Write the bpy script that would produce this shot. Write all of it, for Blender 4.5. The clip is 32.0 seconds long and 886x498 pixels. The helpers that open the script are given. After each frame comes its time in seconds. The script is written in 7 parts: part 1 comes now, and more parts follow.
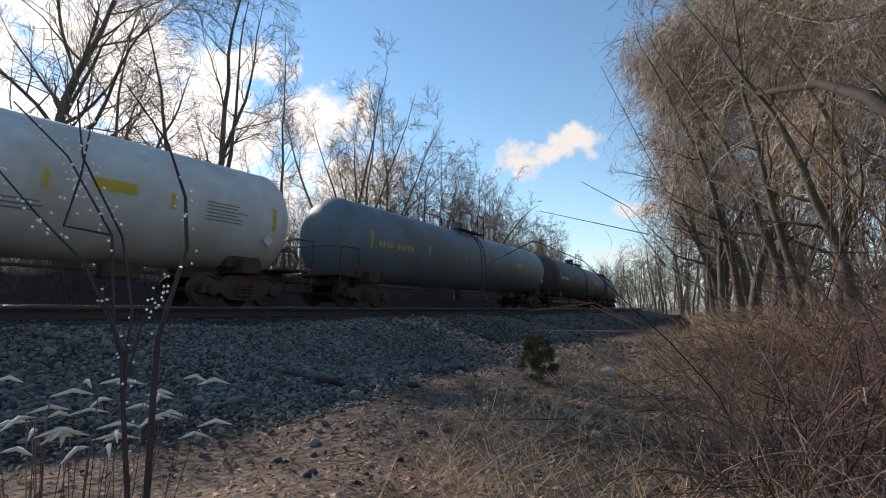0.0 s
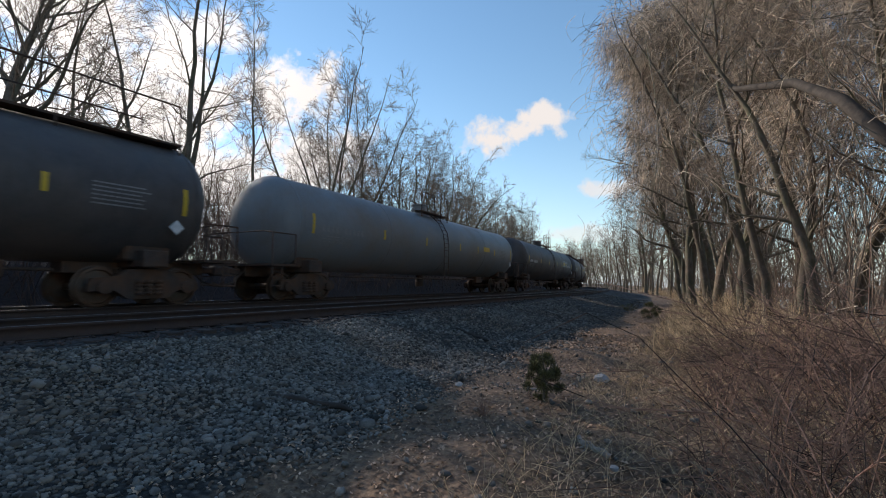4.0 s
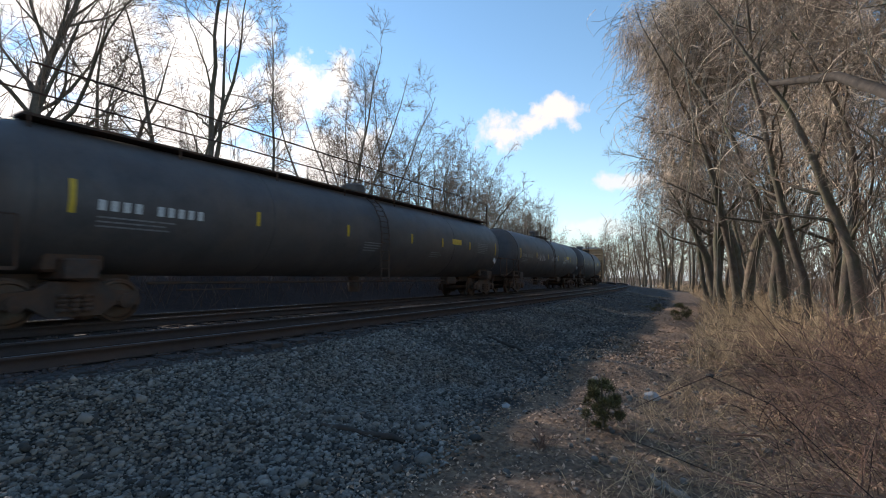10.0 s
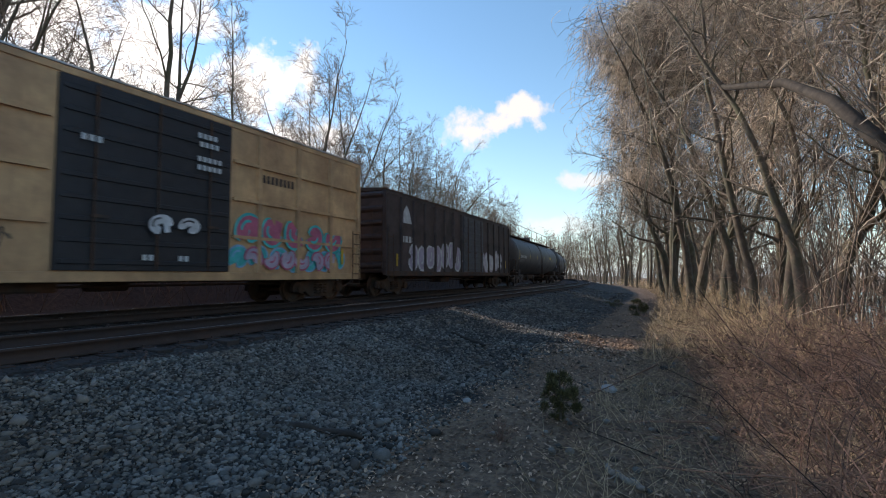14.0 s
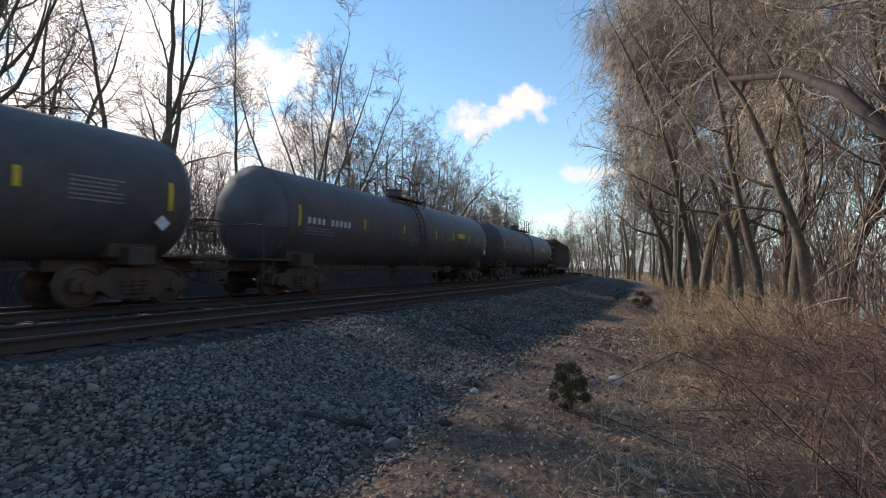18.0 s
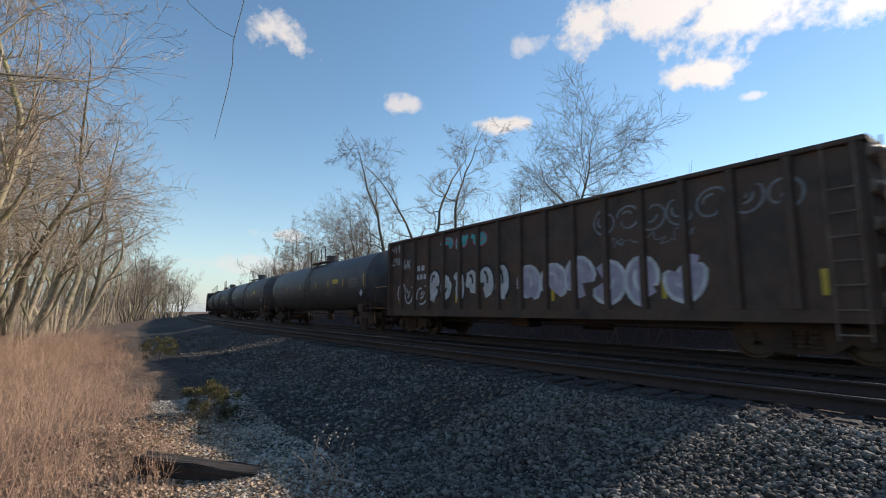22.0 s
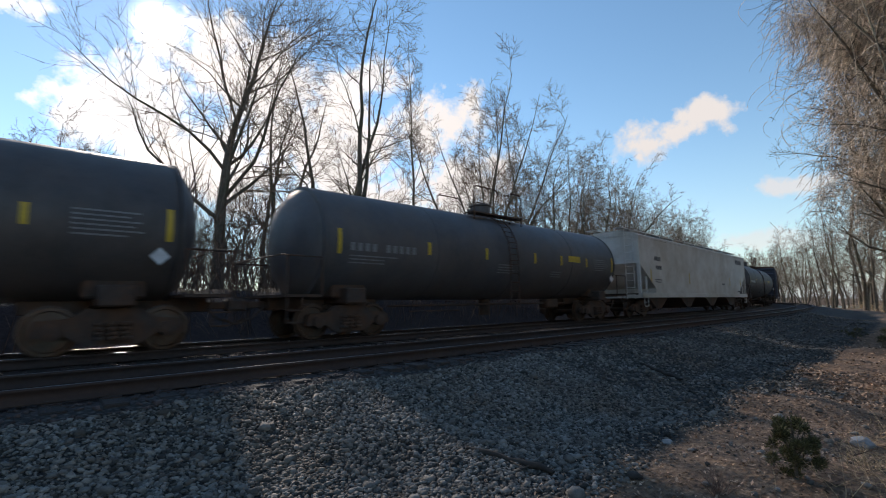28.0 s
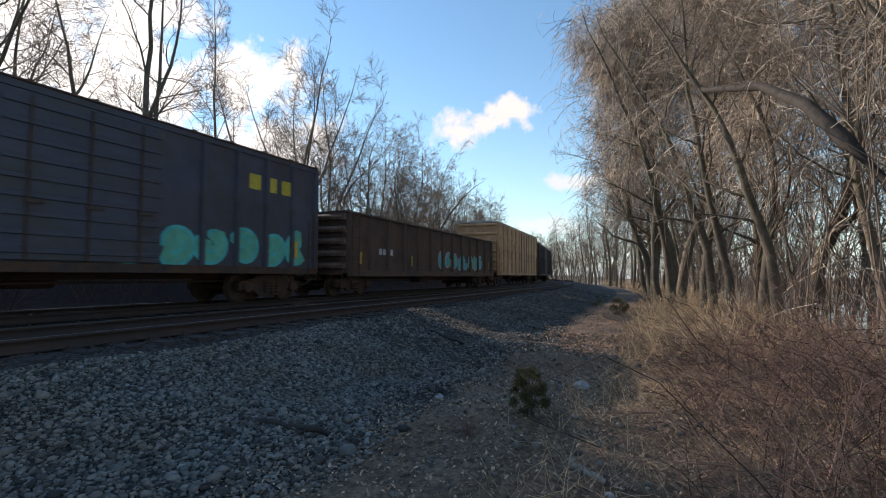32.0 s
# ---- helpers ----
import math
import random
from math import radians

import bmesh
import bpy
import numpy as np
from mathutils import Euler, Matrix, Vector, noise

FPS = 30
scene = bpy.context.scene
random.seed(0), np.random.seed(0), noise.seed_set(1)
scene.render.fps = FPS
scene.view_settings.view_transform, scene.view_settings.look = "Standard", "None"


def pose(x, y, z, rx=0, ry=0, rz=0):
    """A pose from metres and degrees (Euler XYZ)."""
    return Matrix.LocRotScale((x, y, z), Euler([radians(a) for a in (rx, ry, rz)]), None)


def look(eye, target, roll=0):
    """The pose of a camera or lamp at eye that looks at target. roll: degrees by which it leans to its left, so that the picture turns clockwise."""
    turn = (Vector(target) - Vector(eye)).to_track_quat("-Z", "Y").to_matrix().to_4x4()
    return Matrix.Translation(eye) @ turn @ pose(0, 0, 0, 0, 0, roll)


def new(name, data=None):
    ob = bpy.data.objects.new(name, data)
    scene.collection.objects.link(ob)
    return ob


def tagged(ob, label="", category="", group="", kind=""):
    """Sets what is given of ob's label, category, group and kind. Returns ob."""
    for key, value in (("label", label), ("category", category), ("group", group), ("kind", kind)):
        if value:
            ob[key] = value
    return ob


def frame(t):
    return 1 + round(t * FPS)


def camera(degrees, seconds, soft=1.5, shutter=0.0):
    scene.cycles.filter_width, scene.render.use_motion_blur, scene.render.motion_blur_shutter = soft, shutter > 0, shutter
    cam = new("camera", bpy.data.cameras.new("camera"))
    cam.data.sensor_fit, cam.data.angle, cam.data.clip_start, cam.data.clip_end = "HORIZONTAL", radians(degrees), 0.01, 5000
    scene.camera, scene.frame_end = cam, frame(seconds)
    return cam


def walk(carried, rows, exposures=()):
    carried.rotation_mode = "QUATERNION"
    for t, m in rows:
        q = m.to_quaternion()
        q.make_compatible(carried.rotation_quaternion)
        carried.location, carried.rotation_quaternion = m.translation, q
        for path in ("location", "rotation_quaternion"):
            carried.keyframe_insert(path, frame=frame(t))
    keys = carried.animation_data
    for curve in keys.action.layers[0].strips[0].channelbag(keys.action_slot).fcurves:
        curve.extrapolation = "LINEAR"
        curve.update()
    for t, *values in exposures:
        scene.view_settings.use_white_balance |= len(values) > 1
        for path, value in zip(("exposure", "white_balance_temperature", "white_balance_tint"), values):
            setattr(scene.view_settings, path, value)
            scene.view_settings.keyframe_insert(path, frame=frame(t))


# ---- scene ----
cam = camera(85.8, 32.0, soft=1.0, shutter=0.15)

# seconds, x, y, z, heading from +x, tilt up, lean
PATH = [
    (0, 0.193, -0.876, 0.878, 33.45, 6.85, 0.64),
    (0.5, 0.197, -0.876, 0.877, 34.1, 7.01, 0.6),
    (1, 0.148, -0.872, 0.887, 33.43, 7.26, 0.71),
    (1.5, 0.13, -0.877, 0.888, 32.8, 7.78, 0.59),
    (2, 0.099, -0.884, 0.89, 32.16, 8.05, 0.5),
    (2.5, 0.098, -0.86, 0.894, 31.86, 7.48, 0.45),
    (3, 0.13, -0.793, 1.018, 31.59, 6.2, 0.58),
    (3.5, 0.125, -0.703, 1.227, 30.6, 5, 0.45),
    (4, -0, -0.495, 1.365, 29.7, 4.13, 0.41),
    (4.5, -0.009, -0.347, 1.481, 29.39, 3.76, 0.41),
    (6.5, -0.103, -0.002, 1.646, 28.71, 4.16, -0.32),
    (7, -0.081, 0, 1.648, 29.36, 4.18, -0.26),
    (7.5, -0.057, -0.009, 1.661, 30.32, 4.02, -0.26),
    (8, -0.044, -0.012, 1.658, 31.29, 3.9, -0.23),
    (8.5, -0.038, -0.004, 1.65, 31.93, 3.76, -0.16),
    (9, -0.032, -0.002, 1.651, 32.11, 3.69, -0.14),
    (9.5, -0.023, -0.01, 1.653, 31.87, 3.64, -0.14),
    (10, -0.009, -0.038, 1.662, 31.4, 3.58, -0.18),
    (10.5, 0.012, -0.053, 1.653, 30.79, 3.61, -0.1),
    (11, 0.028, -0.067, 1.654, 30.26, 3.57, -0.08),
    (11.5, 0.024, -0.054, 1.652, 29.65, 3.59, -0.01),
    (12, 0.034, -0.058, 1.654, 29.1, 3.62, -0.13),
    (12.5, 0.046, -0.075, 1.655, 28.66, 3.62, -0.22),
    (13, 0.047, -0.086, 1.645, 28.2, 3.57, -0.18),
    (13.5, 0.053, -0.078, 1.634, 27.78, 3.38, -0.1),
    (14, 0.053, -0.065, 1.632, 27.3, 3.2, -0.1),
    (14.5, 0.056, -0.059, 1.634, 26.9, 3.12, -0.11),
    (16.5, 0.053, -0.079, 1.635, 25.83, 2.68, -0.05),
    (17, 0.053, -0.064, 1.627, 26.45, 2.61, 0.07),
    (17.5, 0.05, -0.012, 1.6, 27.17, 2.65, 0.1),
    (18, 0.038, 0.017, 1.599, 27.51, 2.4, 0),
    (18.5, 0.043, 0.019, 1.6, 27.09, 2.04, -0.06),
    (19, 0.065, 0.007, 1.602, 27.19, 1.78, 0.01),
    (19.5, 0.083, 0.015, 1.585, 32.57, 2.1, 0.12),
    (20, 0.038, 0.13, 1.573, 51.39, 3.79, 0.63),
    (20.5, 0.002, 0.107, 1.646, 79.6, 5.21, 0.65),
    (20.7, -0.021, 0.108, 1.661, 92.22, 5.63, -0),
    (21, -0.062, 0.115, 1.686, 111.58, 7.38, 0.82),
    (21.5, -0.094, 0.133, 1.74, 137.11, 8.5, 1.28),
    (22, -0.054, 0.102, 1.689, 143.59, 7.56, 0.33),
    (22.5, -0.047, 0.082, 1.656, 147.68, 6.75, -0.16),
    (23, -0.041, 0.061, 1.654, 150.84, 5.93, -0.2),
    (23.5, -0.016, 0.04, 1.665, 152.94, 4.85, -0.28),
    (24, 0.026, 0.032, 1.683, 154.31, 3.9, -0.27),
    (24.5, 0.065, 0.024, 1.693, 155.33, 3.05, -0.31),
    (25, 0.05, 0.02, 1.68, 156, 2.9, -0.3),
    (25.4, 0.04, 0.03, 1.68, 151.5, 2.8, -0.4),
    (25.7, 0.03, 0.04, 1.68, 143.5, 2.7, -0.5),
    (26, 0.02, 0.05, 1.68, 131.5, 2.6, -0.6),
    (26.5, -0.013, 0.069, 1.681, 108.21, 2.67, -0.96),
    (27, -0.038, 0.083, 1.66, 83.75, 3.98, -0.24),
    (27.5, -0.046, 0.111, 1.66, 59.48, 6.14, -1.06),
    (28, 0.016, 0.035, 1.648, 47.63, 6.47, -0.82),
    (28.5, 0.027, 0.001, 1.678, 42.7, 5.81, -0.93),
    (29, 0.017, -0.016, 1.678, 39, 5.35, -0.77),
    (29.5, 0.007, -0.007, 1.661, 35.96, 5.04, -0.39),
    (30, 0.011, -0.009, 1.664, 33.27, 4.72, -0.15),
    (30.5, 0.01, -0.016, 1.672, 30.9, 4.29, -0.18),
    (31, 0.033, -0.046, 1.667, 29.24, 3.93, -0.29),
    (31.5, 0.083, -0.115, 1.645, 27.49, 3.52, -0.11),
    (32, 0.138, -0.23, 1.589, 25.79, 3.18, 0.19),
]


def path_pose(x, y, z, turn, tilt, lean):
    a, b = radians(turn), radians(tilt)
    ahead = Vector((math.cos(a) * math.cos(b), math.sin(a) * math.cos(b), math.sin(b)))
    eye = Vector((x, y, z))
    return look(eye, eye + ahead, lean)


# the picture dims while the sun stands in view
DIM = [(0.0, 0.0), (3.0, -0.10), (4.5, 0.04), (6.5, 0.22), (20.2, 0.20), (20.8, -0.40), (21.2, -0.50), (22.0, -0.10), (22.8, 0.06), (26.5, 0.08), (27.4, 0.0), (28.2, -0.12), (29.0, -0.12), (30.0, 0.12), (32.0, 0.2)]
walk(cam, [(r[0], path_pose(*r[1:])) for r in PATH], [(t, stops, 6850, 15) for t, stops in DIM])

# ---- sky, sun ----
SUN_TURN, SUN_UP = radians(79.8), radians(27.8)
SUN_WAY = Vector((math.cos(SUN_TURN) * math.cos(SUN_UP), math.sin(SUN_TURN) * math.cos(SUN_UP), math.sin(SUN_UP)))
SKY_STRENGTH, SUN_STRENGTH = 0.195, 4.8

# clouds: heading, height, half width, half height (degrees), weight
CLOUDS = [
    (20.0, 18.0, 5.6, 1.8, 1.0), (23.6, 17.0, 3.8, 2.0, 1.0), (17.6, 19.0, 4.6, 1.5, 1.0), (10.5, 10.8, 3.6, 1.2, 0.75), (14.0, 6.0, 6.0, 1.2, 0.5),
    (64.0, 18.0, 15.0, 10.0, 1.0), (57.0, 12.0, 14.0, 7.5, 1.0), (76.0, 15.0, 10.0, 7.0, 1.0), (50.5, 20.5, 8.5, 5.0, 1.0), (46.0, 13.5, 8.0, 6.0, 1.0), (71.0, 24.5, 11.0, 5.0, 1.0), (57.0, 25.5, 6.0, 3.0, 0.9), (82.0, 20.0, 8.0, 6.0, 0.9),
    (118.0, 32.0, 11.0, 3.6, 1.0), (108.0, 29.5, 8.0, 3.6, 1.0), (95.0, 27.0, 7.0, 2.2, 1.0),
    (113.6, 24.4, 4.5, 1.6, 1.0), (109.0, 21.6, 1.5, 0.6, 0.7), (135.7, 22.1, 3.6, 1.2, 1.0), (148.8, 24.2, 2.6, 1.3, 0.8),
    (163.5, 30.0, 3.6, 2.6, 0.9), (162.0, 8.6, 3.0, 0.9, 0.7), (133.0, 30.5, 2.6, 1.6, 0.6), (-163.0, 22.0, 5.0, 3.2, 0.8), (165.0, 5.0, 9.0, 1.2, 0.5),
]


def sky():
    w = bpy.data.worlds.new("sky")
    w.use_nodes = True
    nt = w.node_tree
    nt.nodes.clear()
    add = nt.nodes.new

    def math_node(op, a, b=None, c=None):
        n = add("ShaderNodeMath")
        n.operation = op
        for i, v in enumerate((a, b, c)):
            if v is None:
                continue
            if isinstance(v, (int, float)):
                n.inputs[i].default_value = v
            else:
                nt.links.new(v, n.inputs[i])
        return n.outputs[0]

    out = add("ShaderNodeOutputWorld")
    air = add("ShaderNodeTexSky")
    air.sky_type = "NISHITA"
    air.sun_disc = False
    air.sun_elevation = SUN_UP
    air.sun_rotation = math.pi / 2 - SUN_TURN
    air.air_density, air.dust_density, air.ozone_density = 1.0, 0.02, 1.3
    co = add("ShaderNodeTexCoord").outputs["Generated"]

    def dot(v):
        n = add("ShaderNodeVectorMath")
        n.operation = "DOT_PRODUCT"
        nt.links.new(co, n.inputs[0])
        n.inputs[1].default_value = v
        return n.outputs["Value"]

    # billows at two sizes
    wob = None
    for scale, amp in ((9.0, 1.5), (30.0, 0.7)):
        n = add("ShaderNodeTexNoise")
        n.inputs["Scale"].default_value = scale
        n.inputs["Detail"].default_value = 7.0
        n.inputs["Roughness"].default_value = 0.62
        nt.links.new(co, n.inputs["Vector"])
        v = math_node("MULTIPLY", math_node("SUBTRACT", n.outputs["Fac"], 0.5), amp * 2)
        wob = v if wob is None else math_node("ADD", wob, v)
    cover = None
    for turn, up, half_w, half_h, weight in CLOUDS:
        a, e = radians(turn), radians(up)
        c = Vector((math.cos(a) * math.cos(e), math.sin(a) * math.cos(e), math.sin(e)))
        tx = Vector((-math.sin(a), math.cos(a), 0))
        ty = c.cross(tx) if c.cross(tx).z > 0 else tx.cross(c)
        u = dot(tx / math.sin(radians(half_w)))
        v = dot(ty / math.sin(radians(half_h)))
        front = math_node("GREATER_THAN", dot(c), 0.3)
        r = math_node("SQRT", math_node("ADD", math_node("MULTIPLY", u, u), math_node("MULTIPLY", v, v)))
        d = math_node("ADD", math_node("SUBTRACT", 0.95, r), wob)
        m = math_node("MULTIPLY", math_node("SMOOTH_MIN", math_node("MAXIMUM", math_node("MULTIPLY", d, 1.9), 0.0), 1.0, 0.25), front)
        m = math_node("MULTIPLY", m, weight)
        cover = m if cover is None else math_node("MAXIMUM", cover, m)
    bg = add("ShaderNodeBackground")
    bg.inputs["Strength"].default_value = SKY_STRENGTH
    rich = add("ShaderNodeHueSaturation")
    rich.inputs["Saturation"].default_value = 1.16
    cyan = add("ShaderNodeMix")
    cyan.data_type, cyan.blend_type = "RGBA", "MULTIPLY"
    cyan.inputs["Factor"].default_value = 1.0
    nt.links.new(air.outputs[0], cyan.inputs["A"])
    cyan.inputs["B"].default_value = (1.02, 1.05, 0.985, 1)
    nt.links.new(cyan.outputs["Result"], rich.inputs["Color"])
    # pale haze along the skyline
    sep = add("ShaderNodeSeparateXYZ")
    nt.links.new(co, sep.inputs[0])
    low_air = math_node("POWER", math_node("MAXIMUM", math_node("SUBTRACT", 1.0, math_node("ABSOLUTE", sep.outputs["Z"])), 0.0), 9.0)
    pale = add("ShaderNodeMix")
    pale.data_type = "RGBA"
    nt.links.new(math_node("MULTIPLY", low_air, 0.85), pale.inputs["Factor"])
    nt.links.new(rich.outputs[0], pale.inputs["A"])
    pale.inputs["B"].default_value = (2.0, 2.75, 3.7, 1)
    nt.links.new(pale.outputs["Result"], bg.inputs["Color"])
    # cloud tops glow where the sun stands behind them
    near_sun = math_node("POWER", math_node("MAXIMUM", dot(SUN_WAY), 0.0), 9.0)
    glow = math_node("ADD", math_node("MULTIPLY", near_sun, 0.6), 0.88)
    cl = add("ShaderNodeBackground")
    cl.inputs["Color"].default_value = (1.0, 0.985, 0.97, 1)
    nt.links.new(glow, cl.inputs["Strength"])
    mix = add("ShaderNodeMixShader")
    nt.links.new(math_node("MINIMUM", cover, 1.0), mix.inputs[0])
    nt.links.new(bg.outputs[0], mix.inputs[1])
    nt.links.new(cl.outputs[0], mix.inputs[2])
    # the bright ring of air round the sun
    halo = add("ShaderNodeBackground")
    halo.inputs["Color"].default_value = (1.0, 0.95, 0.86, 1)
    core = math_node("MULTIPLY", math_node("POWER", math_node("MAXIMUM", dot(SUN_WAY), 0.0), 3200.0), 5.0)
    wide = math_node("MULTIPLY", math_node("POWER", math_node("MAXIMUM", dot(SUN_WAY), 0.0), 90.0), 0.05)
    nt.links.new(math_node("ADD", core, wide), halo.inputs["Strength"])
    both = add("ShaderNodeAddShader")
    nt.links.new(mix.outputs[0], both.inputs[0])
    nt.links.new(halo.outputs[0], both.inputs[1])
    nt.links.new(both.outputs[0], out.inputs["Surface"])
    scene.world = w


sky()
lamp = bpy.data.lights.new("sun", "SUN")
lamp.energy, lamp.angle, lamp.color = SUN_STRENGTH, radians(0.6), (1.0, 0.93, 0.82)
sun = new("sun", lamp)
sun.matrix_world = look(SUN_WAY * 100, (0, 0, 0))

# ---- materials ----
def material(name, base, rough=0.8, metal=0.0, vary=0.25, scale=6.0, bump=0.15, fine=60.0, stain=None, stain_scale=0.7, stain_amount=0.5,
             spots=0.0, coat=0.0, object_random=0.0, island_random=0.0, streak=0.0, alpha=None, sheen=0.0):
    """A surface of one paint or stuff: grain and larger mottling, an optional stain colour, relief, and rough patches."""
    m = bpy.data.materials.new(name)
    m.use_nodes = True
    nt = m.node_tree
    b = nt.nodes["Principled BSDF"]
    add, link = nt.nodes.new, nt.links.new
    co = add("ShaderNodeTexCoord").outputs["Object"]

    def noise_tex(s, detail=5.0, rough_=0.6, stretch=None):
        n = add("ShaderNodeTexNoise")
        n.inputs["Scale"].default_value, n.inputs["Detail"].default_value, n.inputs["Roughness"].default_value = s, detail, rough_
        if stretch:
            mp = add("ShaderNodeMapping")
            mp.inputs["Scale"].default_value = stretch
            link(co, mp.inputs[0])
            link(mp.outputs[0], n.inputs["Vector"])
        else:
            link(co, n.inputs["Vector"])
        return n.outputs["Fac"]

    def ramp(fac, lo, hi, c0, c1):
        r = add("ShaderNodeValToRGB")
        r.color_ramp.elements[0].position, r.color_ramp.elements[1].position = lo, hi
        r.color_ramp.elements[0].color, r.color_ramp.elements[1].color = (*c0, 1), (*c1, 1)
        link(fac, r.inputs[0])
        return r.outputs[0]

    def mix(fac, a, c, mode="MIX"):
        n = add("ShaderNodeMix")
        n.data_type, n.blend_type = "RGBA", mode
        for sock, v in ((n.inputs["Factor"], fac), (n.inputs["A"], a), (n.inputs["B"], c)):
            if isinstance(v, (int, float)):
                sock.default_value = v
            elif isinstance(v, tuple):
                sock.default_value = (*v, 1)
            else:
                link(v, sock)
        return n.outputs["Result"]

    lo = tuple(max(0.0, c * (1 - vary)) for c in base)
    hi = tuple(min(1.0, c * (1 + vary)) for c in base)
    col = ramp(noise_tex(scale), 0.3, 0.7, lo, hi)
    grain = noise_tex(fine, 3.0)
    col = mix(0.35 * min(1.0, vary * 3), col, ramp(grain, 0.35, 0.65, (0.35, 0.35, 0.35), (1, 1, 1)), "MULTIPLY")
    if stain:
        f = ramp(noise_tex(stain_scale, 8.0, 0.68), 0.5 - 0.25 * stain_amount, 0.78 - 0.25 * stain_amount, (0, 0, 0), (1, 1, 1))
        col = mix(f, col, stain)
    if streak:
        f = ramp(noise_tex(2.0, 6.0, 0.7, (9.0, 9.0, 0.35)), 0.52, 0.78, (0, 0, 0), (streak, streak, streak))
        col = mix(f, col, tuple(c * 0.4 for c in base))
    if object_random or island_random:
        if object_random:
            src = add("ShaderNodeObjectInfo").outputs["Random"]
        else:
            src = add("ShaderNodeNewGeometry").outputs["Random Per Island"]
        k = object_random or island_random
        col = mix(1.0, col, ramp(src, 0.0, 1.0, (1 - k,) * 3, (1 + 0.6 * k,) * 3), "MULTIPLY")
    link(col, b.inputs["Base Color"])
    rr = add("ShaderNodeMapRange")
    rr.inputs["To Min"].default_value, rr.inputs["To Max"].default_value = max(0.05, rough - 0.15), min(1.0, rough + 0.15)
    link(noise_tex(scale * 1.7), rr.inputs["Value"])
    link(rr.outputs[0], b.inputs["Roughness"])
    b.inputs["Metallic"].default_value = metal
    if coat:
        b.inputs["Coat Weight"].default_value = coat
    if bump:
        bp = add("ShaderNodeBump")
        bp.inputs["Strength"].default_value = bump
        bp.inputs["Distance"].default_value = 0.02
        link(grain, bp.inputs["Height"])
        link(bp.outputs[0], b.inputs["Normal"])
    return m


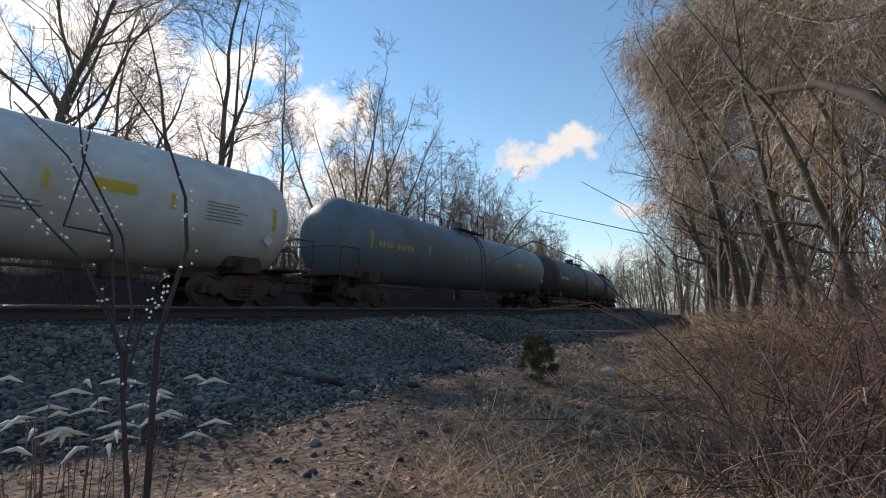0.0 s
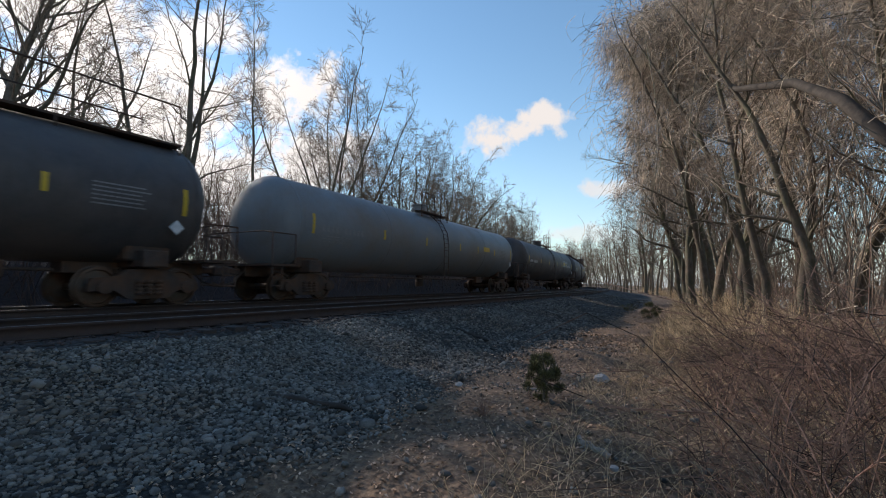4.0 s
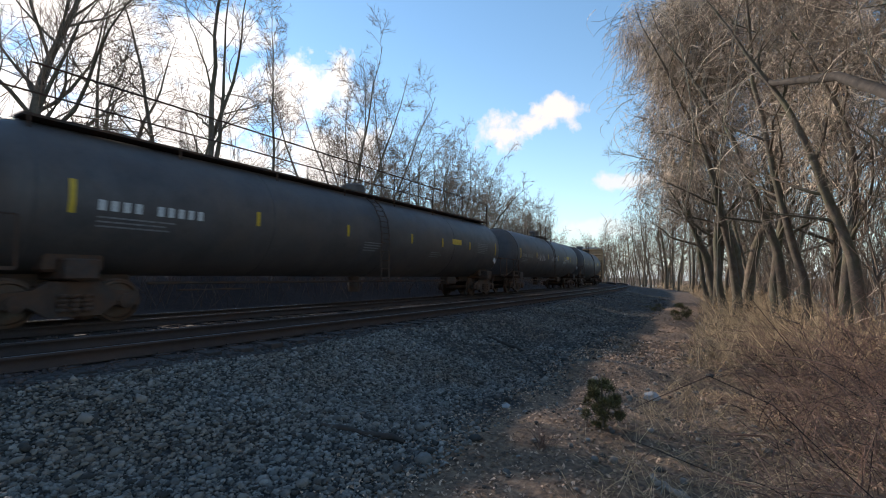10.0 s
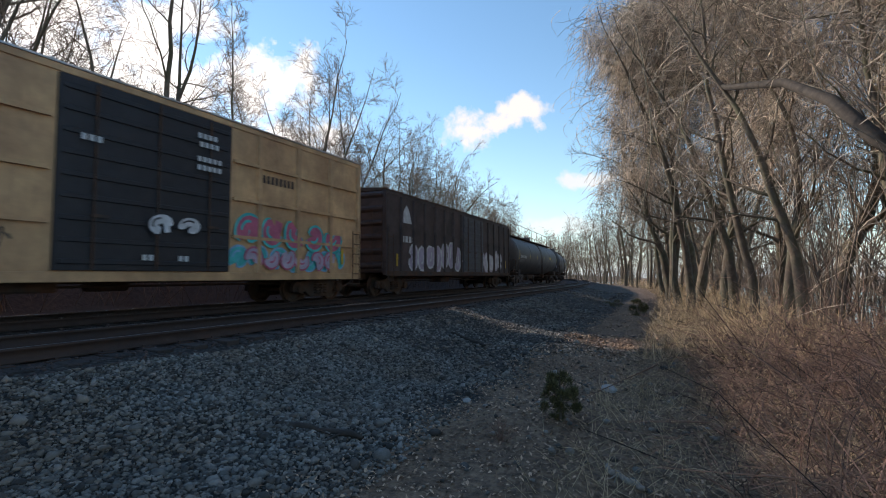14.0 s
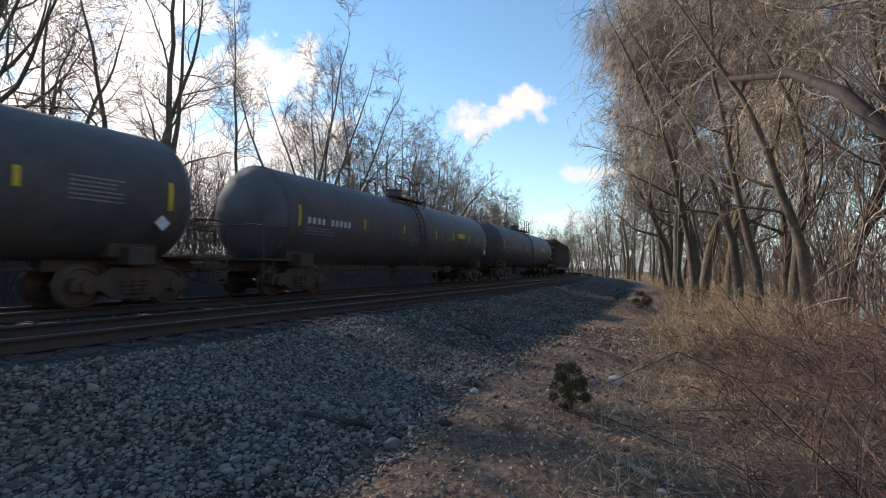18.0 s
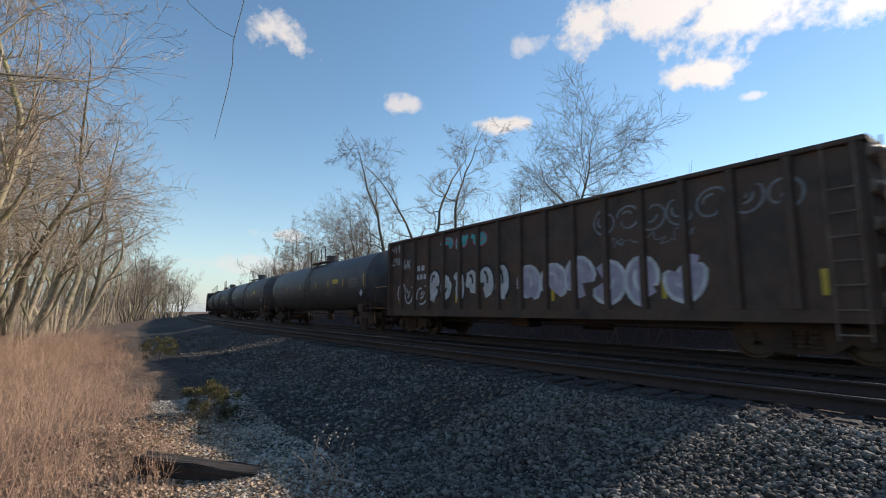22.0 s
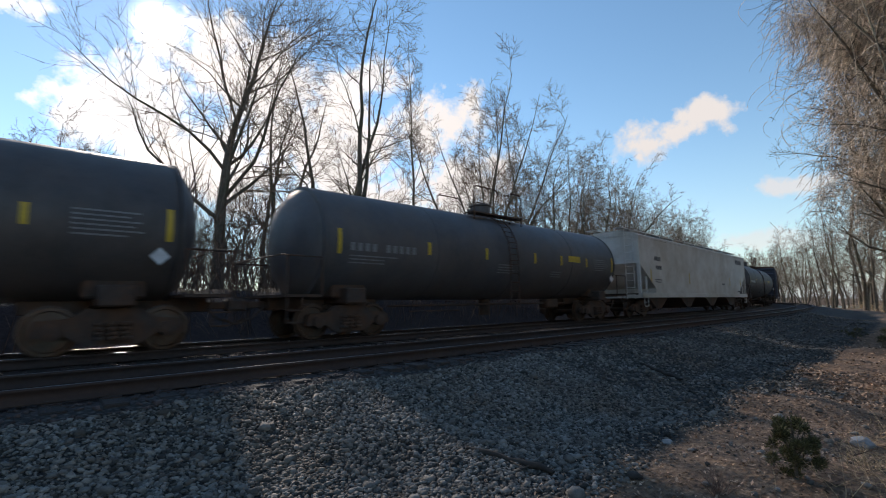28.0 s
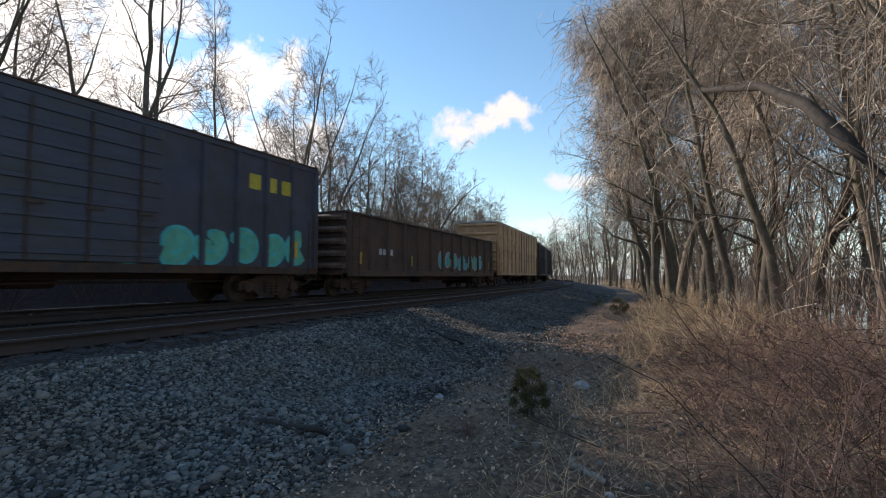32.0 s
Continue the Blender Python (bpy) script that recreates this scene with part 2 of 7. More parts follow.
RUST = (0.10, 0.045, 0.022)
M = dict(
    stone=material("ballast_stone", (0.185, 0.175, 0.16), 0.85, vary=0.4, scale=12, fine=120, island_random=0.85, stain=(0.16, 0.12, 0.09), stain_amount=0.35),
    bed_stone=material("oil_stained_ballast", (0.078, 0.055, 0.050), 0.9, vary=0.35, scale=9, fine=120, island_random=0.5),
    pale_stone=material("dry_dusty_gravel", (0.42, 0.385, 0.33), 0.9, vary=0.25, scale=9, fine=120, island_random=0.5),
    pale_leaf=material("sunbleached_leaves", (0.64, 0.46, 0.30), 0.85, vary=0.3, scale=6, bump=0.1, island_random=0.6),
    weed_stem=material("dark_red_weed_stem", (0.055, 0.030, 0.032), 0.7, vary=0.3, scale=20, bump=0),
    bud=material("pale_bud", (0.80, 0.78, 0.74), 0.5, vary=0.1, scale=20, bump=0),
    plume=material("pale_grass_plume", (0.66, 0.59, 0.48), 0.9, vary=0.2, scale=20, bump=0.1),
    rail=material("rusty_rail", (0.040, 0.026, 0.023), 0.8, 0.1, vary=0.3, scale=8, stain=(0.055, 0.030, 0.022)),
    railhead=material("worn_rail_head", (0.62, 0.62, 0.64), 0.22, 1.0, vary=0.12, scale=3),
    dull_railhead=material("dull_rail_head", (0.26, 0.24, 0.23), 0.42, 0.8, vary=0.2, scale=3),
    tie=material("weathered_sleeper", (0.038, 0.028, 0.024), 0.9, vary=0.4, scale=5, object_random=0.4, streak=0.4),
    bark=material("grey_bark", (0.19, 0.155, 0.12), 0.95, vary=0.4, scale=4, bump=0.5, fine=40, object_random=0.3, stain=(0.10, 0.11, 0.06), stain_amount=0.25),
    # The western trees' bark and twigs carry the sun in their paler colour.
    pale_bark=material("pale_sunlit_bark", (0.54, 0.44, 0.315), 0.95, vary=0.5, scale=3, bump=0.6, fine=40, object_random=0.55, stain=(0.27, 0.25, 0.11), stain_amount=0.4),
    dark_bark=material("dark_brown_bark", (0.155, 0.115, 0.085), 0.95, vary=0.4, scale=4, bump=0.6, fine=40, object_random=0.3, stain=(0.09, 0.10, 0.05), stain_amount=0.25),
    dry_grass=material("dry_verge_grass", (0.60, 0.43, 0.255), 0.9, vary=0.3, scale=1.2, bump=0, island_random=0.8),
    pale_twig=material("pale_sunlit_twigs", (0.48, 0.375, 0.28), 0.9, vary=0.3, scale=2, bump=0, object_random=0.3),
    # Twigs darkened to hold the shade behind the train in their colour.
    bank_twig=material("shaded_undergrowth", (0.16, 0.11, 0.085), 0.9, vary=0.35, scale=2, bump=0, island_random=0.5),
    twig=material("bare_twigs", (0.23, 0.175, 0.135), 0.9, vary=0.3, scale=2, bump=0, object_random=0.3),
    vine=material("dry_vines", (0.66, 0.54, 0.425), 0.9, vary=0.35, scale=1.5, bump=0, island_random=0.9),
    cane=material("bramble_canes", (0.25, 0.145, 0.105), 0.8, vary=0.35, scale=3, bump=0, island_random=0.95),
    straw=material("dry_weed_stalks", (0.58, 0.375, 0.255), 0.9, vary=0.35, scale=1.2, bump=0, island_random=0.65),
    leaf=material("fallen_leaves", (0.46, 0.30, 0.20), 0.85, vary=0.4, scale=6, bump=0.1, island_random=0.85),
    cedar=material("cedar_needles", (0.12, 0.11, 0.04), 0.8, vary=0.4, scale=30, bump=0, island_random=0.5),
    wood=material("grey_dead_wood", (0.36, 0.30, 0.25), 0.9, vary=0.3, scale=12, streak=0.3),
    darkwood=material("tarred_and_shaded_wood", (0.05, 0.038, 0.03), 0.9, vary=0.4, scale=6, streak=0.3),
    water=material("river_water", (0.05, 0.07, 0.08), 0.12, vary=0.2, scale=0.3, bump=0.25, fine=3.0),
    seed=material("dry_seed_heads", (0.55, 0.44, 0.34), 0.9, vary=0.3, scale=4, bump=0, island_random=0.4),
    # train paints
    black=material("sooty_black_paint", (0.068, 0.064, 0.068), 0.55, vary=0.3, scale=1.4, stain=(0.105, 0.082, 0.072), stain_scale=0.5, stain_amount=0.45, streak=0.5, bump=0.04),
    navy=material("dusty_blue_black_paint", (0.075, 0.076, 0.086), 0.55, vary=0.3, scale=1.2, stain=(0.115, 0.092, 0.082), stain_scale=0.5, stain_amount=0.45, streak=0.5, bump=0.04),
    bluegrey=material("blue_grey_paint", (0.16, 0.21, 0.25), 0.5, vary=0.18, scale=1.0, stain=(0.10, 0.09, 0.08), stain_scale=0.5, stain_amount=0.4, streak=0.5, bump=0.04),
    silver=material("pale_grey_paint", (0.19, 0.21, 0.235), 0.5, vary=0.18, scale=1.0, stain=(0.15, 0.12, 0.10), stain_scale=0.5, stain_amount=0.4, streak=0.5, bump=0.04),
    white=material("dirty_white_paint", (0.64, 0.62, 0.59), 0.55, vary=0.1, scale=1.0, stain=(0.42, 0.36, 0.30), stain_scale=0.45, stain_amount=0.45, streak=0.45, bump=0.04),
    grime=material("brake_dust_grime", (0.055, 0.041, 0.036), 0.9, vary=0.4, scale=5, stain=RUST, stain_scale=2),
    wheel=material("worn_wheel_steel", (0.09, 0.075, 0.065), 0.5, 0.6, vary=0.3, scale=5, stain=RUST, stain_scale=3),
    yellow=material("yellow_reflective_tape", (0.58, 0.38, 0.03), 0.5, vary=0.15, scale=8),
    decal=material("white_stencil_paint", (0.55, 0.56, 0.57), 0.7, vary=0.2, scale=10),
    decal_dim=material("faded_stencil_paint", (0.22, 0.22, 0.23), 0.8, vary=0.3, scale=10),
    decal_dark=material("black_stencil_paint", (0.04, 0.04, 0.05), 0.7, vary=0.2, scale=10),
    decal_yellow=material("yellow_stencil_paint", (0.55, 0.42, 0.05), 0.7, vary=0.2, scale=10),
    tan=material("faded_yellow_tan_paint", (0.66, 0.40, 0.205), 0.6, vary=0.2, scale=1.5, stain=(0.34, 0.19, 0.10), stain_scale=0.8, stain_amount=0.45, streak=0.5, bump=0.06),
    roof=material("galvanised_roof", (0.52, 0.56, 0.58), 0.5, 0.4, vary=0.2, scale=2, stain=(0.3, 0.25, 0.2)),
    maroon=material("dark_brown_red_paint", (0.085, 0.055, 0.052), 0.65, vary=0.3, scale=1.5, stain=(0.03, 0.02, 0.02), stain_scale=0.8, streak=0.5, bump=0.06),
    red=material("oxide_red_paint", (0.20, 0.055, 0.038), 0.6, vary=0.22, scale=1.5, stain=(0.10, 0.035, 0.03), stain_scale=0.7, stain_amount=0.4, streak=0.5, bump=0.06),
    gondola=material("rusty_dark_brown_paint", (0.07, 0.048, 0.04), 0.75, vary=0.35, scale=1.5, stain=(0.13, 0.065, 0.04), stain_scale=0.9, stain_amount=0.4, streak=0.6, bump=0.1),
    # Rusty steel paled so that gondola ends look caught by low sun.
    rib_rust=material("sunlit_rust_steel", (0.26, 0.19, 0.15), 0.55, 0.2, vary=0.4, scale=5, stain=(0.12, 0.06, 0.04), stain_scale=2, bump=0.1),
    redgondola=material("chestnut_brown_paint", (0.105, 0.052, 0.04), 0.7, vary=0.35, scale=1.5, stain=(0.16, 0.075, 0.045), stain_scale=0.9, stain_amount=0.4, streak=0.6, bump=0.1),
    blue=material("dark_blue_paint", (0.06, 0.065, 0.10), 0.55, vary=0.25, scale=1.5, stain=(0.05, 0.045, 0.045), stain_scale=0.8, streak=0.5, bump=0.06),
    greybox=material("scuffed_blue_grey_steel", (0.20, 0.235, 0.24), 0.6, vary=0.25, scale=1.4, stain=(0.16, 0.09, 0.055), stain_scale=0.9, stain_amount=0.28, streak=0.6, bump=0.08),
    rustbox=material("rust_edged_steel", (0.13, 0.10, 0.085), 0.75, vary=0.35, scale=3, stain=(0.16, 0.075, 0.04), stain_scale=1.5, stain_amount=0.5, streak=0.4, bump=0.1),
    teal=material("teal_spray_paint", (0.05, 0.46, 0.46), 0.6, vary=0.25, scale=3),
    mint=material("green_spray_paint", (0.10, 0.42, 0.30), 0.6, vary=0.25, scale=3),
    lilac=material("pale_violet_spray_paint", (0.42, 0.36, 0.46), 0.6, vary=0.25, scale=3),
    chalk=material("white_spray_paint", (0.58, 0.58, 0.60), 0.65, vary=0.25, scale=4),
    pink=material("pink_spray_paint", (0.50, 0.12, 0.20), 0.6, vary=0.25, scale=3),
    sky_spray=material("light_blue_spray_paint", (0.18, 0.42, 0.62), 0.6, vary=0.25, scale=3),
    ink=material("black_spray_paint", (0.02, 0.02, 0.025), 0.6, vary=0.25, scale=3),
    snag=material("pale_dry_stones", (0.36, 0.35, 0.34), 0.9, vary=0.2, scale=6),
)


def ground_material():
    """Leaf litter by the woods, grey ballast by the rails, with a ragged edge between."""
    m = bpy.data.materials.new("ground_soil")
    m.use_nodes = True
    nt = m.node_tree
    b = nt.nodes["Principled BSDF"]
    add, link = nt.nodes.new, nt.links.new
    pos = add("ShaderNodeTexCoord").outputs["Object"]
    attr = add("ShaderNodeAttribute")
    attr.attribute_name = "gravel"

    def tex(s, d=6.0):
        n = add("ShaderNodeTexNoise")
        n.inputs["Scale"].default_value, n.inputs["Detail"].default_value = s, d
        n.inputs["Roughness"].default_value = 0.65
        link(pos, n.inputs["Vector"])
        return n.outputs["Fac"]

    def ramp(fac, *stops):
        r = add("ShaderNodeValToRGB")
        e = r.color_ramp.elements
        while len(e) < len(stops):
            e.new(0.5)
        for k, (p, c) in zip(e, stops):
            k.position, k.color = p, (*c, 1)
        link(fac, r.inputs[0])
        return r.outputs[0]

    def mix(fac, a, c, mode="MIX"):
        n = add("ShaderNodeMix")
        n.data_type, n.blend_type = "RGBA", mode
        for sock, v in ((n.inputs["Factor"], fac), (n.inputs["A"], a), (n.inputs["B"], c)):
            if isinstance(v, (int, float)):
                sock.default_value = v
            else:
                link(v, sock)
        return n.outputs["Result"]

    vor = add("ShaderNodeTexVoronoi")
    vor.inputs["Scale"].default_value = 17.0
    link(pos, vor.inputs["Vector"])
    stones = mix(0.75, ramp(vor.outputs["Distance"], (0.0, (0.15, 0.14, 0.125)), (0.55, (0.025, 0.022, 0.02))),
                 ramp(vor.outputs["Color"], (0.2, (0.4, 0.4, 0.42)), (0.9, (1, 1, 1))), "MULTIPLY")
    litter = mix(0.6, ramp(tex(14.0), (0.3, (0.065, 0.043, 0.031)), (0.5, (0.20, 0.125, 0.08)), (0.72, (0.36, 0.24, 0.155))),
                 ramp(tex(1.1), (0.35, (0.45, 0.42, 0.4)), (0.65, (1, 1, 1))), "MULTIPLY")
    edge = add("ShaderNodeMath")
    edge.operation = "MULTIPLY_ADD"
    link(tex(1.6), edge.inputs[0])
    edge.inputs[1].default_value = 0.9
    link(attr.outputs["Fac"], edge.inputs[2])
    fac = ramp(edge.outputs[0], (0.85, (0, 0, 0)), (1.05, (1, 1, 1)))
    # Dark track bed; beneath and behind the train the tone also paints shade.
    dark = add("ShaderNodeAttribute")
    dark.attribute_name = "dark_bed_and_shade"
    dark_bed_and_shade = ramp(tex(9.0), (0.3, (0.026, 0.017, 0.017)), (0.7, (0.07, 0.047, 0.043)))
    link(mix(dark.outputs["Fac"], mix(fac, litter, stones), dark_bed_and_shade), b.inputs["Base Color"])
    b.inputs["Roughness"].default_value = 0.95
    bp = add("ShaderNodeBump")
    bp.inputs["Strength"].default_value, bp.inputs["Distance"].default_value = 0.8, 0.05
    link(mix(0.5, vor.outputs["Distance"], tex(22.0)), bp.inputs["Height"])
    link(bp.outputs[0], b.inputs["Normal"])
    return m


# ---- mesh helpers ----
def mesh_of(name, verts, faces, mat, smooth=False):
    """One mesh from arrays of corners and of faces (all of one size)."""
    me = bpy.data.meshes.new(name)
    verts, faces = np.asarray(verts, np.float32), np.asarray(faces, np.int32)
    n, k = faces.shape
    me.vertices.add(len(verts))
    me.vertices.foreach_set("co", verts.ravel())
    me.loops.add(n * k)
    me.loops.foreach_set("vertex_index", faces.ravel())
    me.polygons.add(n)
    me.polygons.foreach_set("loop_start", np.arange(0, n * k, k, dtype=np.int32))
    if smooth:
        me.polygons.foreach_set("use_smooth", np.ones(n, bool))
    me.materials.append(mat)
    me.update(calc_edges=True)
    return me


MESHES = {}


def cached(key, build, mat, smooth=False):
    """The mesh that build() makes in a bmesh, made once for a key."""
    if key not in MESHES:
        bm = bmesh.new()
        build(bm)
        me = bpy.data.meshes.new(str(key[0]) if isinstance(key, tuple) else key)
        bm.to_mesh(me)
        bm.free()
        me.materials.append(mat)
        if smooth:
            me.polygons.foreach_set("use_smooth", np.ones(len(me.polygons), bool))
        MESHES[key] = me
    return MESHES[key]


def put(name, me, parent=None, at=None, label=""):
    ob = new(name, me)
    if parent is not None:
        ob.parent = parent
    if at is not None:
        ob.matrix_basis = at
    if label:
        ob["label"] = label
    return ob


def box(bm, x0, x1, y0, y1, z0, z1, bevel=0.0):
    r = bmesh.ops.create_cube(bm, size=1.0)
    vs = r["verts"]
    for v in vs:
        v.co = Vector(((x0 + x1) / 2 + v.co.x * (x1 - x0), (y0 + y1) / 2 + v.co.y * (y1 - y0), (z0 + z1) / 2 + v.co.z * (z1 - z0)))
    if bevel:
        es = list({e for v in vs for e in v.link_edges})
        bmesh.ops.bevel(bm, geom=es, offset=bevel, segments=1, affect="EDGES")


def bar(bm, a, b, r, sides=6):
    """A round bar from a to b."""
    a, b = Vector(a), Vector(b)
    q = (b - a).to_track_quat("Z", "Y").to_matrix().to_4x4()
    bmesh.ops.create_cone(bm, cap_ends=True, segments=sides, radius1=r, radius2=r, depth=(b - a).length,
                          matrix=Matrix.Translation((a + b) / 2) @ q)


def rod(bm, pts, r, sides=5):
    for a, b in zip(pts, pts[1:]):
        bar(bm, a, b, r, sides)


def lathe(bm, profile, axis="x", n=32, center=(0, 0, 0)):
    """Turns (along, radius) pairs round an axis."""
    rings = []
    for along, r in profile:
        ring = []
        for i in range(n):
            a = 2 * math.pi * i / n
            c, s = r * math.cos(a), r * math.sin(a)
            co = (along, c, s) if axis == "x" else (c, along, s) if axis == "y" else (c, s, along)
            ring.append(bm.verts.new(Vector(co) + Vector(center)))
        rings.append(ring)
    for p, q in zip(rings, rings[1:]):
        for i in range(n):
            bm.faces.new((p[i], p[(i + 1) % n], q[(i + 1) % n], q[i]))
    bm.faces.new(rings[0])
    bm.faces.new(rings[-1])
    bmesh.ops.recalc_face_normals(bm, faces=bm.faces)


def slab(bm, outline, y0, y1, axis="y"):
    """A plate of the given outline (pairs in the two other axes), from y0 to y1 along axis."""
    def co(p, d):
        return (p[0], d, p[1]) if axis == "y" else (d, p[0], p[1]) if axis == "x" else (p[0], p[1], d)
    a = [bm.verts.new(co(p, y0)) for p in outline]
    b = [bm.verts.new(co(p, y1)) for p in outline]
    n = len(outline)
    bm.faces.new(a)
    bm.faces.new(b[::-1])
    for i in range(n):
        bm.faces.new((a[i], b[i], b[(i + 1) % n], a[(i + 1) % n]))
    bmesh.ops.recalc_face_normals(bm, faces=bm.faces)


# ---- the line: two curved tracks ----
RAIL_Z, NEAR_RAIL, GAUGE, SPACING = 0.81, 6.84, 1.5, 4.08
BEND_R, BEND_L = 1 / 546.0, 1 / 622.0
# past this length the eastern bend tightens
TIGHT_S, TIGHT_K = 38.0, 1 / 240.0
TIGHT_A = TIGHT_S * BEND_R
TIGHT_X, TIGHT_Y = math.sin(TIGHT_A) / BEND_R, (1 - math.cos(TIGHT_A)) / BEND_R


def on_line(s, off):
    """Place and heading at s metres along the line, off metres beyond the near rail."""
    if s > TIGHT_S:
        th = TIGHT_A + (s - TIGHT_S) * TIGHT_K
        x, y = TIGHT_X + (math.sin(th) - math.sin(TIGHT_A)) / TIGHT_K, NEAR_RAIL + TIGHT_Y + (math.cos(TIGHT_A) - math.cos(th)) / TIGHT_K
    else:
        k = BEND_R if s > 0 else BEND_L
        th = k * s
        x, y = math.sin(th) / k, NEAR_RAIL + (1 - math.cos(th)) / k
    return x - off * math.sin(th), y + off * math.cos(th), th


def beyond_rail(x, y):
    k = np.where(x > 0, BEND_R, BEND_L)
    kx = np.clip(k * x, -0.9, 0.9)
    drop = (1 - np.sqrt(1 - kx ** 2)) / k
    sine = np.clip(math.sin(TIGHT_A) + (x - TIGHT_X) * TIGHT_K, -0.9, 0.9)
    far = x > TIGHT_X
    drop = np.where(far, TIGHT_Y + (math.cos(TIGHT_A) - np.sqrt(1 - sine ** 2)) / TIGHT_K, drop)
    return (y - NEAR_RAIL - drop) * np.sqrt(1 - np.where(far, sine, kx) ** 2)


def wobble(x, y):
    return (0.05 * np.sin(1.3 * x + 0.7 * y) + 0.04 * np.sin(0.55 * x - 1.9 * y + 1) + 0.025 * np.sin(3.1 * x + 2.3 * y) + 0.02 * np.sin(4.7 * y - 2.9 * x + 2))


def height(x, y):
    """The ground's height: the ballast bed, its slope, the flat verge, the bank down to the river."""
    x, y = np.asarray(x, float), np.asarray(y, float)
    u = beyond_rail(x, y)
    bed = RAIL_Z - 0.20
    z = np.interp(u, [-300, -75, -68, -60, -26, -19, -10, -4.6, -3.0, -0.85, -0.5, 6.9, 7.5, 8.2, 9.6, 14, 300], [-0.5, -1.0, -2.6, -3.4, -3.4, -2.6, -0.25, 0.0, 0.06, bed - 0.06, bed, bed, bed - 0.05, 0.75, 2.05, 2.3, 4.0])
    west = np.clip((4 - x) / 10, 0, 1)
    z = np.where(u < -5, z * (1 - west) - 0.1 * west * np.clip((-u - 5) / 5, 0, 1), z)
    rough = np.interp(u, [-300, -5, -4, -0.8, -0.3, 6, 7, 9, 300], [2.0, 1.2, 0.8, 0.5, 0.1, 0.1, 0.6, 1.2, 3.0])
    return z + wobble(x, y) * rough


def spread(lo, hi, fine_lo, fine_hi, step, grow=1.13):
    v = list(np.arange(fine_lo, fine_hi + step, step))
    a, d = v[0], step
    while a > lo:
        d *= grow
        a -= d
        v.insert(0, a)
    a, d = v[-1], step
    while a < hi:
        d *= grow
        a += d
        v.append(a)
    return np.array(v)


def build_ground():
    xs, ys = spread(-900, 900, -14, 20, 0.16), spread(-900, 900, -6, 8.5, 0.14)
    gx, gy = np.meshgrid(xs, ys)
    gz = height(gx, gy)
    nx, ny = len(xs), len(ys)
    verts = np.stack([gx.ravel(), gy.ravel(), gz.ravel()], -1)
    i = np.arange(nx * ny).reshape(ny, nx)
    faces = np.stack([i[:-1, :-1].ravel(), i[:-1, 1:].ravel(), i[1:, 1:].ravel(), i[1:, :-1].ravel()], -1)
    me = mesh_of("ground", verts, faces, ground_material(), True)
    u = beyond_rail(gx, gy).ravel()
    a = me.attributes.new("gravel", "FLOAT", "POINT")
    edge = -4.3 - 0.7 * np.clip((-verts[:, 0] - 2) / 4, 0, 1)
    a.data.foreach_set("value", np.clip(0.5 + (u - edge) / 1.6, 0, 1.3).astype(np.float32) * (u < 7.0))
    # dark bed tone, carried on over the far bank as painted shade
    c = me.attributes.new("dark_bed_and_shade", "FLOAT", "POINT")
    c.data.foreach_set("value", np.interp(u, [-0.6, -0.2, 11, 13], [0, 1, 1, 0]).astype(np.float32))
    tagged(new("ground", me), "leaf-strewn soil verge rising to a grey crushed-stone railway bed", "ground", kind="structure")


build_ground()


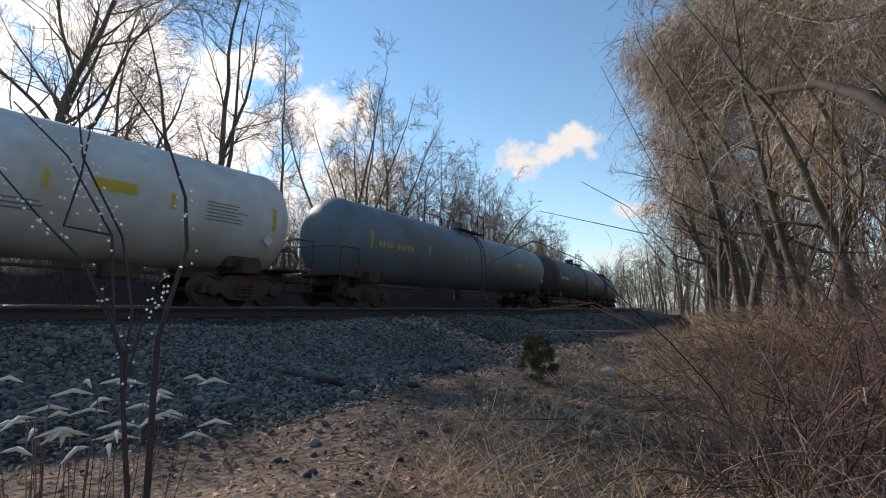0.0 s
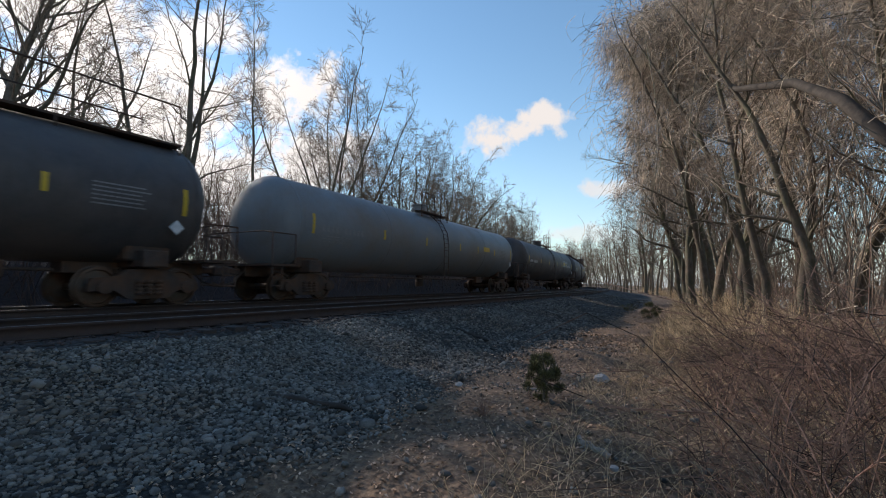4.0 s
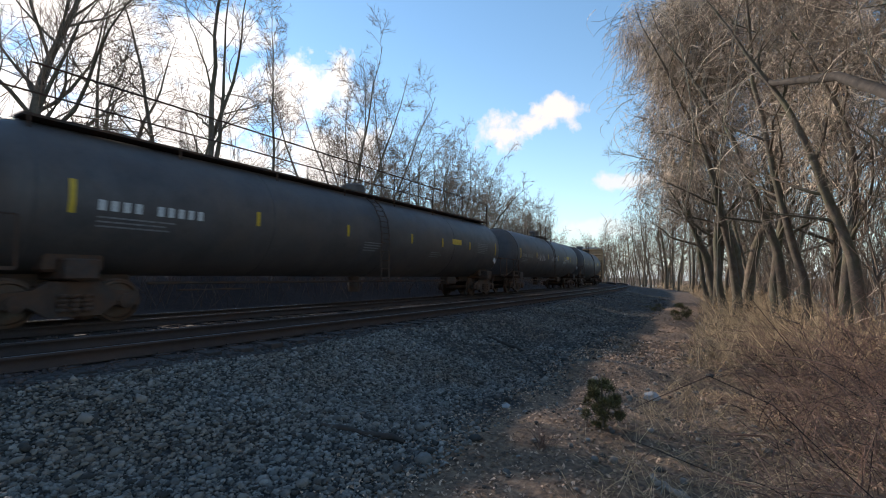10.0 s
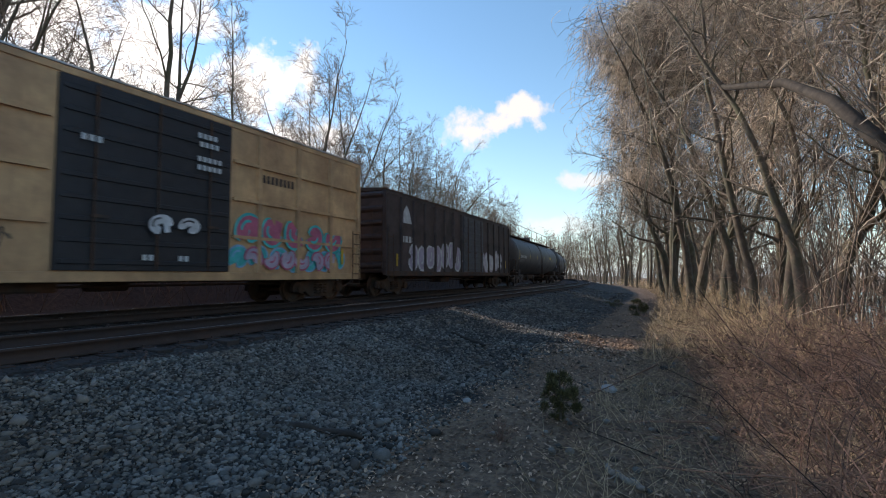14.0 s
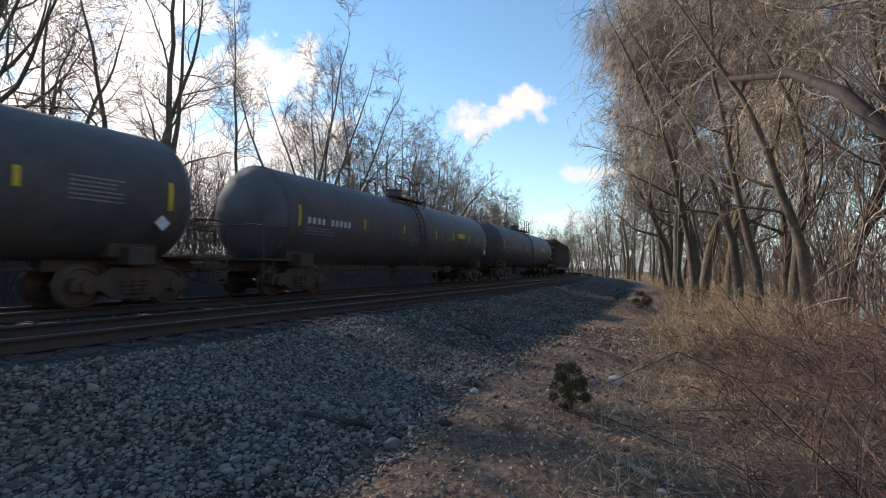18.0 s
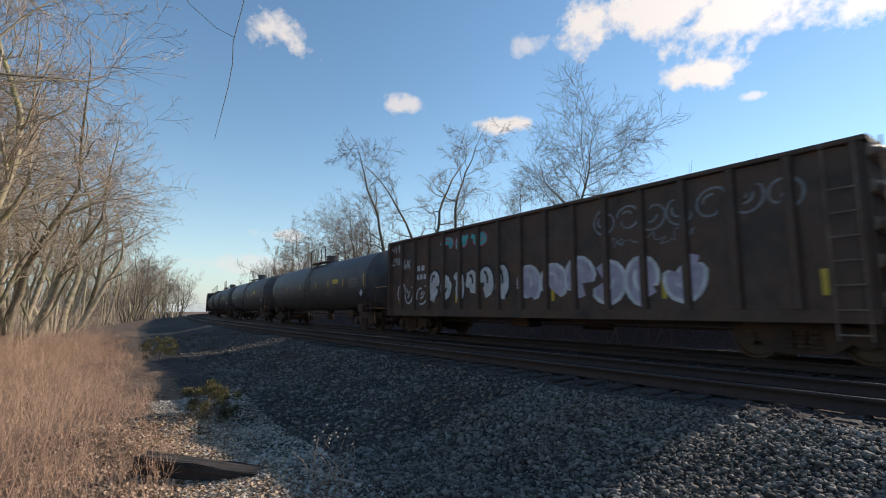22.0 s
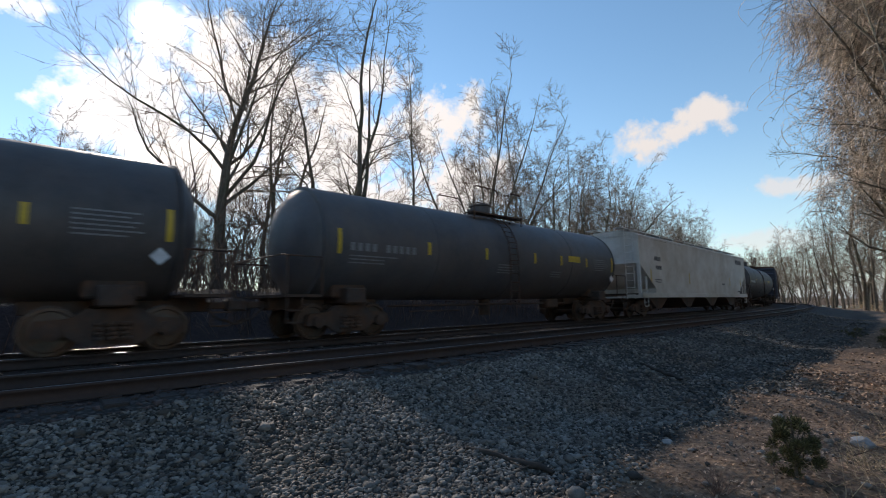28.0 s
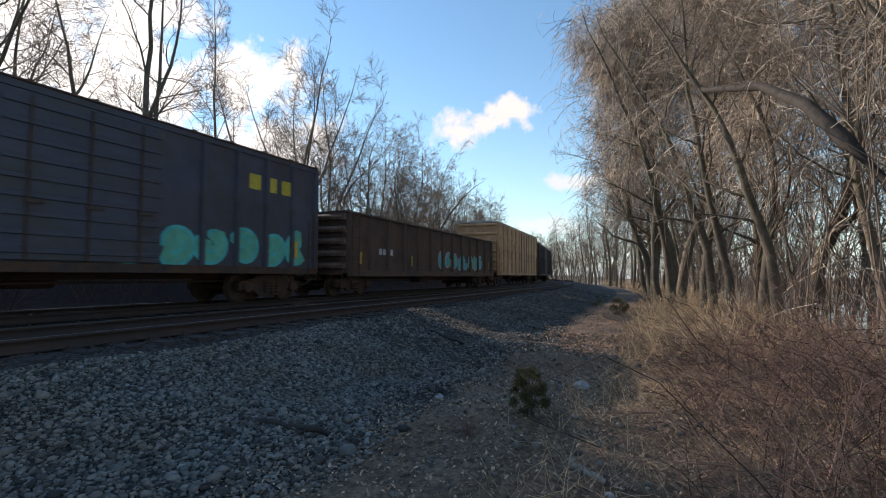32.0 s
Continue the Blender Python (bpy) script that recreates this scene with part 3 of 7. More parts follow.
def build_track(offset, name, label, shiny):
    track = tagged(new(name), label, "railway track", kind="structure")
    profile = [(-0.07, -0.17), (0.07, -0.17), (0.07, -0.155), (0.012, -0.13), (0.012, -0.045), (0.036, -0.035), (0.036, 0.0), (-0.036, 0.0), (-0.036, -0.035), (-0.012, -0.045), (-0.012, -0.13), (-0.07, -0.155)]
    ss = np.concatenate([np.arange(-400, -60, 8), np.arange(-60, 80, 2.0), np.arange(80, 400, 8)])
    for side in (0, 1):
        verts, faces, n = [], [], len(profile)
        for s in ss:
            x, y, th = on_line(s, offset + side * GAUGE)
            for a, b in profile:
                verts.append((x - a * math.sin(th), y + a * math.cos(th), RAIL_Z + b))
        for j in range(len(ss) - 1):
            for i in range(n):
                faces.append((j * n + i, j * n + (i + 1) % n, (j + 1) * n + (i + 1) % n, (j + 1) * n + i))
        put("rail", mesh_of("rail", verts, faces, M["rail"]), track, label="rust-brown steel rail")
        verts, faces = [], []
        w, h = (0.030, 0.003) if shiny else (0.013, 0.003)
        for s in ss:
            x, y, th = on_line(s, offset + side * GAUGE)
            for a, b in ((-w, 0.001), (-w * 0.8, h), (w * 0.8, h), (w, 0.001)):
                verts.append((x - a * math.sin(th), y + a * math.cos(th), RAIL_Z + b))
        for j in range(len(ss) - 1):
            for i in range(3):
                faces.append((j * 4 + i, j * 4 + i + 1, (j + 1) * 4 + i + 1, (j + 1) * 4 + i))
        put("running_surface", mesh_of("running_surface", verts, faces, M["railhead" if shiny else "dull_railhead"]), track, label="wheel-polished top of the rail")
    tie = cached("sleeper", lambda bm: box(bm, -0.115, 0.115, -1.3, 1.3, -0.18, 0.0, 0.012), M["tie"])
    plate = cached("tie_plate", lambda bm: (box(bm, -0.09, 0.09, -0.17, 0.17, 0.0, 0.014), box(bm, -0.05, -0.02, -0.11, -0.08, 0.0, 0.04), box(bm, 0.02, 0.05, 0.08, 0.11, 0.0, 0.04)), M["rail"])
    rng = random.Random(5)
    count = 150 if not shiny else 110
    for i in range(count):
        s = -34 + i * 0.53
        x, y, th = on_line(s, offset + GAUGE / 2 + rng.uniform(-0.05, 0.05))
        t = put("sleeper", tie, track, Matrix.Translation((x, y, RAIL_Z - 0.178 + rng.uniform(-0.012, 0.004))) @ Matrix.Rotation(th + rng.uniform(-0.02, 0.02), 4, "Z"))
        if not shiny:
            put("tie_plate", plate, t, pose(0, -GAUGE / 2, 0))


build_track(0.0, "track_near", "empty near track with rusty rails on old wooden sleepers", False)
build_track(SPACING, "track_far", "busy far track with polished rails under the train", True)

# ---- woods ----
def tube_batch(P, R, sides, base=0):
    """Tapered tubes along P (tubes, points, 3) with radii R (tubes, points): corners and quads."""
    m, n = R.shape
    d = np.gradient(P, axis=1)
    d /= np.linalg.norm(d, axis=2, keepdims=True) + 1e-9
    ref = np.where(np.abs(d[..., 2:3]) > 0.9, np.array([1.0, 0, 0]), np.array([0, 0, 1.0]))
    a = np.cross(d, ref)
    a /= np.linalg.norm(a, axis=2, keepdims=True) + 1e-9
    b = np.cross(d, a)
    t = np.arange(sides) * 2 * np.pi / sides
    v = P[:, :, None] + R[:, :, None, None] * (np.cos(t)[:, None] * a[:, :, None] + np.sin(t)[:, None] * b[:, :, None])
    i = np.arange(m * n * sides).reshape(m, n, sides) + base
    j = np.roll(i, -1, axis=2)
    f = np.stack([i[:, :-1], j[:, :-1], j[:, 1:], i[:, 1:]], -1)
    return v.reshape(-1, 3), f.reshape(-1, 4)


def join(*pieces):
    """Several (corners, quads) as one."""
    V, F, base = [], [], 0
    for v, f in pieces:
        V.append(v)
        F.append(f + base)
        base += len(v)
    return np.concatenate(V), np.concatenate(F)


def tubes(chains, sides):
    """The same for chains of (points, radii) of any length."""
    sets = {}
    for pts, rad in chains:
        sets.setdefault(len(pts), []).append((pts, rad))
    return join(*[tube_batch(np.array([c[0] for c in cs], float), np.array([c[1] for c in cs], float), sides) for cs in sets.values()])


def shoots(rng, p, d, length, seg, wig, lift):
    """Many wandering chains at once: points (n, seg + 1, 3)."""
    n = len(p)
    d = d / (np.linalg.norm(d, axis=1)[:, None] + 1e-9)
    pts = [p]
    for _ in range(seg):
        d = d + rng.normal(0, wig, (n, 3)) + np.array([0, 0, lift])
        d = d / np.linalg.norm(d, axis=1)[:, None]
        p = p + d * (length / seg)[:, None]
        pts.append(p)
    return np.stack(pts, 1)


def sprout(rng, P, R, each, low, angle, size, seg, wig, lift, slim, thin):
    """Side shoots along the chains P: new points, radii and lengths."""
    m, k = R.shape
    n = m * each
    who = np.repeat(np.arange(m), each)
    t = low + (0.985 - low) * ((np.tile(np.arange(each), m) + rng.random(n)) / each)
    f = t * (k - 1)
    i = np.minimum(f.astype(int), k - 2)
    q = (f - i)[:, None]
    a, b = P[who, i], P[who, i + 1]
    p = a + (b - a) * q
    d = b - a
    d = d / (np.linalg.norm(d, axis=1)[:, None] + 1e-9)
    side = np.cross(d, rng.normal(0, 1, (n, 3)))
    side /= np.linalg.norm(side, axis=1)[:, None] + 1e-9
    g = rng.uniform(*angle, n)[:, None]
    length = size[who] * (1.08 - 0.5 * t) * rng.uniform(0.55, 1.25, n)
    r = np.maximum(thin * 1.2, (R[who, i] * (1 - q[:, 0]) + R[who, i + 1] * q[:, 0]) * slim)
    # short shoots bear fewer of their own
    keep = rng.random(n) < np.clip(size[who] / (np.quantile(size, 0.52) + 1e-9), 0.12, 1.0)
    p, d, side, g, length, r = p[keep], d[keep], side[keep], g[keep], length[keep], r[keep]
    pts = shoots(rng, p, d * np.cos(g) + side * np.sin(g), length, seg, wig, lift)
    rad = r[:, None] * np.linspace(1, 0, seg + 1) ** 0.8
    return pts, np.maximum(rad, thin * np.linspace(1, 0.55, seg + 1)), length


TREES = {}


def tree_kind(key, seed, H, r0, stems=1, flare=0.3, lean=(0, 0), low=0.3, limbs=16, reach=0.36, angle=(0.55, 0.95), subs=6, twigs=6, hairs=3, wig=0.12, lift=0.09, thin=0.009, bark="bark", bend=2):
    """A bare tree: stems, limbs, branches, twigs and hair-fine tips."""
    rng = np.random.default_rng(seed)
    a = 2 * math.pi * (np.arange(stems) + rng.random(stems) * 0.6) / stems
    spread_out = flare if stems > 1 else 0.0
    d = np.stack([np.cos(a) * spread_out + lean[0], np.sin(a) * spread_out + lean[1], np.ones(stems)], -1)
    p = np.stack([np.cos(a) * r0 * (stems > 1), np.sin(a) * r0 * (stems > 1), np.full(stems, -0.4)], -1)
    tall = H * rng.uniform(0.85, 1.05, stems) if stems > 1 else np.array([H])
    P0 = shoots(rng, p, d, tall, 14, wig * 0.6, 0.035 if stems > 1 else 0.02)
    R0 = r0 * np.linspace(1, 0.0, 15)[None] ** 1.15 * rng.uniform(0.75, 1.0, (stems, 1)) + 0.012
    R0[:, 0] *= 1.25
    P1, R1, L1 = sprout(rng, P0, R0, max(5, limbs // stems), low, angle, tall * reach, 7, wig * 1.15, lift, 0.48, thin)
    P2, R2, L2 = sprout(rng, P1, R1, subs, 0.12, (0.5, 1.05), L1 * 0.6, 4, wig * 1.1, lift * 0.6, 0.5, thin)
    P3, R3, L3 = sprout(rng, P2, R2, twigs, 0.1, (0.45, 1.0), L2 * 0.64, bend, wig * 0.8, lift * 0.4, 0.6, thin * 0.9)
    trunk = mesh_of("trunk", *join(tube_batch(P0, R0, 8), tube_batch(P1, R1, 5)), M[bark], True)
    v, f = join(tube_batch(P2, R2, 3), tube_batch(P3, R3, 3))
    f = np.concatenate([f[:, [0, 1, 2]], f[:, [0, 2, 3]]])
    if hairs:
        # the finest tips are slender spikes
        P4, R4, _ = sprout(rng, P3, R3, hairs, 0.1, (0.35, 0.9), L3 * 0.8, 1, 0.05, 0.03, 0.7, thin * 0.7)
        n = len(P4)
        ring = rng.normal(0, 0.75, (n, 3, 3)) * R4[:, :1, None]
        spikes = np.concatenate([P4[:, :1] + ring, P4[:, 1:]], 1).reshape(-1, 3)
        g = np.array([(0, 1, 3), (1, 2, 3), (2, 0, 3)])[None] + (np.arange(n) * 4)[:, None, None] + len(v)
        v, f = np.concatenate([v, spikes]), np.concatenate([f, g.reshape(-1, 3)])
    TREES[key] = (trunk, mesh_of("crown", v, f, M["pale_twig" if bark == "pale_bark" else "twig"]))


def tree(key, x, y, size=1.0, turn=0.0, label="bare leafless tree beside the line", group="bare trees"):
    ob = tagged(new("tree"), label, "tree", group)
    put("trunk", TREES[key][0], ob)
    put("crown", TREES[key][1], ob)
    ob.matrix_basis = Matrix.Translation((x, y, float(height(x, y)) - 0.05)) @ Matrix.Rotation(turn, 4, "Z") @ Matrix.Diagonal((size, size, size, 1))
    return ob


tree_kind("broad", 11, 19.0, 0.34, low=0.18, limbs=30, reach=0.42, angle=(0.6, 1.0), subs=9, twigs=8, hairs=3, wig=0.11, thin=0.010, lift=0.07)
tree_kind("forked", 12, 17.5, 0.20, stems=4, flare=0.24, low=0.22, limbs=36, reach=0.25, angle=(0.55, 1.1), subs=8, twigs=6, hairs=3, wig=0.16, thin=0.010, lift=0.06)
tree_kind("slim", 13, 15.5, 0.10, low=0.35, limbs=20, reach=0.15, angle=(0.5, 1.0), subs=5, twigs=6, hairs=3, thin=0.010, lift=0.08)
tree_kind("upright", 14, 13.4, 0.13, stems=4, flare=0.34, low=0.25, limbs=32, reach=0.28, angle=(0.5, 1.0), subs=8, twigs=6, hairs=4, thin=0.010, lift=0.08, wig=0.15)
tree_kind("upright_b", 24, 12.8, 0.16, stems=2, flare=0.26, low=0.25, limbs=26, reach=0.36, angle=(0.5, 1.0), subs=8, twigs=6, hairs=4, thin=0.010, lift=0.07, wig=0.17)
tree_kind("crooked", 15, 17.5, 0.19, stems=2, flare=0.20, low=0.26, limbs=22, reach=0.26, angle=(0.6, 1.15), subs=7, twigs=6, hairs=4, thin=0.010, wig=0.25, lift=0.04)
tree_kind("round", 16, 13.5, 0.30, low=0.26, limbs=36, reach=0.56, angle=(0.9, 1.4), subs=8, twigs=7, hairs=5, wig=0.13, lift=0.01)
tree_kind("pole", 19, 14.0, 0.09, low=0.3, limbs=16, reach=0.24, angle=(0.5, 1.0), subs=5, twigs=5, hairs=3, wig=0.21, lift=0.07, bend=1)
# riverside kinds: dark, winding
tree_kind("river_a", 17, 17.0, 0.36, lean=(-0.02, 0.03), low=0.25, limbs=20, reach=0.28, angle=(0.6, 1.1), subs=7, twigs=6, hairs=2, wig=0.14, lift=0.05, bark="dark_bark")
tree_kind("river_b", 22, 16.0, 0.25, stems=2, flare=0.14, low=0.25, limbs=20, reach=0.28, angle=(0.6, 1.1), subs=7, twigs=6, hairs=2, wig=0.15, lift=0.05, bark="dark_bark")
tree_kind("river_c", 25, 15.0, 0.15, lean=(0.03, 0.02), low=0.22, limbs=18, reach=0.26, angle=(0.6, 1.1), subs=5, twigs=6, hairs=2, wig=0.16, lift=0.06, bark="dark_bark")
# western kinds: coloured pale as if sunlit, leaning to the light over the line
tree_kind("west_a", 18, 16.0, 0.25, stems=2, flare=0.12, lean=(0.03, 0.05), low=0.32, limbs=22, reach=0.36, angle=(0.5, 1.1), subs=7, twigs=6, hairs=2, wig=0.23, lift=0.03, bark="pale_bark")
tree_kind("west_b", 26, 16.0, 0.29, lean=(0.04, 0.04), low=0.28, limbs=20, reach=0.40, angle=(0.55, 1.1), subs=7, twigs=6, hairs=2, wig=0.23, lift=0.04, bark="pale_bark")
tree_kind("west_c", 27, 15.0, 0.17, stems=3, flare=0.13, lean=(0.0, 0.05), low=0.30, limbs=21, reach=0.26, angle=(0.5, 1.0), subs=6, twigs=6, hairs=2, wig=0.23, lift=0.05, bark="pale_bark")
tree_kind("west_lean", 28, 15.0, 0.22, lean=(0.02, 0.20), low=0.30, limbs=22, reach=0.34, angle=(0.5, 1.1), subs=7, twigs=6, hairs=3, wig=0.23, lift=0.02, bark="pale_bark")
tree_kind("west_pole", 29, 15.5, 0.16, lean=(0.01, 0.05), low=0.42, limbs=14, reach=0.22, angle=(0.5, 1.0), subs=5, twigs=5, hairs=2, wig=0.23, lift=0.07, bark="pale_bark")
tree_kind("far_a", 20, 13.5, 0.15, stems=3, flare=0.30, limbs=18, reach=0.34, angle=(0.5, 1.0), subs=7, twigs=5, hairs=4, wig=0.16, thin=0.013, lift=0.06, bend=1)
tree_kind("far_b", 21, 13.5, 0.19, limbs=18, reach=0.40, angle=(0.55, 1.05), low=0.2, subs=7, twigs=5, hairs=4, wig=0.18, thin=0.013, lift=0.06, bend=1)


def along(s, u):
    x, y, _ = on_line(s, u)
    return x, y


def plant_woods():
    rng = random.Random(77)
    back, river_row, verge = "trees behind the train", "riverside trees", "trees along the verge"
    # beyond the train, to the east
    tree("broad", 7.2, 23.6, 1.0, 0.4, "tall broad leafless tree standing behind the far track", back)
    tree("forked", 13.2, 22.4, 1.0, 1.9, "tall leafless tree with forked stems behind the train", back)
    tree("forked", 10.6, 25.5, 0.85, 4.0, "leafless tree with several crooked stems", back)
    tree("slim", 17.3, 20.6, 1.02, 0.3, "slim bare tree behind the train", back)
    for x, y, k, sz in ((21.2, 20.4, "upright", 1.0), (25.5, 22.0, "upright", 1.05), (27.4, 20.2, "upright_b", 0.85), (29.5, 22.6, "upright_b", 0.95), (33.0, 22.6, "upright", 0.9), (38.0, 24.5, "upright", 0.95), (36.4, 22.0, "upright_b", 0.85)):
        tree(k, x, y, sz, rng.uniform(0, 6.28), "bare tree with upright branches", back)
    tree("slim", 23.0, 19.0, 0.85, 2.0, "slim bare tree behind the train", back)
    tree("crooked", 34.0, 20.5, 0.85, 5.0, "crooked bare tree behind the train", back)
    for i in range(56):
        s = 42 + i * 2.5 + rng.uniform(-2, 2)
        x, y = along(s, 12.5 + rng.uniform(0, 5) + (i % 3) * 2.5)
        tree(rng.choice(("far_a", "far_b", "upright", "upright_b")) if i < 10 else rng.choice(("far_a", "far_b")), x, y, rng.uniform(0.8, 1.05), rng.uniform(0, 6.28), "bare tree in the row beyond the line", back)
    for i in range(26):
        x, y = along(9 + i * 4.4 + rng.uniform(-2, 2), 20 + rng.uniform(0, 14))
        tree(rng.choice(("pole", "far_a", "far_b")), x, y, rng.uniform(0.45, 0.75), rng.uniform(0, 6.28), "small bare tree in the wood beyond the line", back)
    # beyond the train, to the west
    tree("round", -24.5, 29.5, 1.04, 0.5, "round-crowned bare tree beyond the western line", back)
    tree("crooked", -28.6, 20.8, 1.02, 0.0, "tall crooked bare tree with twisted limbs", back)
    tree("crooked", -31.8, 19.5, 0.98, 2.2, "tall crooked bare tree with twisted limbs", back)
    tree("crooked", -26.0, 25.0, 0.62, 4.4, "small broken bare tree behind the train", back)
    tree("pole", -22.0, 27.0, 0.75, 1.0, "small bare tree beyond the line", back)
    for i in range(14):
        x, y = along(-47 - i * 4.0 + rng.uniform(-2, 2), 13 + rng.uniform(0, 7))
        tree(rng.choice(("far_a", "far_b", "round")) if i < 5 else rng.choice(("far_a", "far_b")), x, y, rng.uniform(0.85, 1.05), rng.uniform(0, 6.28), "bare tree in the row beyond the line", back)
    for i in range(16):
        x, y = along(-105 - i * 9 + rng.uniform(-3, 3), 13 + rng.uniform(0, 10))
        tree(rng.choice(("far_a", "far_b")), x, y, rng.uniform(0.6, 0.9), rng.uniform(0, 6.28), "bare tree far down the line", back)
    for i, (x, y, k) in enumerate(((0.5, 37, 0.85), (-3.5, 42, 0.75), (4.0, 40, 0.8), (3.0, 31, 0.55))):
        tree("far_b", x, y, k, i, "bare tree beyond the line", back)
    for i in range(9):
        tree("far_b", -24 + i * 4.0, 46 + rng.uniform(-4, 8), rng.uniform(0.3, 0.42), i, "low bare tree beyond the line", back)
    # riverside wood on the verge's side, to the east
    for x, y, k, sz in ((30.5, -0.6, "river_a", 1.1), (32.8, 0.9, "river_a", 1.0), (28.4, 0.2, "river_b", 1.1), (19.6, -2.0, "river_c", 1.1), (18.4, -3.0, "river_b", 0.9), (21.5, -4.6, "river_a", 1.0), (24.6, -1.6, "river_b", 1.05),
                        (16.5, -5.2, "river_c", 1.05), (13.6, -6.6, "river_b", 0.9), (27.0, -3.8, "river_a", 0.95), (15.0, -9.0, "river_c", 1.0), (11.2, -8.4, "river_a", 0.85), (9.0, -10.5, "river_c", 1.0), (36.0, 1.2, "river_a", 1.0), (40.5, 1.4, "river_b", 1.0)):
        tree(k, x, y, sz, rng.uniform(-1.2, 1.2), "bare riverside tree hung with dry vines", river_row)
    for i in range(90):
        x, y = along(36 + i * 1.9 + rng.uniform(-1.0, 1.0), -7.4 - rng.uniform(0, 3.0) - (i % 3) * 3 + 3.2 * min(1.0, max(0.0, i * 1.9 - 8) / 35))
        tree(rng.choice(("river_a", "river_b", "river_c", "river_c")) if i < 45 else rng.choice(("river_c", "far_a", "far_b")), x, y, rng.uniform(0.95, 1.2), rng.uniform(0, 6.28), "bare tree beside the river", river_row)
    for i in range(14):
        x, y = rng.uniform(8, 60), rng.uniform(-13, -7.5)
        tree(rng.choice(("river_c", "river_c", "pole", "river_b")), x, y - 0.1, rng.uniform(0.7, 1.05), rng.uniform(0, 6.28), "slender bare tree on the river bank", river_row)
    for i in range(18):
        x, y = rng.uniform(20, 170), rng.uniform(-75, -60)
        tree(rng.choice(("far_a", "far_b")), x, y, rng.uniform(0.6, 0.9), rng.uniform(0, 6.28), "bare tree across the river", "trees across the river")
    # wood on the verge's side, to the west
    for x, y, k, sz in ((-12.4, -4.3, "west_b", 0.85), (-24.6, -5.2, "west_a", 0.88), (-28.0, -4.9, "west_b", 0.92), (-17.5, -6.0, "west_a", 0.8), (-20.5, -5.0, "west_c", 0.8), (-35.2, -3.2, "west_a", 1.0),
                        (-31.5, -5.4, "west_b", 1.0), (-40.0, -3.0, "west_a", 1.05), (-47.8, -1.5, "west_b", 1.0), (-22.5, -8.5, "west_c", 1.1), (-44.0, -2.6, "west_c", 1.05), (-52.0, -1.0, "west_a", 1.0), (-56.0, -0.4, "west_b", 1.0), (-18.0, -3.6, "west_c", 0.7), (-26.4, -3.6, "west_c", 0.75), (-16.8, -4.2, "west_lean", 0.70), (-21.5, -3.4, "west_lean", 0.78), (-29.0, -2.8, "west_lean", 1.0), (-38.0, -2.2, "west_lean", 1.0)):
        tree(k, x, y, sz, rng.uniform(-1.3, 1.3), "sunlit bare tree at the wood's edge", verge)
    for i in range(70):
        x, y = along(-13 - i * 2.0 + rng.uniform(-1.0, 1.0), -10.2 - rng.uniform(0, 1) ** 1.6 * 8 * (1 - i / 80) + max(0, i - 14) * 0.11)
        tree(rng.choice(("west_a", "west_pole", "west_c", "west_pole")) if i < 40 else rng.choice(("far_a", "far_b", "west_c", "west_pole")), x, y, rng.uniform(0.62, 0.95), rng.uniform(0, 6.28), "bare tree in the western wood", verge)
    for i in range(26):
        x, y = rng.uniform(-60, -8), rng.uniform(-26, -10)
        tree(rng.choice(("west_pole", "far_a", "west_c")), x, y, rng.uniform(0.55, 0.85), rng.uniform(0, 6.28), "slender bare tree in the western wood", verge)


plant_woods()


def leaning_limb():
    """A thick limb reaching out of the riverside wood, coloured dark as vine shade."""
    ob = tagged(new("dark_limb"), "thick dark crooked limb reaching from a riverside trunk", "branch")
    put("trunk", mesh_of("trunk", *tubes([([(13.0, -5.2, -0.3), (13.1, -5.0, 1.6), (13.2, -4.6, 3.2), (13.53, -3.8, 4.6), (14.66, -3.31, 5.9), (16.3, -2.6, 7.1), (18.0, -1.3, 7.8), (19.2, -0.6, 8.9)], [0.26, 0.22, 0.20, 0.17, 0.15, 0.13, 0.09, 0.05])], 8), M["darkwood"], True), ob)


leaning_limb()


def vine_mass(name, seed, blobs, label):
    rng = np.random.default_rng(seed)
    out = []
    for cx, cy, cz, rx, ry, rz, n in blobs:
        n = int(n * 1.0)
        m = max(10, n // 45)
        knots = rng.normal(0, 1, (m, 3))
        knots /= np.linalg.norm(knots, axis=1)[:, None]
        knots *= rng.uniform(0.3, 1.0, (m, 1)) ** 0.5
        k = knots[rng.integers(0, m, n)] + rng.normal(0, 0.14, (n, 3))
        p = np.array([cx, cy, cz]) + k * np.array([rx, ry, rz])
        d = rng.normal(0, 1, (n, 3))
        d /= np.linalg.norm(d, axis=1)[:, None]
        L = rng.uniform(0.6, 2.4, (n, 1))
        pts = [p]
        for i in range(3):
            d = d + np.array([0, 0, -0.55]) + rng.normal(0, 0.3, (n, 3))
            d /= np.linalg.norm(d, axis=1)[:, None]
            p = p + d * L / 3
            pts.append(p)
        out.append(tube_batch(np.stack(pts, 1), np.tile(np.linspace(0.014, 0.007, 4), (n, 1)), 3))
    v, f = join(*out)
    me = mesh_of(name, v, f, M["vine"])
    return tagged(new(name, me), label, "vines", kind="stuff")


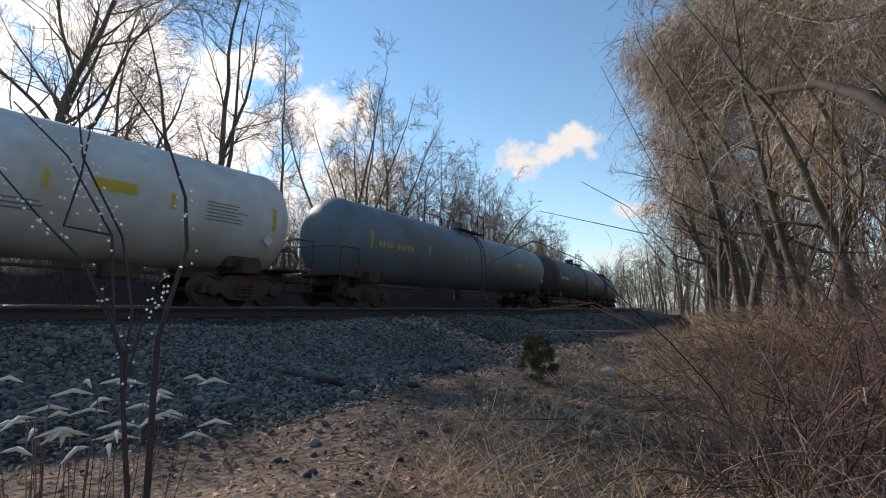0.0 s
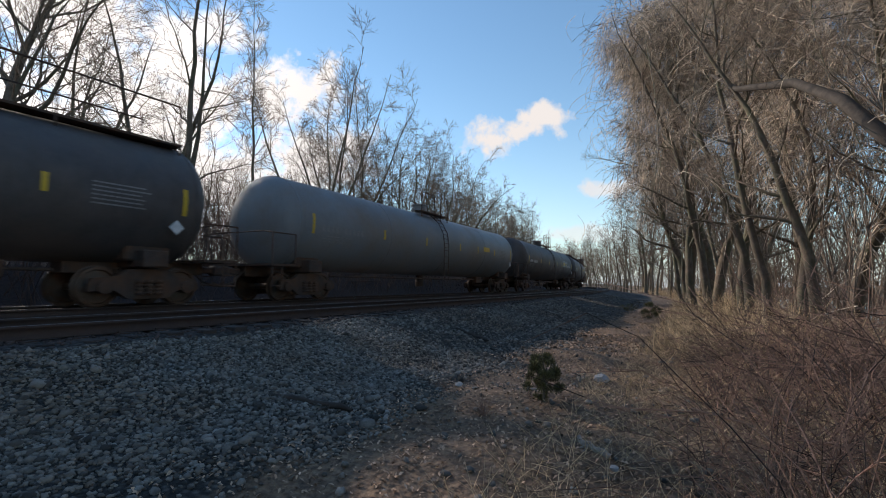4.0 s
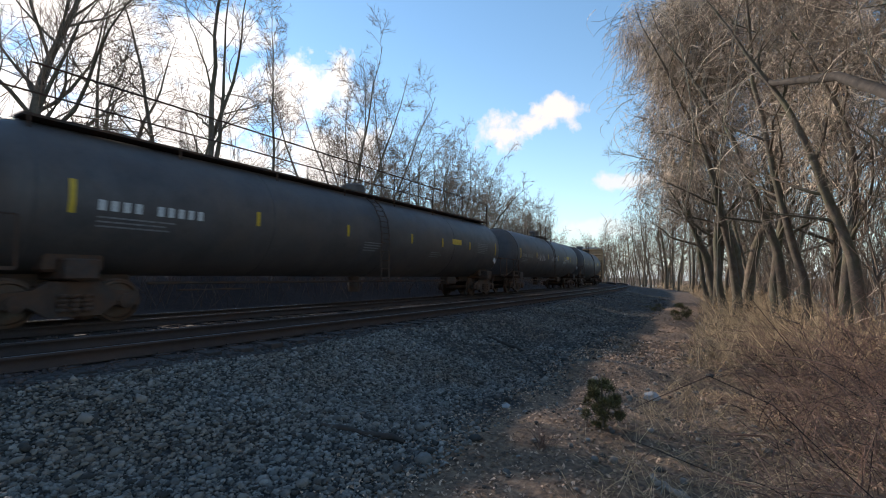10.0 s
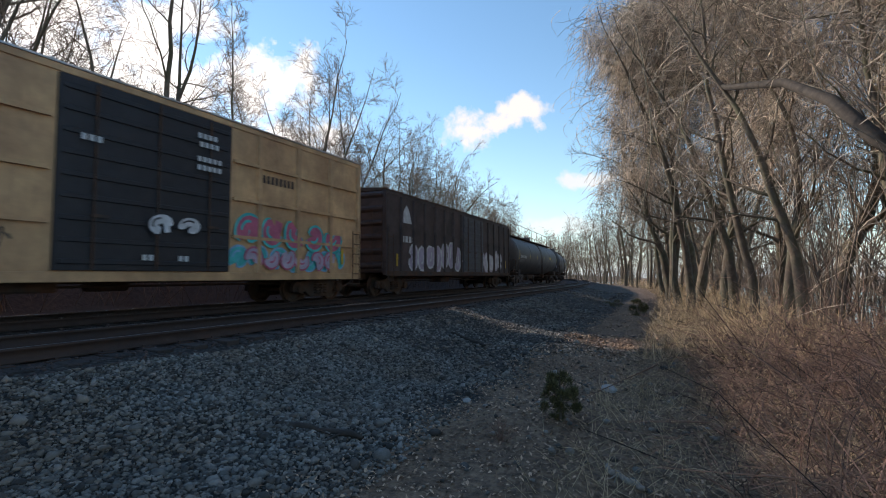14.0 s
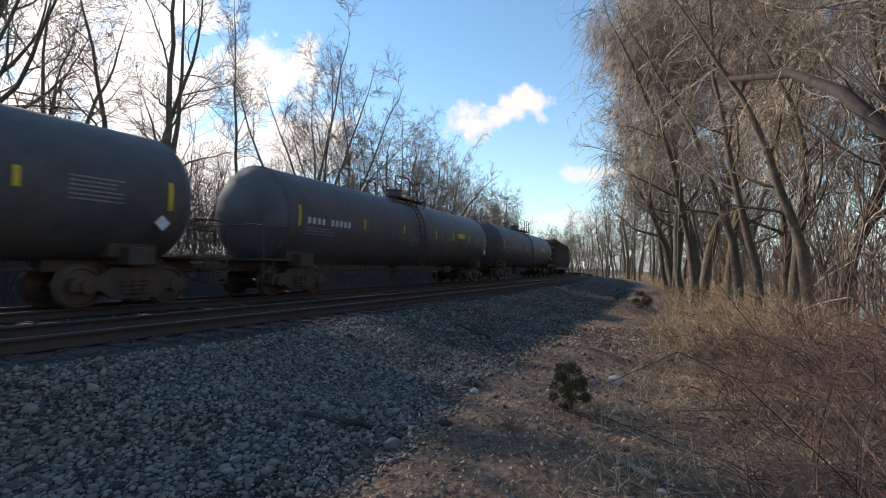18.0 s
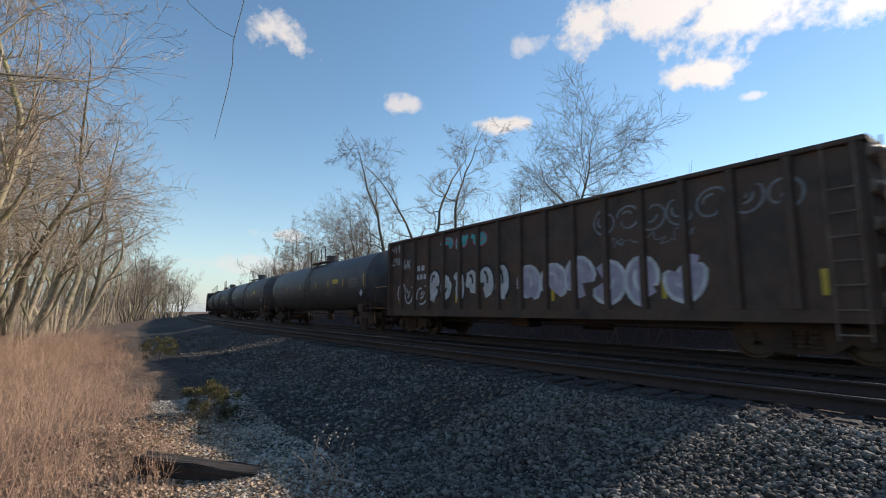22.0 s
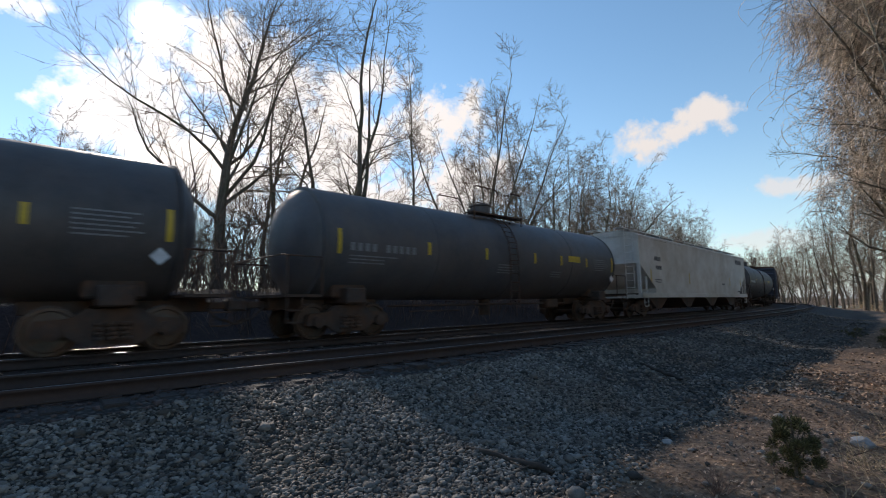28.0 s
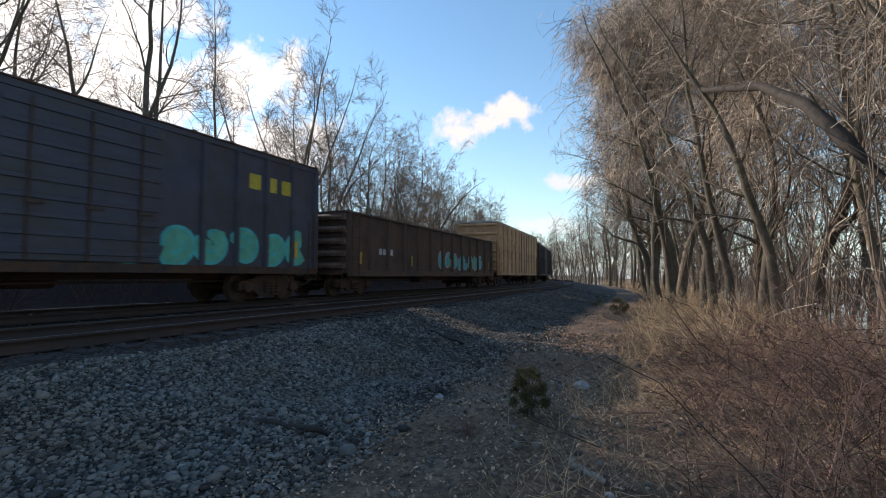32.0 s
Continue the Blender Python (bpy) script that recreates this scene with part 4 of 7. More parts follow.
vine_mass("hanging_vines", 5, [
    (29.0, 3.0, 15.6, 2.6, 2.0, 2.0, 1100), (28.5, 1.4, 14.6, 3.2, 2.6, 3.2, 2200), (27.5, -1.4, 14.8, 3.4, 3.2, 3.6, 2600), (25.5, -4.4, 14.0, 3.6, 3.4, 4.4, 2600), (31.5, 2.4, 11.2, 2.4, 2.0, 3.6, 1100), (28.5, 0.2, 10.2, 2.6, 2.2, 3.4, 1200),
    (22.5, -6.5, 12.0, 3.2, 3.0, 5.0, 2000), (19.0, -6.6, 9.6, 3.0, 2.4, 5.0, 1600), (35.5, 3.2, 9.4, 2.4, 2.2, 3.6, 800), (16.0, -7.4, 9.0, 3.0, 2.4, 5.5, 1500), (12.5, -8.0, 8.5, 2.6, 2.2, 5.5, 1200),
    (40.0, 4.0, 8.6, 2.5, 2.2, 3.8, 700), (24.0, -2.8, 8.0, 2.0, 1.6, 3.6, 800), (20.5, -3.8, 5.5, 2.0, 1.6, 3.4, 600),
], "heaped curtains of dry brown vines over riverside trees")


def vine_strands():
    """Single long curling strands on the outside of the heaped vines."""
    rng = np.random.default_rng(6)
    n = 7000
    t = rng.random(n)
    c = np.stack([13 + 19 * t, -7.2 + 10 * t ** 1.3, 9.5 + 6.0 * t], -1) + rng.normal(0, 1, (n, 3)) * np.array([2.2, 1.7, 3.0])
    d = rng.normal(0, 1, (n, 3))
    d /= np.linalg.norm(d, axis=1)[:, None]
    bend = rng.normal(0, 0.45, (n, 3))
    L = rng.uniform(0.8, 3.4, (n, 1))
    pts = [c]
    for _ in range(7):
        d = d + np.cross(d, bend) * 0.6 + np.array([0, 0, -0.16])
        d /= np.linalg.norm(d, axis=1)[:, None]
        c = c + d * L / 7
        pts.append(c)
    v, f = tube_batch(np.stack(pts, 1), np.tile(np.linspace(0.013, 0.007, 8), (n, 1)), 3)
    tagged(new("vine_strands", mesh_of("vine_strands", v, f, M["vine"])), "pale curling strands of dry vine in the canopy", "vines", kind="stuff")


vine_strands()


def far_woods():
    """The depth of the woods, too far and too many to tell apart."""
    rng = np.random.default_rng(88)
    s, u = [], []
    for n, s0, s1, u0, u1 in ((620, 8, 190, 20, 48), (260, -150, -48, 20, 48), (600, 30, 200, -26, -9), (220, 10, 60, -17, -10), (800, -170, -14, -44, -15), (300, -170, -70, -16, -8), (420, 0, 220, -110, -74)):
        s.append(rng.uniform(s0, s1, n))
        u.append(rng.uniform(u0, u1, n))
    s, u = np.concatenate(s), np.concatenate(u)
    xy = np.array([on_line(a, b)[:2] for a, b in zip(s, u)])
    stems("distant_woods", xy[:, 0], xy[:, 1], rng.uniform(3.0, 8.5, len(s)), M["twig"], "dense bare woods stretching away from the line", 89, 0.12, 14, 0.034, 0.0, 4, "woods")


# vine ropes sagging between the limbs
def vine_ropes():
    rng = np.random.default_rng(9)
    chains = []
    for _ in range(26):
        x, y = rng.uniform(12, 34), rng.uniform(-8, 1.5)
        p = np.array([x, y, rng.uniform(8, 15)])
        q = np.array([x + rng.normal(0, 1.2), y + rng.normal(0, 1.2), rng.uniform(0, 5)])
        t = np.linspace(0, 1, 8)[:, None]
        pts = p * (1 - t) + q * t + np.sin(t * np.pi) * rng.normal(0, 0.5, 3)
        chains.append((pts, np.full(8, 0.013)))
    v, f = tubes(chains, 4)
    tagged(new("vine_ropes", mesh_of("vine_ropes", v, f, M["bark"])), "long bare vine stems hanging from the trees", "vines", kind="stuff")


vine_ropes()


# ---- stones, litter, brush ----
ICO_V = np.array([(0, 0, 1), (0.894, 0, 0.447), (0.276, 0.851, 0.447), (-0.724, 0.526, 0.447), (-0.724, -0.526, 0.447), (0.276, -0.851, 0.447), (0.724, 0.526, -0.447), (-0.276, 0.851, -0.447), (-0.894, 0, -0.447), (-0.276, -0.851, -0.447), (0.724, -0.526, -0.447), (0, 0, -1)])
ICO_F = np.array([(0, 1, 2), (0, 2, 3), (0, 3, 4), (0, 4, 5), (0, 5, 1), (1, 6, 2), (2, 7, 3), (3, 8, 4), (4, 9, 5), (5, 10, 1), (1, 10, 6), (2, 6, 7), (3, 7, 8), (4, 8, 9), (5, 9, 10), (6, 11, 7), (7, 11, 8), (8, 11, 9), (9, 11, 10), (10, 11, 6)])


def turned(rng, n):
    a = rng.normal(0, 1, (n, 4))
    a /= np.linalg.norm(a, axis=1)[:, None]
    w, x, y, z = a.T
    return np.stack([np.stack([1 - 2 * (y * y + z * z), 2 * (x * y - z * w), 2 * (x * z + y * w)], -1), np.stack([2 * (x * y + z * w), 1 - 2 * (x * x + z * z), 2 * (y * z - x * w)], -1), np.stack([2 * (x * z - y * w), 2 * (y * z + x * w), 1 - 2 * (x * x + y * y)], -1)], 1)


OCT_V = np.array([(1, 0.2, 0.1), (-1, 0.15, -0.1), (0.1, 1, 0.2), (-0.2, -1, 0.1), (0.3, 0.1, 1), (0.1, -0.2, -1)])
OCT_F = np.array([(0, 2, 4), (2, 1, 4), (1, 3, 4), (3, 0, 4), (2, 0, 5), (1, 2, 5), (3, 1, 5), (0, 3, 5)])


def stones(name, x, y, size, mat, label, seed, sink=0.25, body=ICO_V, skin=ICO_F):
    rng = np.random.default_rng(seed)
    n, k = len(x), len(body)
    sh = body[None] * rng.uniform(0.72, 1.2, (n, k, 1)) * (size[:, None, None] * rng.uniform(0.65, 1.25, (n, 1, 3)))
    v = np.einsum("nij,nkj->nki", turned(rng, n), sh)
    v[..., 2] *= 0.72
    v[..., 0] += x[:, None]
    v[..., 1] += y[:, None]
    v[..., 2] += (height(x, y) + size * (0.5 - sink))[:, None]
    f = skin[None] + (np.arange(n) * k)[:, None, None]
    tagged(new(name, mesh_of(name, v.reshape(-1, 3), f.reshape(-1, 3), mat)), label, "gravel", kind="stuff")


def scatter_stones():
    rng = np.random.default_rng(21)
    xs, ys, ss = [], [], []
    for n, x0, x1, u0, u1, s in ((68000, -5.5, 8, -4.6, -0.7, 0.0185), (26000, -16, 22, -4.4, -0.7, 0.025), (7000, -12, 18, -0.7, 2.4, 0.030), (9000, -34, 44, -4.2, -0.7, 0.034), (3000, -10, 14, 2.4, 7.0, 0.034)):
        x, u = rng.uniform(x0, x1, n), rng.uniform(u0, u1, n)
        k = np.where(x > 0, BEND_R, BEND_L)
        xs.append(x)
        ys.append(NEAR_RAIL + k * x * x / 2 + u)
        ss.append(s * rng.lognormal(0, 0.30, n))
    x, y, s = np.concatenate(xs), np.concatenate(ys), np.concatenate(ss)
    u = beyond_rail(x, y)
    keep = (u > -4.1 + 0.5 * np.sin(x * 1.3) + rng.normal(0, 0.35, len(x))) | (x < -3)
    keep &= ~((np.abs(np.abs(u - GAUGE / 2) - GAUGE / 2) < 0.09))
    bed = keep & (u > -0.75)
    stones("track_bed_stones", x[bed], y[bed], s[bed], M["bed_stone"], "dark stained stone ballast between the rails", 25, 0.3, OCT_V, OCT_F)
    keep &= ~bed
    near = keep & (np.hypot(x - 0.5, y) < 5.2) & (rng.random(len(x)) < 0.8)
    rest = keep & ~near
    stones("ballast_stones", x[near], y[near], s[near], M["stone"], "crushed grey stone ballast near the verge", 22)
    stones("ballast_bed", x[rest], y[rest], s[rest] * 1.12, M["stone"], "crushed grey stone ballast beside the rails", 24, 0.25, OCT_V, OCT_F)
    n = 19000
    x = rng.uniform(-11, -0.6, n)
    y = rng.uniform(0.95, 2.5, n) + np.clip((-x - 8) * 0.03, 0, 1) + np.clip(-5 - x, -1.5, 2) * 0.06
    stones("edge_gravel", x, y, 0.015 * rng.lognormal(0, 0.4, n), M["pale_stone"], "pale dry gravel at the ballast's sunlit edge", 26, 0.3, OCT_V, OCT_F)
    x, y = rng.uniform(2, 14, 500), rng.uniform(-0.5, 2.8, 500)
    stones("verge_stones", x, y, 0.03 * rng.lognormal(0, 0.4, 500), M["stone"], "loose grey stones among fallen leaves", 23)


scatter_stones()


def leaves(name, x, y, s, mat, label, seed):
    """Curled leaves: a ridge and two wings, pointed at both ends."""
    rng = np.random.default_rng(seed)
    n = len(x)
    leaf = np.array([(-1.2, 0, 0.0), (0.0, 0.65, 0.35), (1.2, 0, 0.1), (0.0, -0.65, 0.30), (0.0, 0, 0.0)])
    fl = np.array([(0, 4, 1), (1, 4, 2), (2, 4, 3), (3, 4, 0)])
    yaw, tip, rol = rng.uniform(0, 6.28, n), rng.normal(0, 0.45, n), rng.normal(0, 0.45, n)
    c, q = np.cos(yaw), np.sin(yaw)
    v = np.repeat(leaf[None], n, 0) * s[:, None, None]
    v[..., 2] += v[..., 0] * tip[:, None] + v[..., 1] * rol[:, None]
    vx, vy = v[..., 0] * c[:, None] - v[..., 1] * q[:, None], v[..., 0] * q[:, None] + v[..., 1] * c[:, None]
    v[..., 0], v[..., 1] = vx + x[:, None], vy + y[:, None]
    v[..., 2] += (height(x, y) + 0.012)[:, None]
    f = fl[None] + (np.arange(n) * 5)[:, None, None]
    tagged(new(name, mesh_of(name, v.reshape(-1, 3), f.reshape(-1, 3), mat)), label, "leaves", kind="stuff")


def scatter_leaves():
    rng = np.random.default_rng(31)
    n = 64000
    x = np.concatenate([rng.uniform(0.4, 14, n // 2), rng.uniform(-8.5, -1, n // 8), rng.uniform(2, 34, n // 4)])
    y = np.concatenate([rng.uniform(-5, 2.9, n // 2), rng.uniform(-0.5, 1.6, n // 8), rng.uniform(-7, 3.2, n // 4)])
    leaves("fallen_leaves", x, y, rng.uniform(0.007, 0.021, len(x)) * np.where(np.hypot(x, y) > 10, 1.7, 1.0), M["leaf"], "curled brown leaves strewn over the verge", 32)
    n = 18000
    x = rng.uniform(-9, -1.5, n)
    y = 0.95 + rng.normal(0, 0.42, n) + np.clip(-5 - x, -3, 4) * 0.13
    leaves("bleached_leaves", x, y, rng.uniform(0.009, 0.024, n), M["pale_leaf"], "pale dry leaves drifted along the weed bed", 33)


scatter_leaves()


def stems(name, x, y, hgt, mat, label, seed, lean=0.25, twigs=2, r=0.004, droop=0.0, seg=4, category="brush"):
    rng = np.random.default_rng(seed)
    n = len(x)
    p = np.stack([x, y, height(x, y) - 0.03], -1)
    d = np.stack([rng.normal(0, lean, n), rng.normal(0, lean, n), np.ones(n)], -1)
    d /= np.linalg.norm(d, axis=1)[:, None]
    side = d * np.array([0.5, 0.5, 0]) + np.array([0, 0, -1.0])
    pts = [p]
    for k in range(seg):
        d = d + rng.normal(0, 0.10, (n, 3)) + droop * side * (k / seg)
        d /= np.linalg.norm(d, axis=1)[:, None]
        p = p + d * (hgt / seg)[:, None]
        pts.append(p)
    pts = np.stack(pts, 1)
    rr = (r * rng.uniform(0.7, 1.3, n))[:, None]
    out = [tube_batch(pts, rr * np.linspace(1, 0.35, seg + 1), 3)]
    for _ in range(twigs):
        q = pts[np.arange(n), rng.integers(1, seg + 1, n)]
        e = d + rng.normal(0, 0.55, (n, 3))
        e /= np.linalg.norm(e, axis=1)[:, None]
        w = (hgt * rng.uniform(0.12, 0.34, n))[:, None]
        out.append(tube_batch(np.stack([q, q + e * w + np.array([0, 0, 0.04]) * hgt[:, None]], 1), rr * np.array([0.6, 0.3]), 3))
    v, f = join(*out)
    return tagged(new(name, mesh_of(name, v, f, mat)), label, category, kind="stuff")


def plant_brush():
    rng = np.random.default_rng(41)
    # the reddish weed bed west of the camera
    n = 24000
    x = -1.9 - rng.random(n) ** 1.5 * 30
    edge = 0.95 + 0.16 * np.sin(x * 1.7) + 0.12 * np.sin(x * 0.6 + 1) + np.clip((-x - 12) * 0.045, 0, 2) - 0.9 * np.clip((4.2 + x) / 2.2, 0, 1)
    y = edge - rng.random(n) * 9
    d = np.hypot(x, y)
    stems("dry_weed_bed", x, y, rng.uniform(0.35, 0.85, n) * np.clip((edge - y) / 1.2, 0.5, 1.0), M["straw"], "dense bed of dry reddish-tan weed stalks", 42, 0.36, 5, 0.0023, seg=2, category="weeds")
    # brambles arching over the eastern verge
    n = 2300
    x = rng.uniform(2.5, 13, n)
    y = -0.35 - rng.random(n) * 5.0 + np.clip((x - 4) * 0.05, -0.2, 0.4)
    stems("bramble_thicket", x, y, rng.uniform(0.9, 2.3, n) * np.clip((-y + 0.3) / 1.6, 0.3, 1), M["cane"], "tangle of arching red-brown bramble canes", 43, 0.6, 3, 0.0055, 0.34, 7, "brambles")
    n = 19000
    x = 0.9 + 23 * rng.random(n) ** 1.4
    y = 1.0 - rng.random(n) * 6.0 - 0.35 * np.clip(3 - x, 0, 2)
    stems("verge_thatch", x, y, rng.uniform(0.12, 0.5, n), M["dry_grass"], "flattened dry stalks among the fallen leaves", 44, 1.3, 1, 0.0026, 0.15, 3, "weeds")
    # low scrub along the eastern wood, and under the trees
    n = 6500
    s = 10 + rng.random(n) ** 1.3 * 90
    u = -6.0 - rng.random(n) * 7
    xy = np.array([on_line(a, b)[:2] for a, b in zip(s, u)])
    stems("woodland_scrub", xy[:, 0], xy[:, 1], rng.uniform(0.35, 1.15, n) * np.clip((-u - 5.0) / 2.5, 0.25, 1), M["dry_grass"], "thin dry scrub at the foot of the wood", 45, 0.55, 4, 0.0085, 0.08, 2, "scrub")
    n = 1500
    s = -12 - rng.random(n) ** 1.3 * 90
    u = -9.0 - rng.random(n) * 10 + np.clip((-s - 30) * 0.03, 0, 2)
    xy = np.array([on_line(a, b)[:2] for a, b in zip(s, u)])
    stems("western_scrub", xy[:, 0], xy[:, 1], rng.uniform(0.6, 2.6, n), M["pale_twig"], "thin bare saplings under the western wood", 46, 0.3, 6, 0.008, 0.05, 2, "scrub")
    # undergrowth on the bank behind the train, its twig colour darkened for shade
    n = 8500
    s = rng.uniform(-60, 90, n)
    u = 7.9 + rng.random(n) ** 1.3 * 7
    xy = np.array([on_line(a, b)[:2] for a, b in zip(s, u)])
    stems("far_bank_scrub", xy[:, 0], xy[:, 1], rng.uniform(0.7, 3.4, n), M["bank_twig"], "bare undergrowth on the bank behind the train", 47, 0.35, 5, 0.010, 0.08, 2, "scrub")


plant_brush()
far_woods()


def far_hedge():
    """Thicket at the top of the bank behind the train, coloured dark for shade."""
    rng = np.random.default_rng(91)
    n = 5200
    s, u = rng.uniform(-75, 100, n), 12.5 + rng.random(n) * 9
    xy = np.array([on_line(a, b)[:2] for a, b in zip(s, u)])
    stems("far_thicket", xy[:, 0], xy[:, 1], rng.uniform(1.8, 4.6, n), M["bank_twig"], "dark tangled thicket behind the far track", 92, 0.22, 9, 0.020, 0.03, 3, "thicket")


far_hedge()


# ---- small things on the verge ----
def cedar(x, y, hgt, width, seed, label, dense=700):
    """A young cedar: a short stem and many small cloudy clumps of fine sprays."""
    rng = np.random.default_rng(seed)
    ob = tagged(new("cedar_bush"), label, "bush", "young cedars")
    put("trunk", mesh_of("trunk", *tubes([([(0, 0, -0.05), (0.01, 0, hgt * 0.5), (0, 0.01, hgt * 0.9)], [0.018 * hgt + 0.006, 0.01, 0.004])], 5), M["bark"]), ob)
    clumps = 30
    k = rng.normal(0, 1, (clumps, 3))
    k /= np.linalg.norm(k, axis=1)[:, None]
    k *= rng.uniform(0.2, 1.0, (clumps, 1)) ** 0.5
    k = k * np.array([width * 0.42, width * 0.42, hgt * 0.43]) * (1.12 - 0.3 * k[:, 2:]) + np.array([0, 0, hgt * 0.50])
    limbs = [([(0, 0, hgt * rng.uniform(0.1, 0.4)), c * 0.6 + np.array([0, 0, hgt * 0.1]), c], [0.006, 0.004, 0.002]) for c in k]
    for limb in limbs:
        put("branch", mesh_of("branch", *tubes([limb], 3), M["bark"]), ob)
    n = dense * 3
    who = rng.integers(0, clumps, n)
    d = rng.normal(0, 1, (n, 3)) + np.array([0, 0, 0.45])
    d /= np.linalg.norm(d, axis=1)[:, None]
    p = k[who] + d * (min(width, hgt) * 0.10 * rng.random(n) ** 0.5)[:, None]
    L = (min(width, hgt) * rng.uniform(0.04, 0.11, n))[:, None]
    r = 0.0026 * (0.5 + hgt)
    v, f = tube_batch(np.stack([p, p + d * L * 0.5, p + d * L + np.array([0, 0, 0.3]) * L], 1), np.tile([r, r * 1.3, r * 0.3], (n, 1)), 3)
    put("foliage", mesh_of("foliage", v, f, M["cedar"]), ob)
    ob.location = (x, y, float(height(x, y)))


cedar(5.32, 1.22, 0.64, 0.42, 1, "small dark green cedar seedling growing in leaf litter", 1200)
cedar(-8.5, 1.75, 0.62, 0.95, 2, "low green cedar bush at the edge of the ballast", 1100)
cedar(-20.4, 2.35, 0.85, 1.5, 3, "low green cedar bush at the edge of the ballast", 1100)
cedar(22.0, 1.9, 0.8, 0.9, 4, "dark cedar bush at the edge of the wood", 900)
cedar(24.5, 3.2, 0.4, 0.9, 5, "dark cedar bush at the edge of the wood", 500)


def twiggy(name, x, y, hgt, n, mat, seed, label, category="plant", lean=0.5, r=0.004):
    rng = np.random.default_rng(seed)
    chains = []
    for _ in range(n):
        d = np.array([rng.normal(0, lean), rng.normal(0, lean), 1.0])
        d /= np.linalg.norm(d)
        p = np.array([rng.normal(0, 0.02), rng.normal(0, 0.02), -0.03])
        pts = [p]
        for k in range(4):
            d = d + rng.normal(0, 0.18, 3)
            d /= np.linalg.norm(d)
            p = p + d * hgt / 4 * rng.uniform(0.8, 1.1)
            pts.append(p)
        chains.append((pts, np.linspace(r, r * 0.4, 5)))
    ob = tagged(new(name), label, category)
    for c in chains:
        put("stem", mesh_of("stem", *tubes([c], 4), mat), ob)
    ob.location = (x, y, float(height(x, y)))
    return ob


twiggy("seedling", 4.55, 1.62, 0.26, 26, M["cane"], 3, "tiny reddish-brown leafless seedling", lean=0.35)
for i, (x, y) in enumerate(((-4.55, 1.95), (-4.45, 2.15))):
    st = twiggy("dry_flower_stalk", x, y, 0.5, 6, M["straw"], 60 + i, "dry branching flower stalk with pale heads", lean=0.3)
    rng_ = random.Random(i)
    for k in range(6):
        put("seed_head", cached("seed_head", lambda bm: bmesh.ops.create_icosphere(bm, subdivisions=1, radius=0.011), M["seed"]), st, pose(rng_.uniform(-0.16, 0.16), rng_.uniform(-0.16, 0.16), rng_.uniform(0.36, 0.52)))


def log_thing(name, a, b, r, mat, label, seed, flat=1.0, lift=0.0):
    rng = np.random.default_rng(seed)
    a, b = np.array([*a, float(height(*a)) + r * 0.6 + lift]), np.array([*b, float(height(*b)) + r * 0.6 + lift])
    t = np.linspace(0, 1, 9)[:, None]
    pts = a * (1 - t) + b * t + rng.normal(0, r * 0.35, (9, 3))
    rad = r * rng.uniform(0.75, 1.15, 9)
    rad[0] *= 0.6
    rad[-1] *= 0.5
    chains = [(pts, rad)]
    for _ in range(3):
        p = pts[rng.integers(2, 7)]
        e = rng.normal(0, 1, 3) * np.array([1, 1, 0.3])
        e /= np.linalg.norm(e)
        chains.append(([p, p + e * r * 4, p + e * r * 7], [r * 0.3, r * 0.2, r * 0.1]))
    v, f = tubes(chains, 7)
    tagged(new(name, mesh_of(name, v, f, mat)), label, "dead wood")


log_thing("fallen_branch", (3.64, 3.68), (3.98, 2.86), 0.035, M["darkwood"], "dark fallen branch lying on the ballast", 1)
log_thing("fallen_branch", (10.3, 5.0), (9.9, 3.95), 0.04, M["darkwood"], "thin dark branch lying on the ballast", 2)
log_thing("bleached_stick", (4.5, 0.66), (4.22, 0.28), 0.032, M["wood"], "pale bleached stick lying in fallen leaves", 3)
log_thing("bleached_stick", (19.5, 1.1), (17.6, 0.6), 0.045, M["wood"], "pale dead branch lying on the verge", 4)
log_thing("bleached_stick", (-4.9, 1.95), (-4.35, 2.35), 0.018, M["wood"], "pale stick lying on the gravel", 5)
log_thing("fallen_branch", (7.2, 5.2), (6.5, 4.2), 0.012, M["darkwood"], "thin dark twig lying on the ballast", 6)


def old_tie():
    bm = bmesh.new()
    box(bm, -0.72, 0.72, -0.12, 0.12, 0.0, 0.17, 0.02)
    bmesh.ops.subdivide_edges(bm, edges=bm.edges, cuts=3, use_grid_fill=True)
    rng = random.Random(4)
    for v in bm.verts:
        v.co += Vector((rng.uniform(-0.02, 0.02), rng.uniform(-0.012, 0.012), rng.uniform(-0.012, 0.012)))
    me = bpy.data.meshes.new("old_sleeper")
    bm.to_mesh(me)
    bm.free()
    me.materials.append(M["darkwood"])
    ob = tagged(new("old_sleeper", me), "rotting tarred sleeper half buried at the ballast's edge", "railway sleeper")
    x, y = -5.75, 1.18
    ob.matrix_basis = Matrix.Translation((x, y, float(height(x, y)) - 0.01)) @ Matrix.Rotation(math.atan2(0.95, 1.05), 4, "Z") @ Matrix.Rotation(0.05, 4, "Y")


old_tie()


def boulder(x, y, r, seed, label):
    bm = bmesh.new()
    bmesh.ops.create_icosphere(bm, subdivisions=2, radius=r)
    for v in bm.verts:
        v.co *= 1 + 0.3 * noise.noise(v.co * (1.6 / r) + Vector((seed, 0, 0)))
        v.co.z *= 0.65
    me = bpy.data.meshes.new("pale_rock")
    bm.to_mesh(me)
    bm.free()
    me.materials.append(M["snag"])
    tagged(new("pale_rock", me), label, "rock").location = (x, y, float(height(x, y)) + r * 0.25)


boulder(7.65, 1.06, 0.11, 1, "pale rock lying among leaves on the verge")
boulder(5.9, 2.6, 0.06, 2, "pale stone on the ballast's edge")
